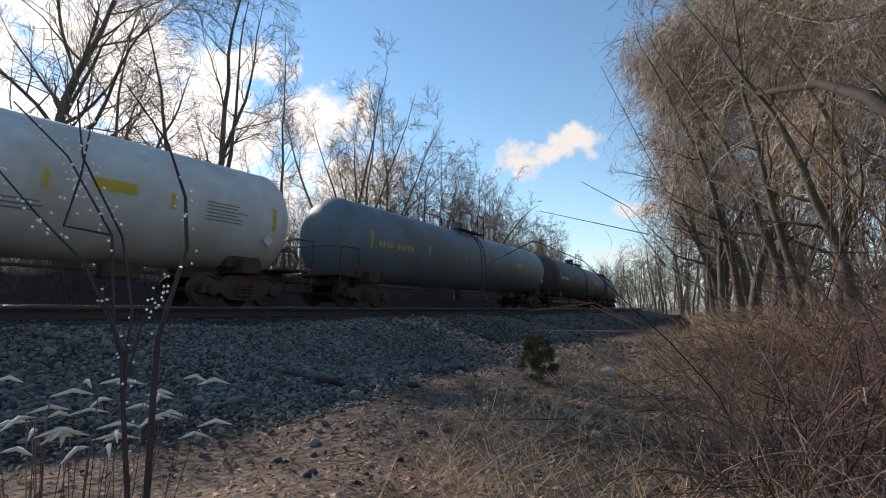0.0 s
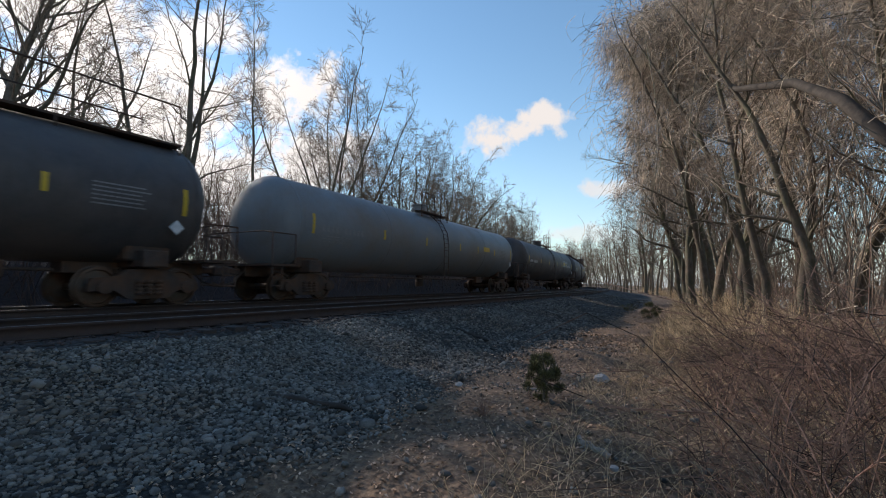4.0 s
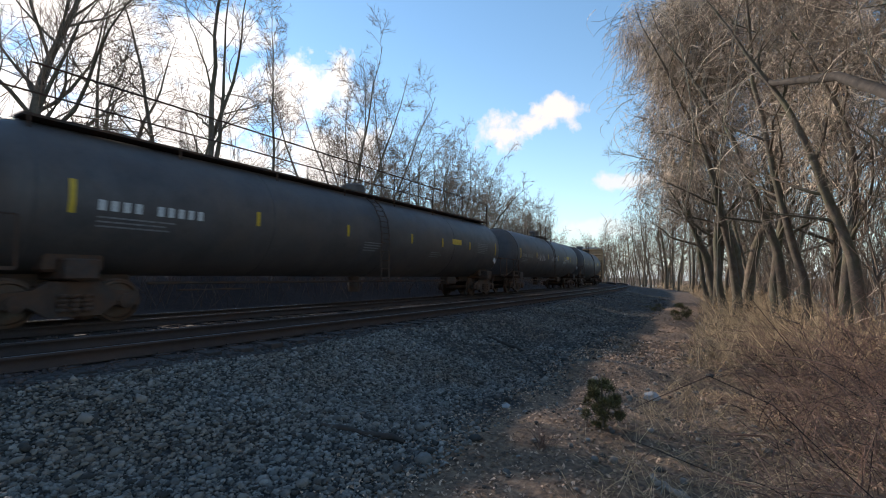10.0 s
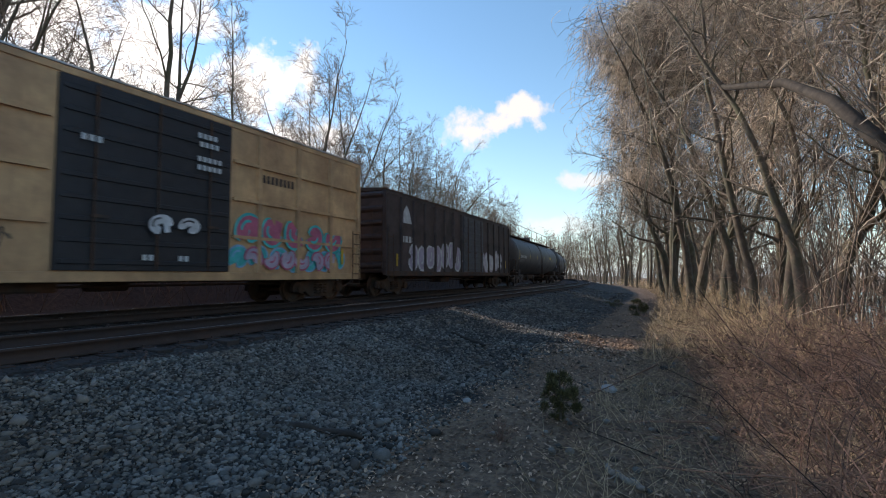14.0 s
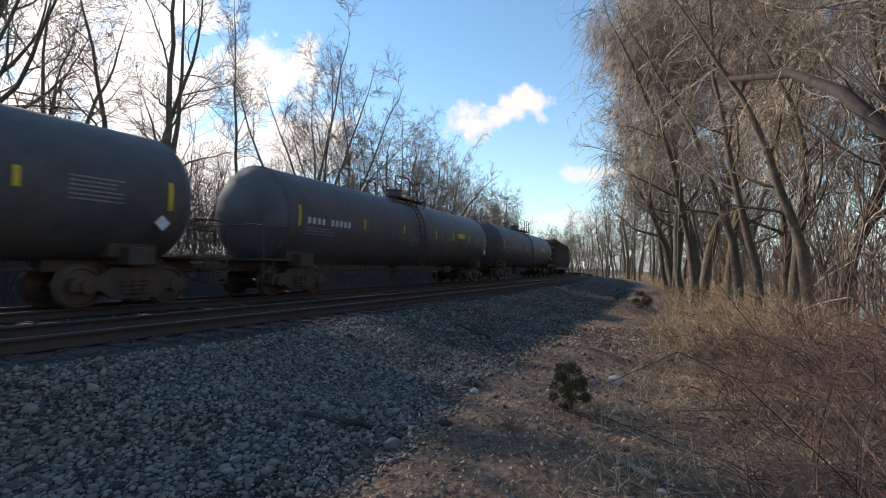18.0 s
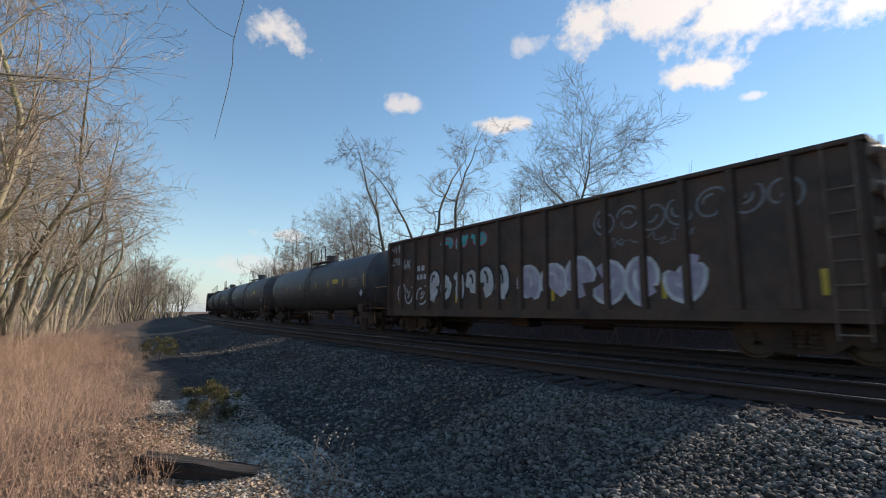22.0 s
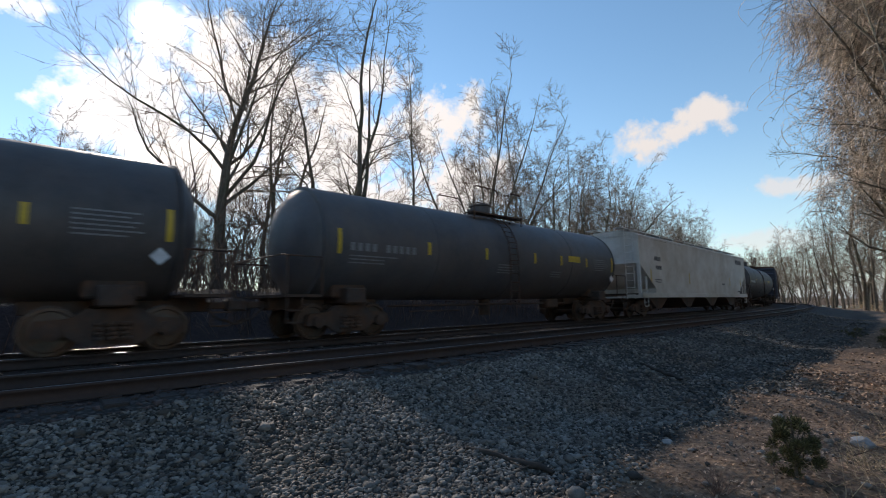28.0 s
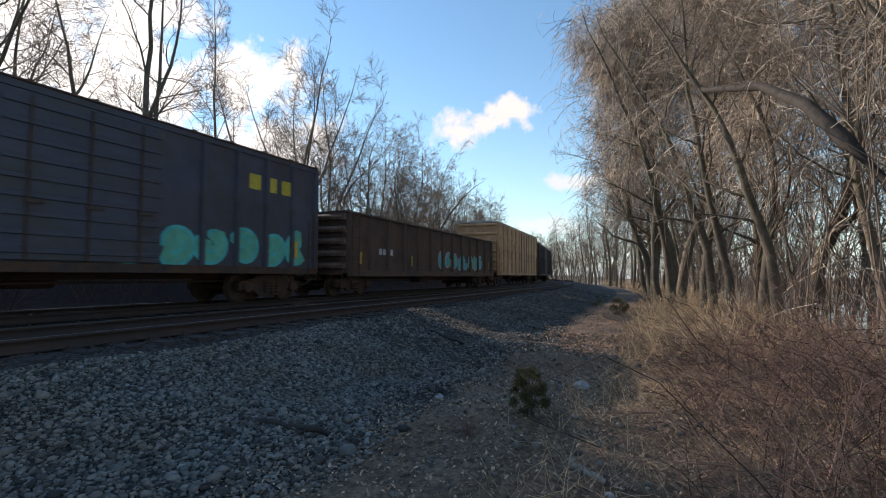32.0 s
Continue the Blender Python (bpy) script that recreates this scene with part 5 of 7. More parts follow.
boulder(4.1, 0.25, 0.04, 3, "pale stone beside a bleached stick")


# the weed before the lens at the start, and dry grass under it
def near_weed():
    rng = np.random.default_rng(71)
    ob = tagged(new("budding_weed"), "dark bare weed stem dotted with pale buds", "plant")
    x, y = 0.46, -0.31
    stalks = [
        [(0, 0, 0), (0.0, 0, 0.35), (-0.005, 0, 0.68), (-0.02, 0, 0.80), (-0.025, 0.0, 0.85), (-0.045, 0.01, 0.91)],
        [(-0.02, 0.0, 0.84), (-0.06, 0.02, 0.94), (-0.10, 0.03, 0.985), (-0.135, 0.04, 1.03)],
        [(-0.02, 0.0, 0.82), (-0.03, 0.01, 0.87), (-0.04, 0.01, 0.97), (-0.08, 0.03, 1.05), (-0.125, 0.04, 1.095)],
        [(-0.02, 0.0, 0.83), (-0.018, 0.0, 0.89), (-0.03, 0.01, 0.97), (-0.07, 0.02, 1.05), (-0.08, 0.02, 1.11)],
        [(0.015, -0.01, 0), (0.012, -0.01, 0.4), (0.006, -0.01, 0.81), (0.006, -0.01, 0.86), (0.025, -0.02, 0.96), (0.02, -0.018, 1.02), (0.0, -0.01, 1.08), (-0.04, 0.01, 1.14)],
        [(-0.02, 0, 0.81), (-0.006, 0, 0.88), (0.012, -0.01, 0.92)],
        [(-0.04, 0.01, 0.97), (-0.08, 0.02, 0.975), (-0.07, 0.02, 1.03), (-0.066, 0.02, 1.08)],
    ]
    for k, st in enumerate(stalks):
        pts = np.array(st)
        stem = put("stem", mesh_of("stem", *tubes([(pts, np.linspace(0.0042 if k in (0, 4) else 0.0017, 0.0008, len(pts)))], 6), M["weed_stem"]), ob)
        for _ in range(22):
            f = rng.uniform(0.45, 1.0) * (len(pts) - 1)
            i = min(int(f), len(pts) - 2)
            p = pts[i] * (1 - f + i) + pts[i + 1] * (f - i) + rng.normal(0, 0.007, 3)
            put("bud", cached("bud", lambda bm: bmesh.ops.create_icosphere(bm, subdivisions=1, radius=0.0016), M["bud"]), stem, pose(*p))
    ob.location = (x, y, float(height(x, y)))


def grass_plumes():
    """Pale feathery grass heads bending over a tuft."""
    rng = np.random.default_rng(73)
    ob = tagged(new("dry_grass"), "pale dry grass tuft with bending feathery heads", "grass")
    fx, fy = 0.52, 0.0
    base = float(height(fx, fy))
    for _ in range(40):
        u = rng.uniform(-1, 1)
        tip = np.array([u * 0.12 + rng.normal(0, 0.02), -u * 0.035 + rng.normal(0, 0.05), rng.uniform(0.655, 0.755) - base])
        foot = np.array([tip[0] * 0.3 + rng.normal(0, 0.03), tip[1] * 0.3 + rng.normal(0, 0.03), -0.02])
        out = np.array([rng.uniform(-0.6, 1.0), rng.uniform(-0.7, 0.1), 0.0])
        out *= rng.uniform(0.035, 0.065) / np.linalg.norm(out)
        pts = [foot, foot * 0.4 + tip * 0.6 + np.array([0, 0, 0.04]), tip, tip + out * 0.5 + np.array([0, 0, 0.006]), tip + out + np.array([0, 0, -0.004])]
        stem = put("stem", mesh_of("stem", *tubes([(pts, [0.0009, 0.0008, 0.0007, 0.0006, 0.0005])], 4), M["cane"]), ob)
        q = np.array([pts[2], (pts[2] + pts[3]) / 2, pts[3], (pts[3] + pts[4]) / 2, pts[4]])
        put("seed_head", mesh_of("seed_head", *tubes([(q, [0.0006, 0.0028, 0.0036, 0.0026, 0.0006])], 5), M["plume"]), stem)
    ob.location = (fx, fy, base)


grass_plumes()
near_weed()


def overhang():
    """A dead limb reaching over the verge with a thin vine hanging from it."""
    ob = tagged(new("overhanging_limb"), "crooked limb over the verge with a hanging vine", "branch")
    put("limb", mesh_of("limb", *tubes([([(-12.3, -3.6, 9.6), (-11.6, -2.0, 10.6), (-10.8, -0.2, 11.1), (-10.2, 1.2, 11.3), (-9.8, 2.3, 11.0)], [0.09, 0.07, 0.05, 0.035, 0.015])], 6), M["bark"]), ob)
    put("vine", mesh_of("vine", *tubes([([(-9.85, 2.2, 11.0), (-9.80, 2.15, 9.4), (-9.83, 2.16, 8.0), (-9.86, 2.02, 7.1), (-9.84, 2.03, 6.6), (-9.85, 1.98, 6.1), (-9.89, 1.81, 5.0)], [0.010, 0.009, 0.008, 0.008, 0.007, 0.007, 0.004]), ([(-9.86, 2.04, 7.2), (-9.9, 1.7, 7.3), (-9.96, 1.2, 7.65), (-9.98, 1.05, 7.9), (-9.98, 1.0, 8.4)], [0.006, 0.006, 0.006, 0.005, 0.004])], 4), M["bark"]), ob)


overhang()

# ---- river ----
def river():
    xs, ys = np.linspace(-40, 330, 60), np.linspace(-62, -13, 16)
    gx, gy = np.meshgrid(xs, ys)
    k = np.where(gx > 0, BEND_R, BEND_L)
    v = np.stack([gx.ravel(), (gy + k * gx * gx / 2 + 0.0011 * np.clip(gx - 38, 0, 160) ** 2).ravel(), np.full(gx.size, -2.15)], -1)
    i = np.arange(gx.size).reshape(gx.shape)
    f = np.stack([i[:-1, :-1].ravel(), i[:-1, 1:].ravel(), i[1:, 1:].ravel(), i[1:, :-1].ravel()], -1)
    tagged(new("river", mesh_of("river", v, f, M["water"])), "calm grey-blue river behind the trees", "water", kind="structure")


river()

# ---- the train ----
# A car's own space: x along the train (its front is at -x), y away from the verge, z up from the rail top.
CAR_Y = 1.55
WHEEL_R = 0.43


def part(name, key, build, mat, parent, at=None, label="", smooth=False):
    return put(name, cached(key, build, M[mat], smooth), parent, at, label)


def wheelset_mesh(bm):
    for side in (-1, 1):
        y = side * 0.72
        prof = [(y - side * 0.10, 0.10), (y - side * 0.085, 0.13), (y - side * 0.07, 0.13), (y - side * 0.03, 0.35), (y - side * 0.075, 0.37), (y - side * 0.075, 0.462),
                (y - side * 0.045, 0.462), (y - side * 0.035, WHEEL_R + 0.004), (y + side * 0.055, WHEEL_R - 0.004), (y + side * 0.06, 0.37), (y + side * 0.02, 0.35), (y + side * 0.03, 0.13), (y + side * 0.09, 0.12), (y + side * 0.10, 0.08)]
        lathe(bm, prof, "y", 22)
        # holes for lifting and a chalk mark make the turning visible
        for a in range(2):
            r = bmesh.ops.create_cone(bm, cap_ends=True, segments=8, radius1=0.035, radius2=0.035, depth=0.02,
                                      matrix=Matrix.Translation((0.22 * math.cos(a * math.pi), y + side * 0.028, 0.22 * math.sin(a * math.pi))) @ Matrix.Rotation(math.pi / 2, 4, "X"))
    lathe(bm, [(-0.98, 0.07), (-0.62, 0.085), (0.62, 0.085), (0.98, 0.07)], "y", 10)


def side_frame_mesh(side):
    def build(bm):
        y0, y1 = (side * 0.93, side * 1.06) if side > 0 else (side * 1.06, side * 0.93)
        top = [(-1.18, 0.50), (-1.12, 0.62), (-0.66, 0.66), (-0.42, 0.82), (0.42, 0.82), (0.66, 0.66), (1.12, 0.62), (1.18, 0.50), (1.18, 0.34), (0.70, 0.36), (0.42, 0.17), (-0.42, 0.17), (-0.70, 0.36), (-1.18, 0.34)]
        slab(bm, top, y0, y1)
        out = side * 1.09
        for x in (-0.89, 0.89):
            lathe(bm, [(side * 0.95, 0.15), (side * 1.13, 0.15), (side * 1.15, 0.09), (side * 1.16, 0.05)], "y", 12, (x, 0, WHEEL_R))
        for x in (-0.2, 0.0, 0.2):
            for k in range(4):
                z = 0.26 + k * 0.085
                lathe(bm, [(z, 0.085), (z + 0.035, 0.098), (z + 0.07, 0.085)], "z", 10, (x, out, 0))
    return build


def add_truck(car, x):
    truck = part("truck", "truck", lambda bm: (box(bm, -0.22, 0.22, -1.0, 1.0, 0.40, 0.70, 0.03), box(bm, -0.35, 0.35, -0.35, 0.35, 0.70, 0.86, 0.03), bar(bm, (-0.55, -0.85, 0.40), (0.55, -0.85, 0.40), 0.03), bar(bm, (-0.45, -0.75, 0.35), (-0.45, 0.75, 0.35), 0.05), bar(bm, (0.45, -0.75, 0.35), (0.45, 0.75, 0.35), 0.05)), "grime", car, pose(x, 0, 0))
    for side in (-1, 1):
        part("side_frame", ("side_frame", side), side_frame_mesh(side), "grime", truck)
    for dx in (-0.89, 0.89):
        w = part("wheelset", "wheelset", wheelset_mesh, "wheel", car, pose(x + dx, 0, WHEEL_R), smooth=False)
        SPIN.append((car, w, x + dx))
    return truck


SPIN = []
CARS = []


def coupler_mesh(bm):
    box(bm, -0.75, -0.15, -0.10, 0.10, 0.78, 0.94, 0.02)
    box(bm, -0.18, 0.16, -0.17, 0.17, 0.72, 1.0, 0.05)
    rod(bm, [(-0.7, 0.25, 0.85), (-0.35, 0.30, 0.55), (0.0, 0.22, 0.42), (0.22, 0.15, 0.55)], 0.03)


def ends(car, half):
    for k in (1, -1):
        at = Matrix.Rotation(0 if k > 0 else math.pi, 4, "Z")
        part("coupler", "coupler", coupler_mesh, "grime", car, Matrix.Translation((k * half, 0, 0)) @ at)


def new_car(name, label, category, s0, s1, group=""):
    car = tagged(new(name), label, category, group)
    CARS.append((car, (s0 + s1) / 2))
    return car


# -- tank cars --
AXIS_Z, TANK_R = 2.42, 1.48


def tank_surface_y(z, r=TANK_R):
    return -math.sqrt(max(0.0, r * r - (z - AXIS_Z) ** 2))


def patch(bm, x0, x1, z0, z1, lift=0.008, n=4):
    """A painted plate bent over the tank's flank."""
    rows = []
    for i in range(n + 1):
        z = z0 + (z1 - z0) * i / n
        y = tank_surface_y(z, TANK_R + lift)
        rows.append((bm.verts.new((x0, y, z)), bm.verts.new((x1, y, z))))
    for a, b in zip(rows, rows[1:]):
        bm.faces.new((a[0], a[1], b[1], b[0]))


def tank_shell(half):
    def build(bm):
        prof = []
        for i in range(9):
            a = math.pi / 2 * i / 8
            prof.append((-half + 0.72 * (1 - math.sin(a)) , TANK_R * math.cos(a) if i else TANK_R))
        prof = prof[::-1]
        prof[0] = (-half, 0.02)
        body = prof + [(-x, r) for x, r in prof[::-1]]
        lathe(bm, body, "x", 48, (0, 0, AXIS_Z))
    return build


def seam_mesh(bm):
    lathe(bm, [(-0.03, TANK_R - 0.02), (-0.02, TANK_R + 0.007), (0.02, TANK_R + 0.007), (0.03, TANK_R - 0.02)], "x", 48, (0, 0, AXIS_Z))


def tank_car(s0, s1, paint, label, long_walk=False, marks="decal", tall_rails=True, text=None, tags=(), stripes="yellow", placard=True):
    L = s1 - s0
    car = new_car("tank_car", label, "tank car", s0, s1, "tank cars")
    half = L / 2 - 1.05
    key = round(half, 1)
    shell = part("tank", ("tank", key, paint), tank_shell(key), paint, car, smooth=True)
    for x in (-key * 0.93, -key * 0.45, key * 0.02, key * 0.48, key * 0.93):
        part("weld_band", ("weld_band", paint), seam_mesh, paint, shell, pose(x, 0, 0))
    top = AXIS_Z + TANK_R
    # manway and its platform
    if long_walk:
        part("valve_housing", ("valve_housing_b", paint), lambda bm: (lathe(bm, [(top - 0.1, 0.46), (top + 0.34, 0.46), (top + 0.40, 0.40), (top + 0.42, 0.1)], "z", 20), box(bm, 0.55, 1.0, -0.2, 0.2, top - 0.1, top + 0.16, 0.02), box(bm, 1.15, 1.45, -0.2, 0.2, top - 0.1, top + 0.12, 0.02), box(bm, 1.6, 1.9, -0.2, 0.2, top - 0.1, top + 0.14, 0.02)), paint, car)
        part("running_board", ("long_board", key), lambda bm: box(bm, -key + 0.7, key - 0.7, -0.22, 0.22, top - 0.06, top - 0.01), "grime", car, pose(0, -0.62, 0))
        part("running_board", ("long_board", key), None, "grime", car, pose(0, 0.62, 0))

        def rails(bm):
            for y in (-0.86,):
                n = 7
                pts = [(-key + 0.8 + i * (2 * key - 1.6) / n, y, top + 0.92) for i in range(n + 1)]
                rod(bm, pts, 0.022)
                for p in pts:
                    bar(bm, (p[0], y, top - 0.35), p, 0.022)
        for k in (1, -1):
            part("handrail", ("long_rail", key), rails, "grime", car, Matrix.Diagonal((1, k, 1, 1)))
    else:
        part("manway", ("manway", paint), lambda bm: (lathe(bm, [(top - 0.1, 0.36), (top + 0.40, 0.36), (top + 0.42, 0.42), (top + 0.47, 0.42), (top + 0.52, 0.2)], "z", 20), box(bm, 0.5, 0.75, -0.15, 0.15, top - 0.05, top + 0.22, 0.02), bar(bm, (-0.6, 0, top - 0.05), (-0.6, 0, top + 0.25), 0.08, 8)), paint, car)
        part("running_board", "short_board", lambda bm: box(bm, -1.35, 1.35, -0.18, 0.18, top - 0.05, top), "grime", car, pose(0, -0.72, 0))
        part("running_board", "short_board", None, "grime", car, pose(0, 0.72, 0))

        def rails(bm):
            for y in (-0.9,):
                for a, b in ((-1.3, -0.1), (0.55, 1.25)):
                    rod(bm, [(a, y, top - 0.3), (a, y, top + 0.80), (a + 0.1, y, top + 0.86), (b - 0.1, y, top + 0.86), (b, y, top + 0.72), (b, y, top - 0.3)], 0.024)
                rod(bm, [(-0.1, y, top + 0.8), (0.25, y, top + 0.68), (0.55, y, top + 0.8)], 0.01)
        for k in (1, -1):
            part("handrail", "short_rail", rails, "grime", car, Matrix.Diagonal((1, k, 1, 1)))
    # ladders up the flank
    def ladder(bm):
        for y in (-1,):
            for x in (-0.22, 0.22):
                pts = [(x, y * (TANK_R + 0.10) * math.sin(a), AXIS_Z + (TANK_R + 0.10) * math.cos(a)) for a in (0.55, 0.9, 1.25, 1.6)] + [(x, y * (TANK_R + 0.08), 0.75)]
                rod(bm, pts, 0.018)
            for i in range(9):
                a = 0.65 + i * 0.13
                p = (y * (TANK_R + 0.10) * math.sin(a), AXIS_Z + (TANK_R + 0.10) * math.cos(a))
                bar(bm, (-0.22, *p), (0.22, *p), 0.014)
            for i in range(5):
                bar(bm, (-0.22, y * (TANK_R + 0.08), 0.9 + i * 0.3), (0.22, y * (TANK_R + 0.08), 0.9 + i * 0.3), 0.014)
    for k in (1, -1):
        part("ladder", "tank_ladder", ladder, "grime", car, pose(-0.1, 0, 0) @ Matrix.Diagonal((1, k, 1, 1)))
    # stub sills, bolsters and end platforms
    tx = L / 2 - 2.55
    for k in (-1, 1):
        part("sill", "tank_sill", lambda bm: (box(bm, -1.35, 1.8, -0.28, 0.28, 0.72, 1.05, 0.02), box(bm, -0.28, 0.28, -1.35, 1.35, 0.86, 1.25, 0.03), box(bm, -0.5, 0.5, -1.0, 1.0, 1.0, 1.5, 0.05)), "grime", car, Matrix.Translation((k * tx, 0, 0)) @ Matrix.Rotation(0 if k > 0 else math.pi, 4, "Z"))
    for k in (-1, 1):
        spot = Matrix.Translation((k * (L / 2 - 1.05), 0, 0)) @ Matrix.Rotation(0 if k > 0 else math.pi, 4, "Z")
        deck = part("end_platform", "tank_platform", lambda bm: box(bm, -0.45, 0.45, -1.5, 1.5, 1.02, 1.08), "grime", car, spot)
        part("end_rail", "tank_end_rail", lambda bm: rod(bm, [(0.42, -1.48, 1.95), (0.30, -1.0, 2.02), (0.30, 1.0, 2.02), (0.42, 1.48, 1.95)], 0.02), "grime", deck)
        for y in (-1.5, 1.5):
            part("handrail", ("tank_grab", y), lambda bm, y=y: rod(bm, [(-0.45, y, 1.05), (-0.45, y, 1.95), (0.42, y, 1.95), (0.42, y, 1.05)], 0.022), "grime", deck)
            part("step", ("tank_step", y), lambda bm, y=y: (rod(bm, [(0.05, y, 1.05), (0.05, y, 0.45), (0.40, y, 0.45), (0.40, y, 1.05)], 0.02), bar(bm, (0.05, y, 0.72), (0.40, y, 0.72), 0.018)), "grime", deck)
        add_truck(car, k * tx)
    part("brake_rigging", ("rigging", round(L, 1)), lambda bm: (bar(bm, (-tx + 1.6, -0.5, 0.78), (tx - 1.6, -0.5, 0.78), 0.035), box(bm, tx - 3.2, tx - 2.4, -0.7, -0.3, 0.6, 0.95, 0.04), bar(bm, (-tx + 2.0, -1.0, 0.62), (-tx + 4.0, -1.0, 0.62), 0.02), lathe(bm, [(-0.35, 0.2), (0.35, 0.2)], "z", 14, (0.1, 0, 0.75))), "grime", car)
    ends(car, L / 2)
    # markings on the flank
    if stripes:
        for i, x in enumerate((-key * 0.88, -key * 0.50, -key * 0.18, key * 0.16, key * 0.38, key * 0.62, key * 0.90)):
            tall = 0.62 if i in (0, 6) else 0.36
            part("reflector", ("reflector", tall, stripes), lambda bm, h=tall: patch(bm, -0.055, 0.055, 2.38 - h / 2, 2.38 + h / 2, 0.01), stripes, car, pose(x, 0, 0), "yellow reflective strip")

    for i in range(10):
        if i != 4:
            part("stencilled_mark", ("stencil_bar", marks), lambda bm: patch(bm, 0, 0.13, 2.17, 2.37), marks, car, pose(-key * 0.84 + i * 0.22, 0, 0), "letter-sized painted bar")

    rows_of = random.Random(int(s0) + 3)
    for x0, w, z0, n in ((-key * 0.84, 1.5, 1.86, 3), (-key * 0.10, 0.9, 1.8, 4), (key * 0.30, 0.9, 1.75, 3), (key * 0.70, 1.15, 2.1, 6)):
        def lines(bm):
            for k in range(n):
                patch(bm, 0, w * rows_of.uniform(0.7, 1.0), z0 + k * 0.085, z0 + k * 0.085 + 0.032, 0.007, 1)
        part("small_print", ("print", z0, int(s0)), lines, "decal_dim", car, pose(x0, 0, 0), "lines of small print as bars")
    if placard:
        part("yellow_panel", "yellow_panel", lambda bm: patch(bm, -0.42, 0.42, 2.36, 2.60, 0.014), "yellow", car, pose(key * 0.50, 0, 0), "yellow safety panel")
        part("hazard_placard", "hazard_placard", lambda bm: slab(bm, [(-0.17, 0), (0, -0.17), (0.17, 0), (0, 0.17)], -0.01, 0.01), "chalk", car, pose(key * 0.88, -TANK_R - 0.02, 1.78), "white diamond placard")
    if text:
        for line, (x, z, size) in text:
            add_text(car, line, x, z, size)
    for t in tags:
        graffiti(car, *t, tank=True)
    return car


def add_text(car, line, x, z, size):
    """Readable lettering, bent over the flank."""
    cu = bpy.data.curves.new("lettering", "FONT")
    cu.body, cu.size = line, size
    ob = new("lettering", cu)
    me = bpy.data.meshes.new_from_object(ob.evaluated_get(bpy.context.evaluated_depsgraph_get()))
    bpy.data.objects.remove(ob)
    for v in me.vertices:
        zz = z + v.co.y
        v.co = Vector((x + v.co.x, tank_surface_y(zz, TANK_R + 0.012), zz))
    me.materials.clear()
    me.materials.append(M["decal"])
    put("lettering", me, car, label="white capital lettering")


def graffiti(car, x0, x1, z0, z1, n, fill, edge, seed, y=-CAR_Y - 0.012, tank=False):
    """Sprayed fat curls in a row that stand for no letters, each one a rim with a fill and thin lines on it."""
    rng = random.Random(seed)
    w, hh = (x1 - x0) / n, (z1 - z0) / 2
    r = min(0.31 * w, 0.40 * hh)

    def ribbon(bm, line, rad, depth):
        """A flat band along a line, each step a hair prouder than the one before."""
        rows = []
        for k, (px, pz) in enumerate(line):
            a, b = line[max(k - 1, 0)], line[min(k + 1, len(line) - 1)]
            d = Vector((b[0] - a[0], b[1] - a[1])).normalized() * rad * (0.7 if k in (0, len(line) - 1) else 1.0)
            rows.append([bm.verts.new((qx, (tank_surface_y(qz, TANK_R + 0.012 + depth) if tank else y - depth) - 0.0002 * k, qz)) for qx, qz in ((px - d.y, pz + d.x), (px + d.y, pz - d.x))])
        for (a, b), (c, e) in zip(rows, rows[1:]):
            bm.faces.new((a, b, e, c))

    for i in range(n):
        cx, cz = x0 + (i + 0.5) * w, (z0 + z1) / 2 + rng.uniform(-0.07, 0.07) * hh
        slant, sx, sz = rng.uniform(-0.1, 0.25), (w * 0.52 - r) * rng.uniform(0.9, 1.12), (hh - r) * rng.uniform(0.88, 1.08)
        turn, way = rng.uniform(0, 2 * math.pi), rng.choice((-1, 1))
        curl = [(1.02 - 0.045 * q) * Vector((math.cos(turn + way * q * 0.34), math.sin(turn + way * q * 0.34))) for q in range(rng.choice((13, 15, 18)))]
        dart = [Vector((rng.uniform(-1, 1), rng.choice((-1.15, 1.15)))), Vector((rng.uniform(-0.5, 0.5), rng.uniform(-0.3, 0.3)))]
        strokes = [[(cx + (p.x + slant * p.y) * sx, cz + p.y * sz) for p in line] for line in (curl, dart)]

        def layer(rad, depth, lines, dx=0.0, dz=0.0):
            def build(bm):
                for k, line in enumerate(lines):
                    ribbon(bm, [(px + dx, pz + dz) for px, pz in line], rad, depth + 0.0038 * k)
            return build
        key = (car.name, round(x0, 2), seed, int(z0 * 100), i)
        g = part("graffiti_curl", ("graffiti_rim", *key), layer(r * 1.38, 0.0, strokes[:1]), edge, car, label="rim of a sprayed curl")
        part("spray_fill", ("graffiti_fill", *key), layer(r * 0.98, 0.0045, strokes), fill, g, label="sprayed fill")
        part("spray_stroke", ("graffiti_stroke", *key), layer(r * 0.2, 0.0130, [strokes[0][2:9]], -r * 0.2, r * 0.2), edge, g, label="thin sprayed line")


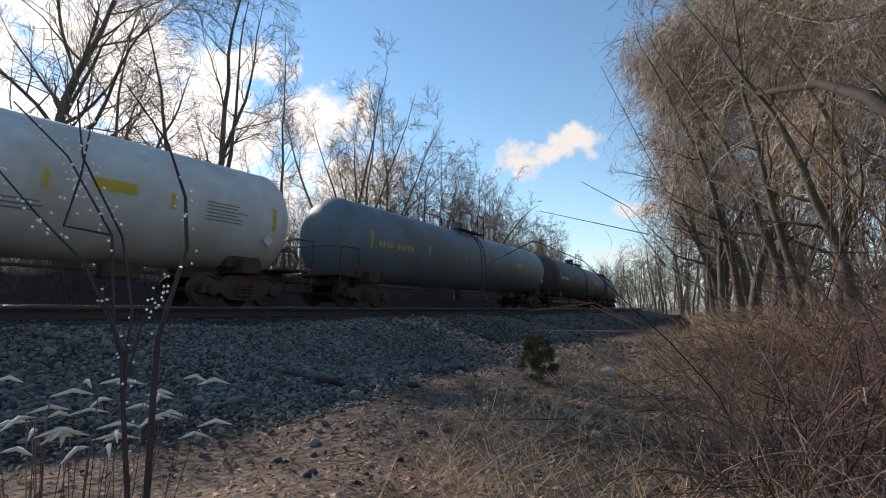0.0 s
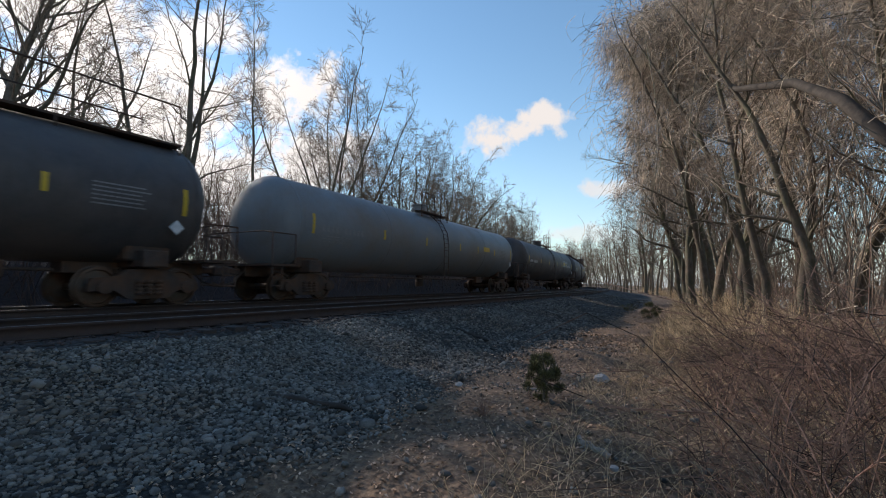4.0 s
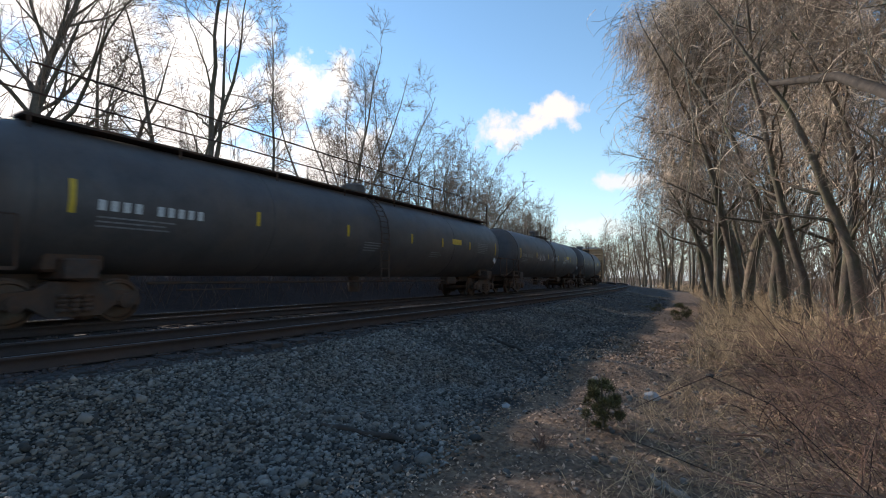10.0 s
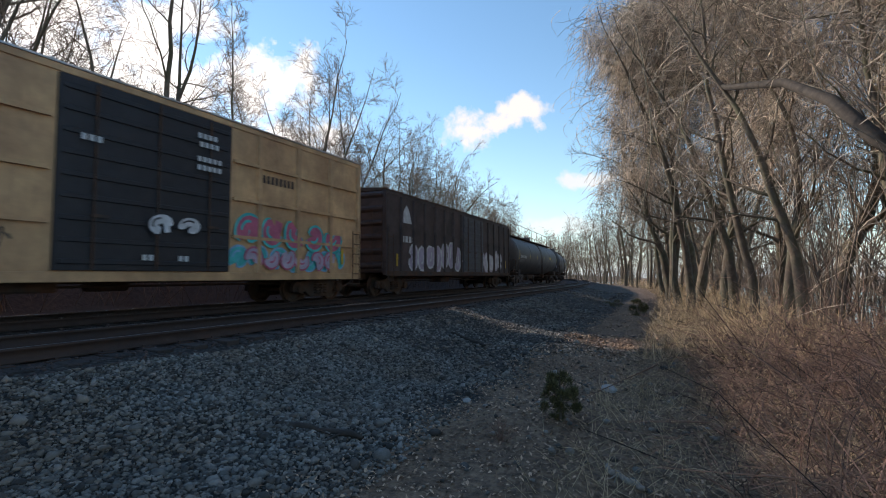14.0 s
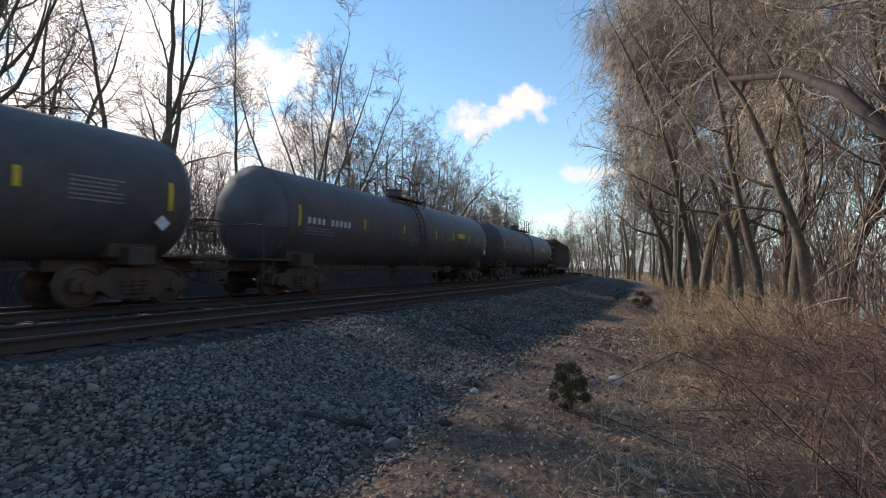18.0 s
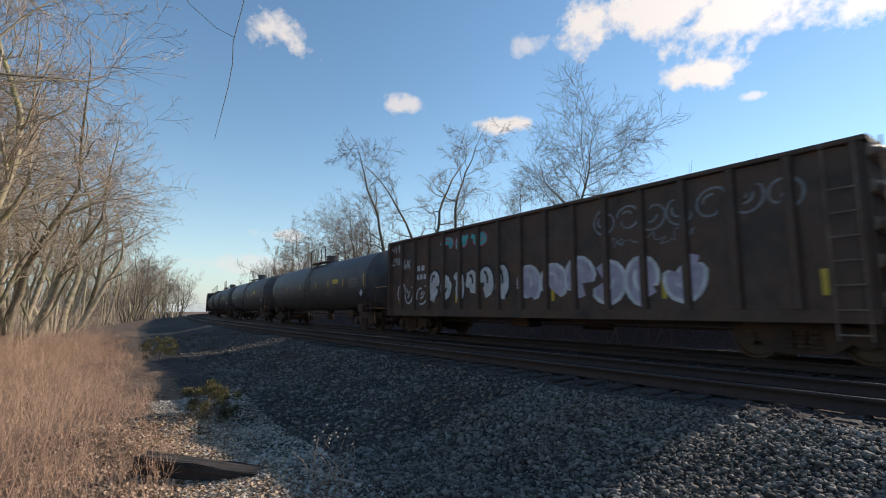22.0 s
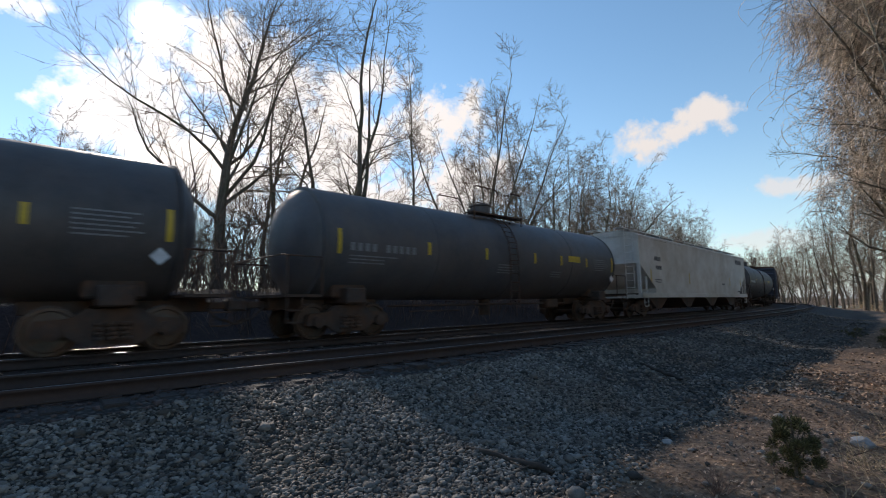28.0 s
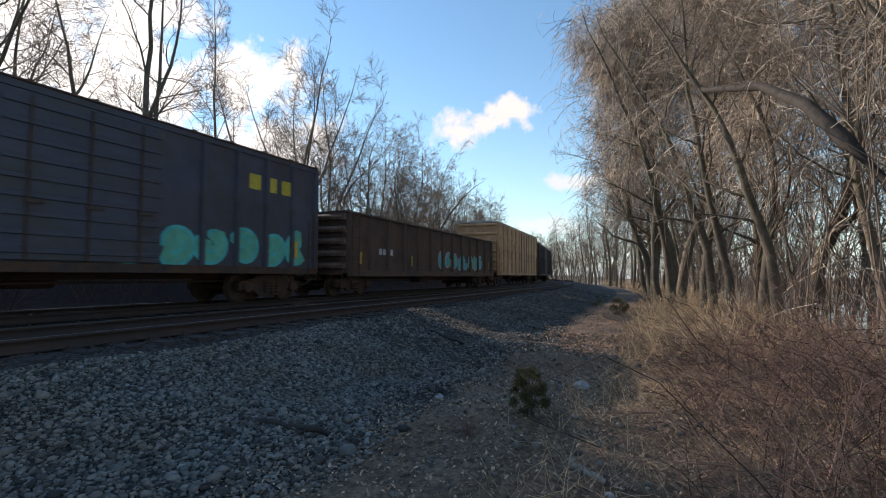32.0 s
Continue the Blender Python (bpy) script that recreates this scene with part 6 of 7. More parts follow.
def scrawl(car, x0, z0, w, h, mat, seed, y=-CAR_Y - 0.014, tank=False):
    """A thin hand-sprayed scribble."""
    def build(bm):
        rng = random.Random(seed)
        p = []
        n = 44
        for i in range(n):
            p.append((x0 + w * i / n + rng.uniform(-0.06, 0.06) * w, z0 + h * rng.random()))
        for (xa, za), (xb, zb) in zip(p, p[1:]):
            d = Vector((xb - xa, zb - za))
            if d.length < 1e-3:
                continue
            t = 0.011
            nx, nz = -d.y / d.length * t, d.x / d.length * t
            vs = []
            for x, z in ((xa - nx, za - nz), (xb - nx, zb - nz), (xb + nx, zb + nz), (xa + nx, za + nz)):
                vs.append(bm.verts.new((x, tank_surface_y(z, TANK_R + 0.012) if tank else y, z)))
            bm.faces.new(vs)
    part("sprayed_scrawl", ("scrawl", car.name, seed, round(x0, 2)), build, mat, car, label="thin sprayed scribble")


def letter_bars(car, x0, z0, n, w, h, mat, y=-CAR_Y - 0.013):
    for i in range(n):
        part("painted_mark", ("painted_bar", w, h, y, mat), lambda bm: box(bm, 0, w, y - 0.002, y + 0.002, 0, h), mat, car, pose(x0 + i * w * 1.5, 0, z0), "letter-sized painted bar")


# -- box cars --
def box_car(s0, s1, paint, label, top=4.35, sill=0.95, roof="grime", door=(0.1, 3.2), door_paint=None, ribs=15, rails=0, end_ribs=6, plain_end=None):
    L = s1 - s0
    car = new_car("box_car", label, "freight car", s0, s1, "box cars")
    h = L / 2 - 0.95
    Y = CAR_Y
    eave = top - 0.16
    key = (round(h, 2), top, paint)
    for q in (-1, 1):
        part("side_wall", ("box_wall", *key, q), lambda bm: box(bm, -h, h, min(q * Y, q * (Y - 0.06)), max(q * Y, q * (Y - 0.06)), sill, eave), paint, car)
    part("floor", ("box_floor", *key), lambda bm: box(bm, -h, h, -Y + 0.062, Y - 0.062, sill, sill + 0.1), "grime", car)
    part("side_sill", ("box_sill", *key), lambda bm: (box(bm, -h, h, -Y - 0.03, -Y - 0.001, sill - 0.14, sill + 0.06, 0.01), box(bm, -h, h, Y + 0.001, Y + 0.03, sill - 0.14, sill + 0.06, 0.01), box(bm, -h, h, -0.35, 0.35, 0.72, sill - 0.01)), paint if paint in ("tan", "white") else "grime", car)
    part("top_chord", ("box_chord", *key), lambda bm: (box(bm, -h, h, -Y - 0.03, -Y - 0.001, eave - 0.12, eave + 0.02, 0.01), box(bm, -h, h, Y + 0.001, Y + 0.03, eave - 0.12, eave + 0.02, 0.01)), paint, car)

    def roof_mesh(bm):
        slab(bm, [(-Y - 0.05, eave + 0.022), (Y + 0.05, eave + 0.022), (Y + 0.05, eave + 0.06), (0, top), (-Y - 0.05, eave + 0.06)], -h - 0.02, h + 0.02, "x")
        n = int(2 * h / 1.1)
        for i in range(n + 1):
            x = -h + 0.05 + i * (2 * h - 0.1) / n
            slab(bm, [(-Y - 0.04, eave + 0.061), (0, top + 0.001), (Y + 0.04, eave + 0.061), (Y + 0.04, eave + 0.10), (0, top + 0.04), (-Y - 0.04, eave + 0.10)], x - 0.04, x + 0.04, "x")
    part("roof", ("box_roof", round(h, 2), top, roof), roof_mesh, roof, car)
    rib = ("box_rib", eave, sill, paint)
    x0, x1 = door[0] - door[1] / 2, door[0] + door[1] / 2
    spots = [-h + 0.08 + i * (2 * h - 0.16) / ribs for i in range(ribs + 1)]
    for x in spots:
        if x0 - 0.1 < x < x1 + 0.1:
            continue
        part("side_post", rib, lambda bm: slab(bm, [(-0.085, -Y), (-0.055, -Y - 0.085), (0.055, -Y - 0.085), (0.085, -Y)], sill + 0.061, eave - 0.121, "z"), paint, car, pose(x, 0, 0))
    for i in range(rails):
        z = sill + (eave - sill) * (i + 1) / (rails + 1)
        for q, (a, b) in enumerate(((-h + 0.2, x0 - 0.1), (x1 + 0.1, h - 0.2))):
            part("side_rail", ("box_rail", *key, i, q), lambda bm, z=z, a=a, b=b: box(bm, a, b, -Y - 0.075, -Y, z - 0.04, z + 0.04), paint, car)
    d = part("door", ("box_door", *key, round(x0, 1), round(x1, 1)), lambda bm: (box(bm, x0, x1, -Y - 0.07, -Y - 0.002, sill + 0.08, eave - 0.14, 0.01)), door_paint or paint, car, label="sliding plug door")
    n = 9
    for i in range(n):
        z = sill + 0.25 + i * (eave - sill - 0.6) / (n - 1)
        part("door_rib", ("door_rib", round(x1 - x0, 2), door_paint or paint), lambda bm: box(bm, -(x1 - x0) / 2 + 0.08, (x1 - x0) / 2 - 0.08, -Y - 0.10, -Y - 0.071, -0.05, 0.05, 0.012), door_paint or paint, d, pose(door[0], 0, z))
    for i in range(3):
        xb = x0 + (i + 0.5) * (x1 - x0) / 3
        part("door_bar", ("door_bar", eave, sill), lambda bm: (bar(bm, (0, -Y - 0.125, sill + 0.1), (0, -Y - 0.125, eave - 0.2), 0.022), box(bm, -0.05, 0.25, -Y - 0.15, -Y - 0.12, sill + 1.1, sill + 1.16)), "grime", d, pose(xb, 0, 0))
    for k in (-1, 1):
        def end(bm):
            box(bm, -0.05, 0.0, -Y + 0.061, Y - 0.061, sill, eave)
        wall = part("end_wall", ("box_end", *key, end_ribs), end, plain_end or paint, car, Matrix.Translation((k * h, 0, 0)) @ Matrix.Rotation(0 if k > 0 else math.pi, 4, "Z"), "corrugated end wall")
        for i in range(end_ribs):
            part("end_rib", ("box_end_rib", plain_end or paint), lambda bm: slab(bm, [(0.001, -0.12), (0.10, -0.03), (0.10, 0.05), (0.001, 0.14)], -Y + 0.12, Y - 0.12), plain_end or paint, wall, pose(0, 0, sill + 0.25 + i * (eave - sill - 0.4) / max(1, end_ribs - 1)))
        for y in (-Y + 0.03, Y - 0.03):
            part("corner_post", ("box_corner", eave, sill, paint), lambda bm: box(bm, 0.001, 0.06, -0.07, 0.07, sill - 0.1, eave), paint, wall, pose(0, y, 0))

        def ladder(bm):
            for x in (-0.42, -0.06):
                bar(bm, (x, -Y - 0.09, sill - 0.35), (x, -Y - 0.09, sill + 1.5), 0.014)
            for i in range(6):
                bar(bm, (-0.42, -Y - 0.09, sill - 0.3 + i * 0.34), (-0.06, -Y - 0.09, sill - 0.3 + i * 0.34), 0.014)
            for i in range(7):
                bar(bm, (0.14, -Y + 0.1, sill + 0.1 + i * 0.36), (0.14, -Y + 0.55, sill + 0.1 + i * 0.36), 0.014)
            for y in (-Y + 0.1, -Y + 0.55):
                bar(bm, (0.14, y, sill), (0.14, y, sill + 2.4), 0.014)
        part("ladder", ("box_ladder", sill, k), lambda bm: ladder(bm), "grime", car, Matrix.Translation((k * h, 0, 0)) @ Matrix.Diagonal((k, 1, 1, 1)))
        add_truck(car, k * (L / 2 - 2.35))
    part("underframe", ("box_under", round(L, 1)), lambda bm: (box(bm, -h, h, -0.3, 0.3, 0.66, 0.72), box(bm, -1.6, -0.6, -0.9, -0.2, 0.5, 0.8, 0.04), lathe(bm, [(0.6, 0.16), (1.5, 0.16)], "x", 12, (0, 0.6, 0.62)), bar(bm, (-L / 2 + 3.2, -0.4, 0.6), (L / 2 - 3.2, -0.4, 0.6), 0.03)), "grime", car)
    ends(car, L / 2)
    part("yellow_panel", "box_tape", lambda bm: box(bm, -0.06, 0.06, -Y - 0.062, -Y - 0.058, 0, 0.5), "yellow", car, pose(-h + 0.75, 0, sill + 0.25), "yellow reflective strip")
    part("yellow_panel", "box_tape", None, "yellow", car, pose(h - 0.95, 0, sill + 0.35), "yellow reflective strip")
    return car, h


# -- gondolas --
def bulged_rib(bm):
    """A pressed rib that bows outward across a car's end."""
    n, Y = 12, CAR_Y - 0.05
    rings = []
    for i in range(n + 1):
        y = -Y + 2 * Y * i / n
        d = 0.06 + 0.24 * (1 - (y / Y) ** 2) ** 0.6
        rings.append([bm.verts.new((x, y, z)) for x, z in ((0.001, -0.13), (d * 0.75, -0.10), (d, -0.02), (d, 0.03), (d * 0.7, 0.09), (0.001, 0.11))])
    for a, b in zip(rings, rings[1:]):
        for k in range(5):
            bm.faces.new((a[k], a[k + 1], b[k + 1], b[k]))
    bm.faces.new(rings[0])
    bm.faces.new(rings[-1])
    bmesh.ops.recalc_face_normals(bm, faces=bm.faces)


def gondola(s0, s1, label, top=3.70, paint="gondola", ribs=17, sill=0.85):
    L = s1 - s0
    car = new_car("gondola_car", label, "freight car", s0, s1, "gondola cars")
    h, Y = L / 2 - 0.85, CAR_Y
    key = (round(h, 2), top, paint)
    for q in (-1, 1):
        part("side_wall", ("gon_wall", *key, q), lambda bm: box(bm, -h, h, min(q * Y, q * (Y - 0.03)), max(q * Y, q * (Y - 0.03)), sill, top - 0.1), paint, car)
    part("floor", ("gon_floor", *key), lambda bm: box(bm, -h, h, -Y + 0.031, Y - 0.031, sill + 0.1, sill + 0.2), paint, car)
    part("top_chord", ("gon_rim", *key), lambda bm: (box(bm, -h - 0.05, h + 0.05, -Y - 0.09, -Y + 0.05, top - 0.1, top, 0.02), box(bm, -h - 0.05, h + 0.05, Y - 0.05, Y + 0.09, top - 0.1, top, 0.02), box(bm, -h - 0.05, -h + 0.06, -Y + 0.051, Y - 0.051, top - 0.1, top, 0.0), box(bm, h - 0.06, h + 0.05, -Y + 0.051, Y - 0.051, top - 0.1, top, 0.0)), paint, car)
    part("side_sill", ("gon_sill", *key), lambda bm: (box(bm, -h, h, -Y - 0.06, -Y - 0.001, sill - 0.12, sill + 0.12, 0.01), box(bm, -h, h, Y + 0.001, Y + 0.06, sill - 0.12, sill + 0.12, 0.01), box(bm, -h, h, -0.35, 0.35, 0.6, sill + 0.09)), paint, car)
    for i in range(ribs):
        x = -h + 0.12 + i * (2 * h - 0.24) / (ribs - 1)
        for q in (1, -1):
            part("side_post", ("gon_rib", *key), lambda bm: slab(bm, [(-0.10, -Y), (-0.06, -Y - 0.10), (0.06, -Y - 0.10), (0.10, -Y)], sill + 0.121, top - 0.101, "z"), paint, car, Matrix.Translation((x, 0, 0)) @ Matrix.Rotation(0 if q > 0 else math.pi, 4, "Z"))
    for k in (-1, 1):
        def end(bm):
            box(bm, -0.03, 0.0, -Y + 0.031, Y - 0.031, sill, top - 0.101)
        wall = part("end_wall", ("gon_end", *key), end, paint, car, Matrix.Translation((k * h, 0, 0)) @ Matrix.Rotation(0 if k > 0 else math.pi, 4, "Z"))
        for i in range(5):
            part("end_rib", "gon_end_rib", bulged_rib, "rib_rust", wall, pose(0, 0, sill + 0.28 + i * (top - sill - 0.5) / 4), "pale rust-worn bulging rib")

        def ladder(bm):
            for i in range(7):
                z = sill - 0.3 + i * 0.40
                bar(bm, (0.19, -Y + 0.05, z), (0.19, -Y + 0.6, z), 0.016)
                bar(bm, (-0.55, -Y - 0.16, z), (-0.12, -Y - 0.16, z), 0.016)
            for y in (-Y + 0.05, -Y + 0.6):
                bar(bm, (0.19, y, sill - 0.4), (0.19, y, top - 0.05), 0.016)
            for x in (-0.55, -0.12):
                bar(bm, (x, -Y - 0.16, sill - 0.4), (x, -Y - 0.16, top - 0.05), 0.016)
            box(bm, 0.02, 0.5, -1.3, 1.3, sill - 0.05, sill)
            lathe(bm, [(0.35, 0.24), (0.39, 0.24)], "x", 16, (0, 0.6, sill + 1.7))
        # the eastern end's ladder takes the paler colour that stands for sunlight
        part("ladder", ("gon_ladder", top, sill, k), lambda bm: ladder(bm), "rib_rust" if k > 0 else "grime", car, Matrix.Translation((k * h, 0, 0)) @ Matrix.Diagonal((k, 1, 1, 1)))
        add_truck(car, k * (L / 2 - 2.1))
    part("brake_rigging", ("gon_under", round(L, 1)), lambda bm: (box(bm, -1.2, -0.4, -0.9, -0.3, 0.45, 0.8, 0.04), bar(bm, (-L / 2 + 3, -0.4, 0.55), (L / 2 - 3, -0.4, 0.55), 0.03), lathe(bm, [(0.6, 0.16), (1.5, 0.16)], "x", 12, (0, 0.5, 0.55))), "grime", car)
    ends(car, L / 2)
    for x in (-h + 0.9, -h * 0.4, h * 0.15, h * 0.55, h - 0.7):
        part("yellow_panel", "gon_tape", lambda bm: box(bm, -0.05, 0.05, -Y - 0.012, -Y - 0.008, 0, 0.45), "yellow", car, pose(x, 0, sill + 0.35), "yellow reflective strip")
    return car, h


# -- covered hopper --
def hopper(s0, s1, label):
    L = s1 - s0
    car = new_car("hopper_car", label, "freight car", s0, s1)
    h, Y = L / 2 - 0.9, CAR_Y
    top, eave, belly = 4.25, 3.98, 1.20

    def body(bm):
        slab(bm, [(-h, eave), (-h, 2.62), (-h + 1.9, belly + 0.22), (-h + 1.9, belly), (h - 1.9, belly), (h - 1.9, belly + 0.22), (h, 2.62), (h, eave)], -Y, Y)
    part("body", "hop_body", body, "white", car)
    part("roof", "hop_roof", lambda bm: slab(bm, [(-Y - 0.02, eave + 0.002), (Y + 0.02, eave + 0.002), (Y * 0.75, eave + 0.17), (0.5, top), (-0.5, top), (-Y * 0.75, eave + 0.17)], -h - 0.02, h + 0.02, "x"), "white", car)
    part("running_board", "hop_board", lambda bm: ([box(bm, -h - 0.35, h + 0.35, y - 0.2, y + 0.2, top + 0.10, top + 0.14) for y in (-0.72, 0.72)], [box(bm, -h + 0.5 + i * 2.0, -h + 0.6 + i * 2.0, -0.95, 0.95, top - 0.1, top + 0.10) for i in range(int(h))]), "roof", car)
    for i in range(8):
        x = -h + 1.3 + i * (2 * h - 2.6) / 7
        part("hatch", "hop_hatch", lambda bm: lathe(bm, [(top - 0.02, 0.42), (top + 0.12, 0.42), (top + 0.17, 0.36), (top + 0.18, 0.05)], "z", 14), "roof", car, pose(x, 0, 0))
    part("side_sill", "hop_sill", lambda bm: [box(bm, -h, h, q * (Y + 0.025) - 0.05, q * (Y + 0.025) + 0.05, belly - 0.24, belly - 0.004, 0.01) for q in (-1, 1)], "white", car)
    part("top_chord", "hop_chord", lambda bm: [box(bm, -h, h, q * (Y + 0.012) - 0.01, q * (Y + 0.012) + 0.03, eave - 0.10, eave - 0.004) for q in (-1, 1)], "white", car)
    for i in range(4):
        x = -h + 3.1 + i * (2 * h - 6.2) / 3

        def bay(bm):
            a = [(-1.75, belly - 0.01), (1.75, belly - 0.01), (0.35, 0.42), (-0.35, 0.42)]
            slab(bm, a, -Y + 0.35, Y - 0.35)
            box(bm, -0.42, 0.42, -0.9, 0.9, 0.34, 0.42)
        part("discharge_bay", "hop_bay", bay, "gondola", car, pose(x, 0, 0), "rusty discharge hopper")
    for k in (-1, 1):
        def end(bm):
            box(bm, -0.12, 0.0, -Y, -Y + 0.14, belly - 0.2, 2.62)
            box(bm, -0.12, 0.0, Y - 0.14, Y, belly - 0.2, 2.62)
            box(bm, -0.9, 0.0, -Y, Y, belly - 0.25, belly - 0.1)
            bar(bm, (-0.85, -Y + 0.07, belly - 0.1), (-0.85, -Y + 0.07, 2.0), 0.05)
            for y in (-Y + 0.25, -Y + 0.65):
                bar(bm, (0.08, y, belly - 0.3), (0.08, y, top + 0.1), 0.016)
            for i in range(9):
                bar(bm, (0.08, -Y + 0.25, belly - 0.1 + i * 0.34), (0.08, -Y + 0.65, belly - 0.1 + i * 0.34), 0.016)
            rod(bm, [(-0.75, -Y - 0.03, belly - 0.2), (-0.75, -Y - 0.03, belly - 0.65), (-0.3, -Y - 0.03, belly - 0.65), (-0.3, -Y - 0.03, belly - 0.2)], 0.018)
            bar(bm, (-0.75, -Y - 0.03, belly - 0.45), (-0.3, -Y - 0.03, belly - 0.45), 0.018)
        part("end_frame", ("hop_end", k), lambda bm: end(bm), "white", car, Matrix.Translation((k * h, 0, 0)) @ Matrix.Diagonal((k, 1, 1, 1)))
        part("slope_sheet", ("hop_slope", k), lambda bm: box(bm, k * (h - 1.2) - 0.9, k * (h - 1.2) + 0.9, -0.4, 0.4, 0.74, 1.06), "grime", car)
        add_truck(car, k * (L / 2 - 2.2))
    ends(car, L / 2)
    for x, z, n, w, t in ((-8.28, 2.82, 4, 0.145, 0.22), (-8.12, 2.38, 4, 0.13, 0.2), (7.5, 3.38, 4, 0.29, 0.32), (-8.29, 1.83, 7, 0.09, 0.05), (-8.29, 1.72, 6, 0.09, 0.05), (7.6, 1.32, 6, 0.09, 0.1), (3.6, 1.8, 5, 0.09, 0.1)):
        letter_bars(car, x, z, n, w, t, "decal_dark")
    for x in (-8.8, -h * 0.3, 5.6, h - 1.6):
        part("yellow_panel", "hop_tape", lambda bm: box(bm, -0.06, 0.06, -Y - 0.008, -Y - 0.003, 0, 0.6), "yellow", car, pose(x, 0, 1.75), "yellow reflective strip")
    return car


# -- flat cars with skip containers --
def container(length, hgt, label):
    ob = tagged(new("container"), label, "container", "grey steel containers")
    Y = 1.42

    part("shell", ("cont_shell", length, hgt), lambda bm: (box(bm, 0, length, -Y, Y, 0.0, hgt - 0.05, 0.02)), "greybox", ob)
    part("rim", ("cont_rim", length, hgt), lambda bm: (box(bm, -0.03, length + 0.03, -Y - 0.06, Y + 0.06, hgt - 0.16, hgt - 0.02, 0.02), box(bm, -0.03, length + 0.03, -Y - 0.05, Y + 0.05, -0.0, 0.13, 0.02)), "rustbox", ob)
    n = max(3, round(length / 1.25))
    for i in range(n + 1):
        part("side_post", ("cont_rib", hgt, i in (0, n)), lambda bm: box(bm, -0.07, 0.07, -Y - 0.07, Y + 0.07, 0.131, hgt - 0.161, 0.015), "rustbox" if i in (0, n) else "greybox", ob, pose(0.06 + i * (length - 0.12) / n, 0, 0))
    part("tarpaulin", ("cont_tarp", length, hgt), lambda bm: slab(bm, [(-Y - 0.02, hgt - 0.015), (Y + 0.02, hgt - 0.015), (Y, hgt + 0.03), (0, hgt + 0.07), (-Y, hgt + 0.03)], 0.02, length - 0.02, "x"), "grime", ob, label="dark tarpaulin lid")
    for i, x in enumerate((length * 0.12, length * 0.5, length * 0.85)):
        part("plate", "cont_plate", lambda bm: box(bm, -0.06, 0.06, -Y - 0.012, -Y - 0.002, 0, 0.16), "decal", ob, pose(x + 0.2, 0, hgt * 0.55), "small white number plate")
    return ob


def flat_car(s0, s1, loads):
    L = s1 - s0
    car = new_car("flat_car", "low dark flat car carrying grey steel containers", "freight car", s0, s1, "flat cars")
    h = L / 2 - 0.6
    part("deck", ("flat_deck", round(L, 1)), lambda bm: box(bm, -h, h, -1.4, 1.4, 1.10, 1.24, 0.02), "grime", car)
    part("side_sill", ("flat_sill", round(L, 1)), lambda bm: [slab(bm, [(-h, 1.20), (-h, 0.98), (-h + 2.9, 0.95), (-h + 3.6, 0.62), (h - 3.6, 0.62), (h - 2.9, 0.95), (h, 0.98), (h, 1.20)], y, y + 0.04) for y in (-1.45, 1.41)], "grime", car)
    letter_bars(car, -h + 4.2, 0.72, 9, 0.13, 0.2, "decal", y=-1.455)
    for k in (-1, 1):
        add_truck(car, k * (L / 2 - 2.0))
        part("yellow_panel", "flat_tape", lambda bm: box(bm, -0.22, 0.22, -1.458, -1.452, 0, 0.12), "yellow", car, pose(k * (h - 0.4), 0, 1.02), "yellow reflective strip")
    part("centre_sill", ("flat_centre", round(L, 1)), lambda bm: box(bm, -h, h, -0.35, 0.35, 0.66, 1.09), "grime", car)
    ends(car, L / 2)
    mid = (s0 + s1) / 2
    for x, z, length, hgt, label in loads:
        c = container(length, hgt, label)
        CARS.append((c, (mid, x, z)))


GAP = [-11.2, 10.5, 32.2, 54.05, 75.4, 97.7, 118.9, 140.9, 155.2, 168.6, 191.8, 211.1, 230.3, 248.3, 266.2, 287.6, 309.2, 328.6, 348.75,
       367.6, 386.0, 403.6, 420.6, 437.2, 454.5, 471.6, 489.1, 511.2, 530.2, 547.6, 566.2, 583.2, 601.5, 620.0, 639.0, 658.0]
G = list(zip(GAP, GAP[1:]))
G[18], G[19] = (GAP[18], 366.2), (367.0, GAP[20])
K_LPG = "long %s pressure tank car with %s"
tank_car(*G[0], "white", K_LPG % ("dirty white", "rust-streaked flanks"), marks="decal_dark", stripes="yellow")
tank_car(*G[1], "bluegrey", K_LPG % ("blue-grey", "a valve housing and yellow strips"), marks="decal_yellow")
tank_car(*G[2], "black", K_LPG % ("black", "white markings"))
tank_car(*G[3], "black", K_LPG % ("black", "yellow stencilled markings"), marks="decal_yellow", long_walk=True)
tank_car(*G[4], "silver", K_LPG % ("pale grey", "a dirty underside"), marks="decal_dim")
tank_car(*G[5], "black", K_LPG % ("black", "white gas lettering"), text=[("NON-ODORIZED", (4.0, 2.55, 0.34)), ("LIQUEFIED PETROLEUM GAS", (4.0, 2.22, 0.30))])
tank_car(*G[6], "black", K_LPG % ("black", "full-length roof rails"), long_walk=True)
LOW, UNDER, OVER = "low grey steel container with dark tarpaulin lid", "rust-edged grey steel container under another one", "grey steel container stacked on another one"
flat_car(*G[7], [(-5.9, 1.25, 6.0, 1.78, LOW), (0.7, 1.25, 6.1, 1.72, UNDER), (0.7, 3.04, 6.1, 1.72, OVER)])
flat_car(*G[8], [(-6.0, 1.25, 5.6, 1.78, LOW), (-0.3, 1.25, 5.8, 1.72, UNDER), (-0.3, 3.04, 5.8, 1.72, OVER)])
tank_car(*G[9], "black", K_LPG % ("black", "roof rails and white numbers"), long_walk=True)
c = tank_car(*G[10], "navy", "dusty blue-black tank car with sprayed scrawls", marks="decal_dim")
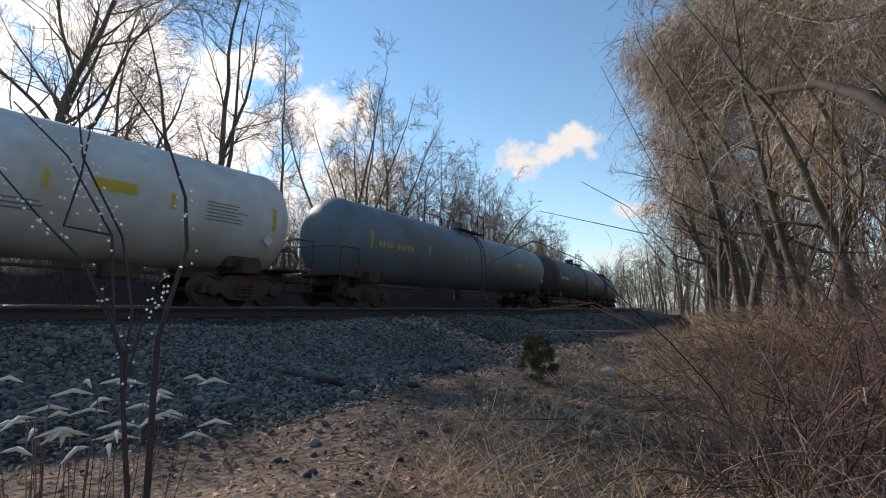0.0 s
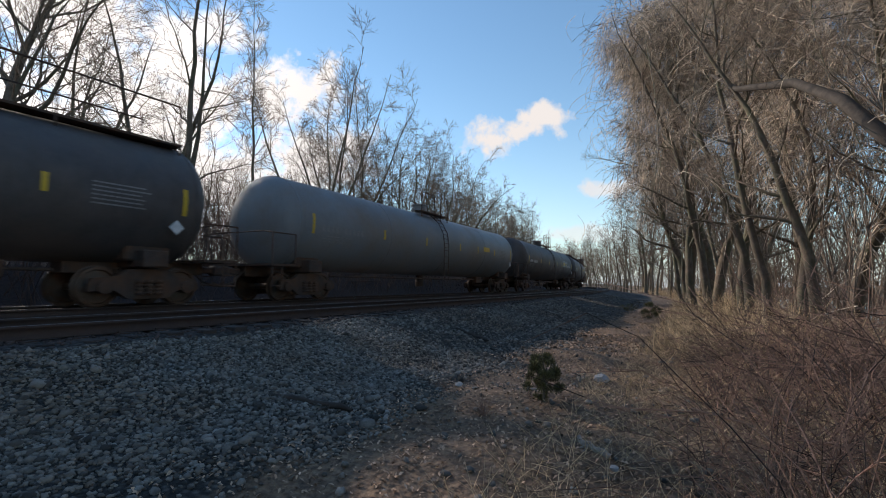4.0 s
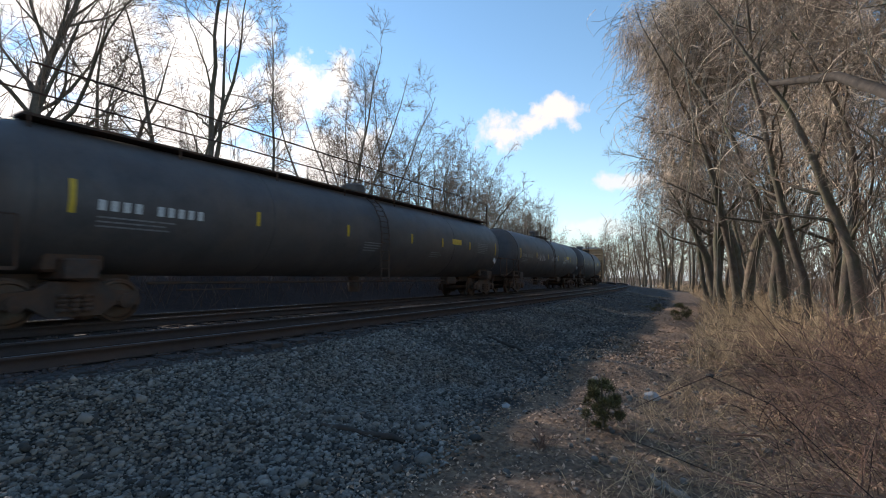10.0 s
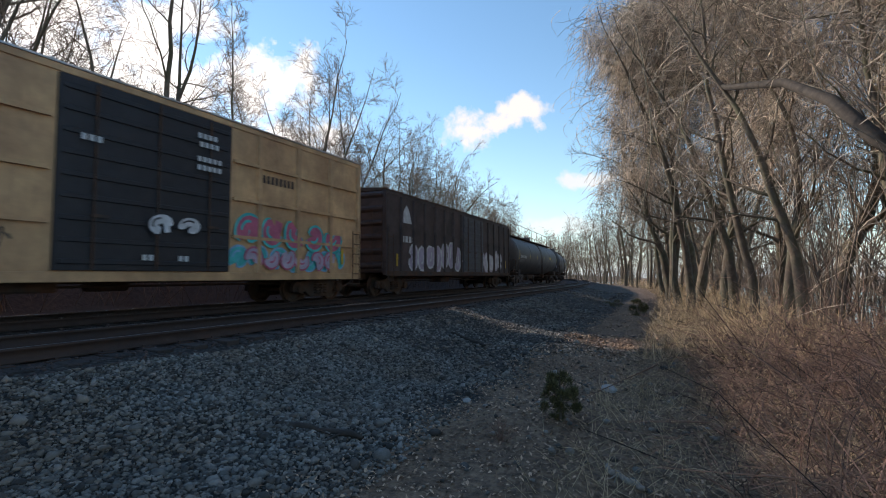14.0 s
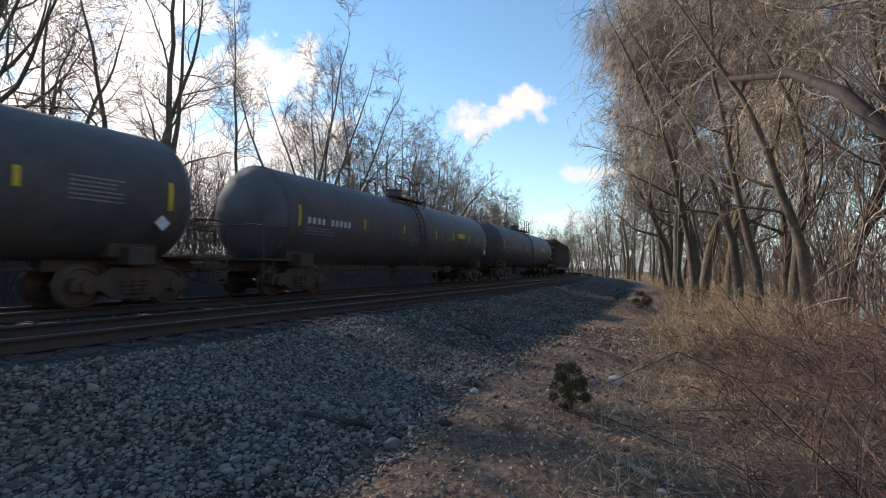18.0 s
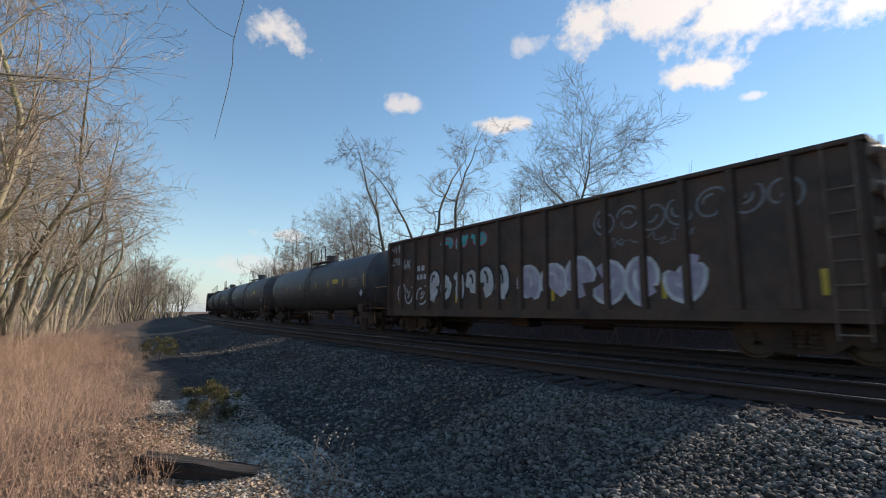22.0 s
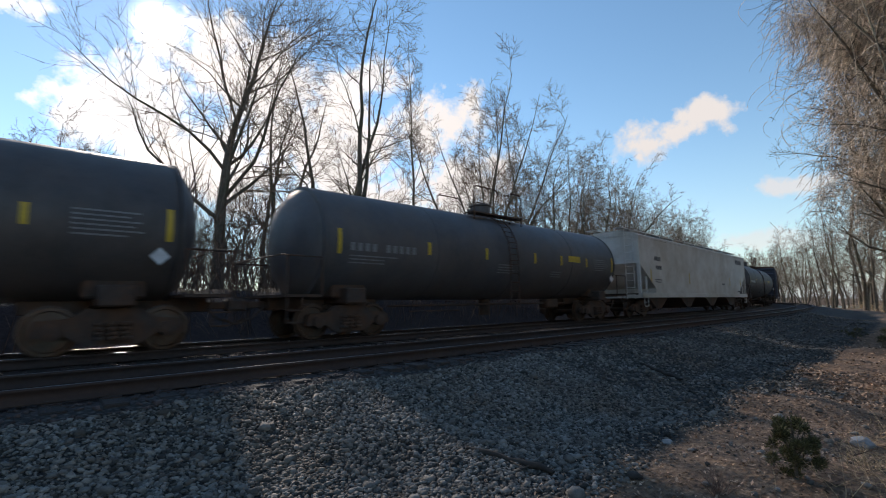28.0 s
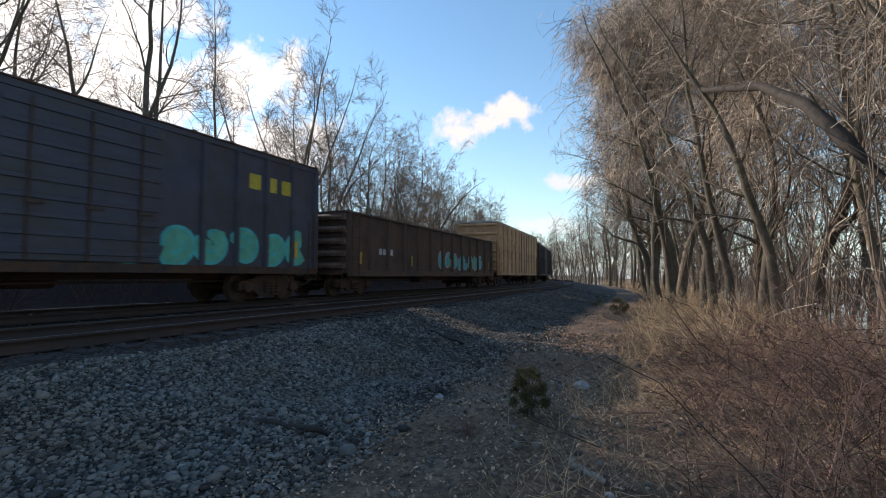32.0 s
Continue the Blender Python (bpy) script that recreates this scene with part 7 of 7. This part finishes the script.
for i in range(3):
    scrawl(c, -4.0 + i * 3.4, 2.0, 1.8, 0.5, "chalk", 40 + i, tank=True)
tank_car(*G[11], "navy", "dusty blue-black tank car with yellow strips", marks="decal_dim")
car, h = box_car(*G[12], "tan", "faded tan box car with black door and sprayed tags", top=4.88, sill=0.85, roof="roof", door=(0.82, 3.73), door_paint="ink", ribs=11, rails=3, plain_end="tan")
graffiti(car, 2.7, 7.3, 0.95, 1.65, 7, "teal", "sky_spray", 3)
graffiti(car, 2.9, 7.0, 1.55, 2.5, 5, "pink", "teal", 33, y=-CAR_Y - 0.066)
graffiti(car, 3.1, 6.8, 0.95, 1.6, 6, "lilac", "pink", 34, y=-CAR_Y - 0.066)
graffiti(car, -h + 1.2, -h + 2.4, 2.9, 3.6, 2, "lilac", "pink", 4)
graffiti(car, 0.6, 1.9, 1.7, 2.2, 2, "chalk", "ink", 5, y=-CAR_Y - 0.155)
for i, (x, z, n) in enumerate(((1.7, 4.05, 4), (1.75, 3.85, 4), (1.7, 3.5, 5), (1.7, 3.3, 5), (-0.7, 3.4, 3), (0.5, 1.15, 2), (1.3, 1.15, 2))):
    letter_bars(car, x, z, n, 0.09, 0.12, "decal", y=-CAR_Y - 0.156)
letter_bars(car, 3.6, 3.35, 9, 0.10, 0.22, "gondola")
scrawl(car, -4.0, 1.2, 2.4, 0.5, "ink", 6)
car, h = box_car(*G[13], "maroon", "dark brown box car covered in pale sprayed tags", top=4.3, door=(1.2, 3.0), door_paint="blue", ribs=15)
graffiti(car, -6.2, -0.6, 1.0, 2.4, 7, "lilac", "chalk", 7)
graffiti(car, -0.4, 6.4, 1.0, 2.3, 8, "chalk", "lilac", 8)
graffiti(car, 0.2, 2.6, 1.9, 2.6, 3, "mint", "ink", 31)
letter_bars(car, -h + 1.2, 2.2, 4, 0.2, 0.26, "decal")
part("emblem", "peak_emblem", lambda bm: slab(bm, [(-0.45, 0), (0.45, 0), (0.2, 0.55), (0, 0.75), (-0.2, 0.55)], -CAR_Y - 0.016, -CAR_Y - 0.010), "chalk", car, pose(-h + 1.6, 0, 3.0), "plain white peaked emblem")
tank_car(*G[14], "black", "black tank car with roof rails and placards", long_walk=True)
tank_car(*G[15], "black", K_LPG % ("black", "white numbers"), marks="decal_dim")
c = tank_car(*G[16], "navy", "dusty blue-black tank car with sprayed scrawls", marks="decal")
for i in range(2):
    scrawl(c, -2.5 + i * 3.4, 1.9, 2.6, 0.5, "decal_dim", 50 + i, tank=True)
tank_car(*G[17], "navy", "dusty blue-black tank car with yellow strips", marks="decal_dim")
car, h = gondola(*G[18], "rusty dark gondola with big white sprayed letters", top=3.80)
graffiti(car, -4.85, -0.5, 1.15, 2.45, 6, "chalk", "ink", 9)
graffiti(car, -0.2, 5.2, 1.1, 2.3, 6, "lilac", "chalk", 10)
graffiti(car, -4.1, -1.5, 3.0, 3.55, 3, "teal", "pink", 11)
graffiti(car, -7.1, -6.0, 1.15, 2.05, 2, "maroon", "chalk", 12)
graffiti(car, -5.75, -4.95, 1.15, 1.95, 1, "gondola", "chalk", 13)
graffiti(car, 2.6, 7.0, 2.75, 3.4, 7, "gondola", "decal_dim", 35)
for x, z, n in ((-5.65, 2.45, 2), (-5.65, 2.12, 3)):
    letter_bars(car, x, z, n, 0.15 if n == 3 else 0.2, 0.2, "decal")
scrawl(car, -h + 0.15, 3.25, 0.9, 0.4, "chalk", 60)
scrawl(car, -h + 0.2, 2.75, 0.8, 0.4, "decal", 70)
scrawl(car, -6.9, 2.55, 0.7, 0.45, "decal", 61)
scrawl(car, 3.0, 2.4, 2.2, 0.3, "decal_dim", 62)
car, h = gondola(*G[19], "dark gondola with a big teal sprayed tag", top=3.58, ribs=13)
graffiti(car, -4.6, -0.6, 1.0, 2.4, 5, "teal", "sky_spray", 14)
graffiti(car, 1.7, 2.7, 1.15, 1.8, 2, "lilac", "ink", 15)
scrawl(car, 0.0, 1.25, 0.55, 0.9, "chalk", 63)
scrawl(car, 2.6, 1.35, 0.9, 0.5, "chalk", 69)
letter_bars(car, -h + 1.2, 2.2, 2, 0.2, 0.22, "decal")
letter_bars(car, -h + 1.2, 1.85, 3, 0.18, 0.22, "decal")
car, h = gondola(*G[20], "rusty dark gondola with green and red sprayed tags", top=3.68, ribs=15)
graffiti(car, 1.1, 5.0, 2.55, 3.25, 4, "mint", "chalk", 16)
graffiti(car, 1.1, 5.0, 1.1, 2.2, 4, "gondola", "chalk", 17)
graffiti(car, 1.3, 4.8, 1.1, 1.5, 5, "teal", "mint", 37)
graffiti(car, -4.4, 0.3, 1.1, 2.3, 6, "lilac", "red", 18)
graffiti(car, -4.6, 0.5, 1.05, 1.5, 5, "red", "gondola", 38)
scrawl(car, -4.2, 1.3, 4.4, 1.0, "decal_yellow", 74)
for x, z in ((-6.9, 2.1), (-6.9, 1.75)):
    letter_bars(car, x, z, 2, 0.16, 0.2, "decal")
    letter_bars(car, x + 0.85, z, 2, 0.16, 0.2, "decal")
scrawl(car, 5.6, 1.5, 0.7, 0.7, "chalk", 64)
scrawl(car, 6.6, 1.8, 0.9, 0.6, "chalk", 65)
car, h = box_car(*G[21], "maroon", "dark red-brown box car with teal and red tags", top=4.35, door=(0.4, 3.0), ribs=13)
graffiti(car, -h + 0.3, -1.6, 2.9, 3.8, 6, "teal", "red", 19)
graffiti(car, -h + 0.3, -1.6, 1.1, 2.1, 6, "red", "teal", 20)
car, h = gondola(*G[22], "chestnut-brown gondola with many coloured sprayed tags", top=3.72, ribs=13, paint="redgondola")
graffiti(car, -5.5, 1.0, 2.9, 3.35, 8, "sky_spray", "teal", 21)
graffiti(car, -6.8, -2.4, 1.05, 1.95, 6, "lilac", "pink", 22)
graffiti(car, -2.2, 1.6, 1.05, 1.85, 5, "chalk", "ink", 23)
graffiti(car, 2.6, 3.8, 1.3, 2.6, 1, "mint", "decal_yellow", 24)
graffiti(car, 5.3, 6.6, 1.1, 2.0, 1, "chalk", "ink", 25)
car, h = box_car(*G[23], "red", "oxide-red box car with ribbed sides and pale tags", top=4.45, door=(-0.6, 3.0), ribs=13, end_ribs=5)
graffiti(car, -4.9, -2.2, 1.05, 2.25, 5, "greybox", "ink", 26)
graffiti(car, 1.6, 6.6, 0.95, 2.15, 7, "red", "lilac", 27)
scrawl(car, 2.0, 0.95, 4.4, 1.1, "chalk", 72)
letter_bars(car, -h + 1.0, 2.35, 4, 0.22, 0.24, "decal")
letter_bars(car, -h + 1.0, 1.95, 4, 0.22, 0.24, "decal")
scrawl(car, -h + 0.2, 2.9, 0.7, 0.6, "chalk", 66)
scrawl(car, h - 0.85, 2.4, 0.6, 1.1, "lilac", 67)
scrawl(car, -1.8, 1.95, 2.0, 0.3, "decal_dim", 68)
tank_car(*G[24], "black", "black tank car with white numbers and yellow strips")
tank_car(*G[25], "navy", "blue-black tank car with tan strips", marks="decal_dim")
hopper(*G[26], "long white covered hopper with brown discharge bays")
tank_car(*G[27], "black", "black tank car with a yellow panel")
car, h = box_car(*G[28], "blue", "dark blue box car with white and green sprayed letters", top=4.35, door=(1.0, 3.0), ribs=15, end_ribs=6)
graffiti(car, -7.3, -4.6, 1.0, 2.1, 4, "blue", "pink", 36)
graffiti(car, -4.6, 1.1, 1.0, 2.35, 6, "chalk", "teal", 28)
graffiti(car, 1.4, 7.4, 1.0, 2.05, 6, "mint", "teal", 29)
letter_bars(car, 5.0, 3.15, 3, 0.4, 0.42, "decal_yellow")
car, h = gondola(*G[29], "dark gondola with a teal sprayed tag", top=3.1, ribs=13)
graffiti(car, -0.5, 6.5, 1.05, 2.0, 8, "teal", "lilac", 30)
letter_bars(car, -h + 2.2, 1.6, 4, 0.2, 0.24, "decal")
box_car(*G[30], "tan", "faded tan box car with a pale roof", top=4.75, roof="roof", door=(0.9, 3.3), ribs=11, rails=3)
box_car(*G[31], "maroon", "dark box car far down the train", top=4.3)
tank_car(*G[32], "black", "black tank car far down the train")
box_car(*G[33], "maroon", "dark box car far down the train", top=4.3)
tank_car(*G[34], "black", "black tank car far down the train")
SPEED = 16.70


def car_pose(item, t):
    if isinstance(item, tuple):
        s, dx, dz = item
    else:
        s, dx, dz = item, 0.0, 0.0
    x, y, th = on_line(s - SPEED * t, SPACING + GAUGE / 2)
    return Matrix.Translation((x, y, RAIL_Z)) @ Matrix.Rotation(th, 4, "Z") @ Matrix.Translation((dx, 0, dz))


def motions():
    times = [i * 1.0 for i in range(33)]
    for thing, item in CARS:
        walk(thing, [(t, car_pose(item, t)) for t in times])
    # wheels turn while they pass the verge
    start = {thing: item for thing, item in CARS}
    for thing, wheels, x in SPIN:
        s = start[thing] + x
        t0, t1 = max(0.0, (s - 26) / SPEED), min(32.0, (s + 26) / SPEED)
        f0, f1 = math.ceil(t0 * FPS), math.floor(t1 * FPS)
        rows = []
        base = pose(x, 0, WHEEL_R)
        steps = range(f0, f1 + 1) if f1 > f0 else ()
        if f0 > 0 or not steps:
            rows.append((0.0, base))
        for f in steps:
            turn = -(f - f0) / FPS * SPEED / WHEEL_R
            rows.append((f / FPS, base @ Matrix.Rotation(turn, 4, "Y")))
        if f1 < 32 * FPS or not steps:
            rows.append((32.0, rows[-1][1]))
        walk(wheels, rows)


motions()
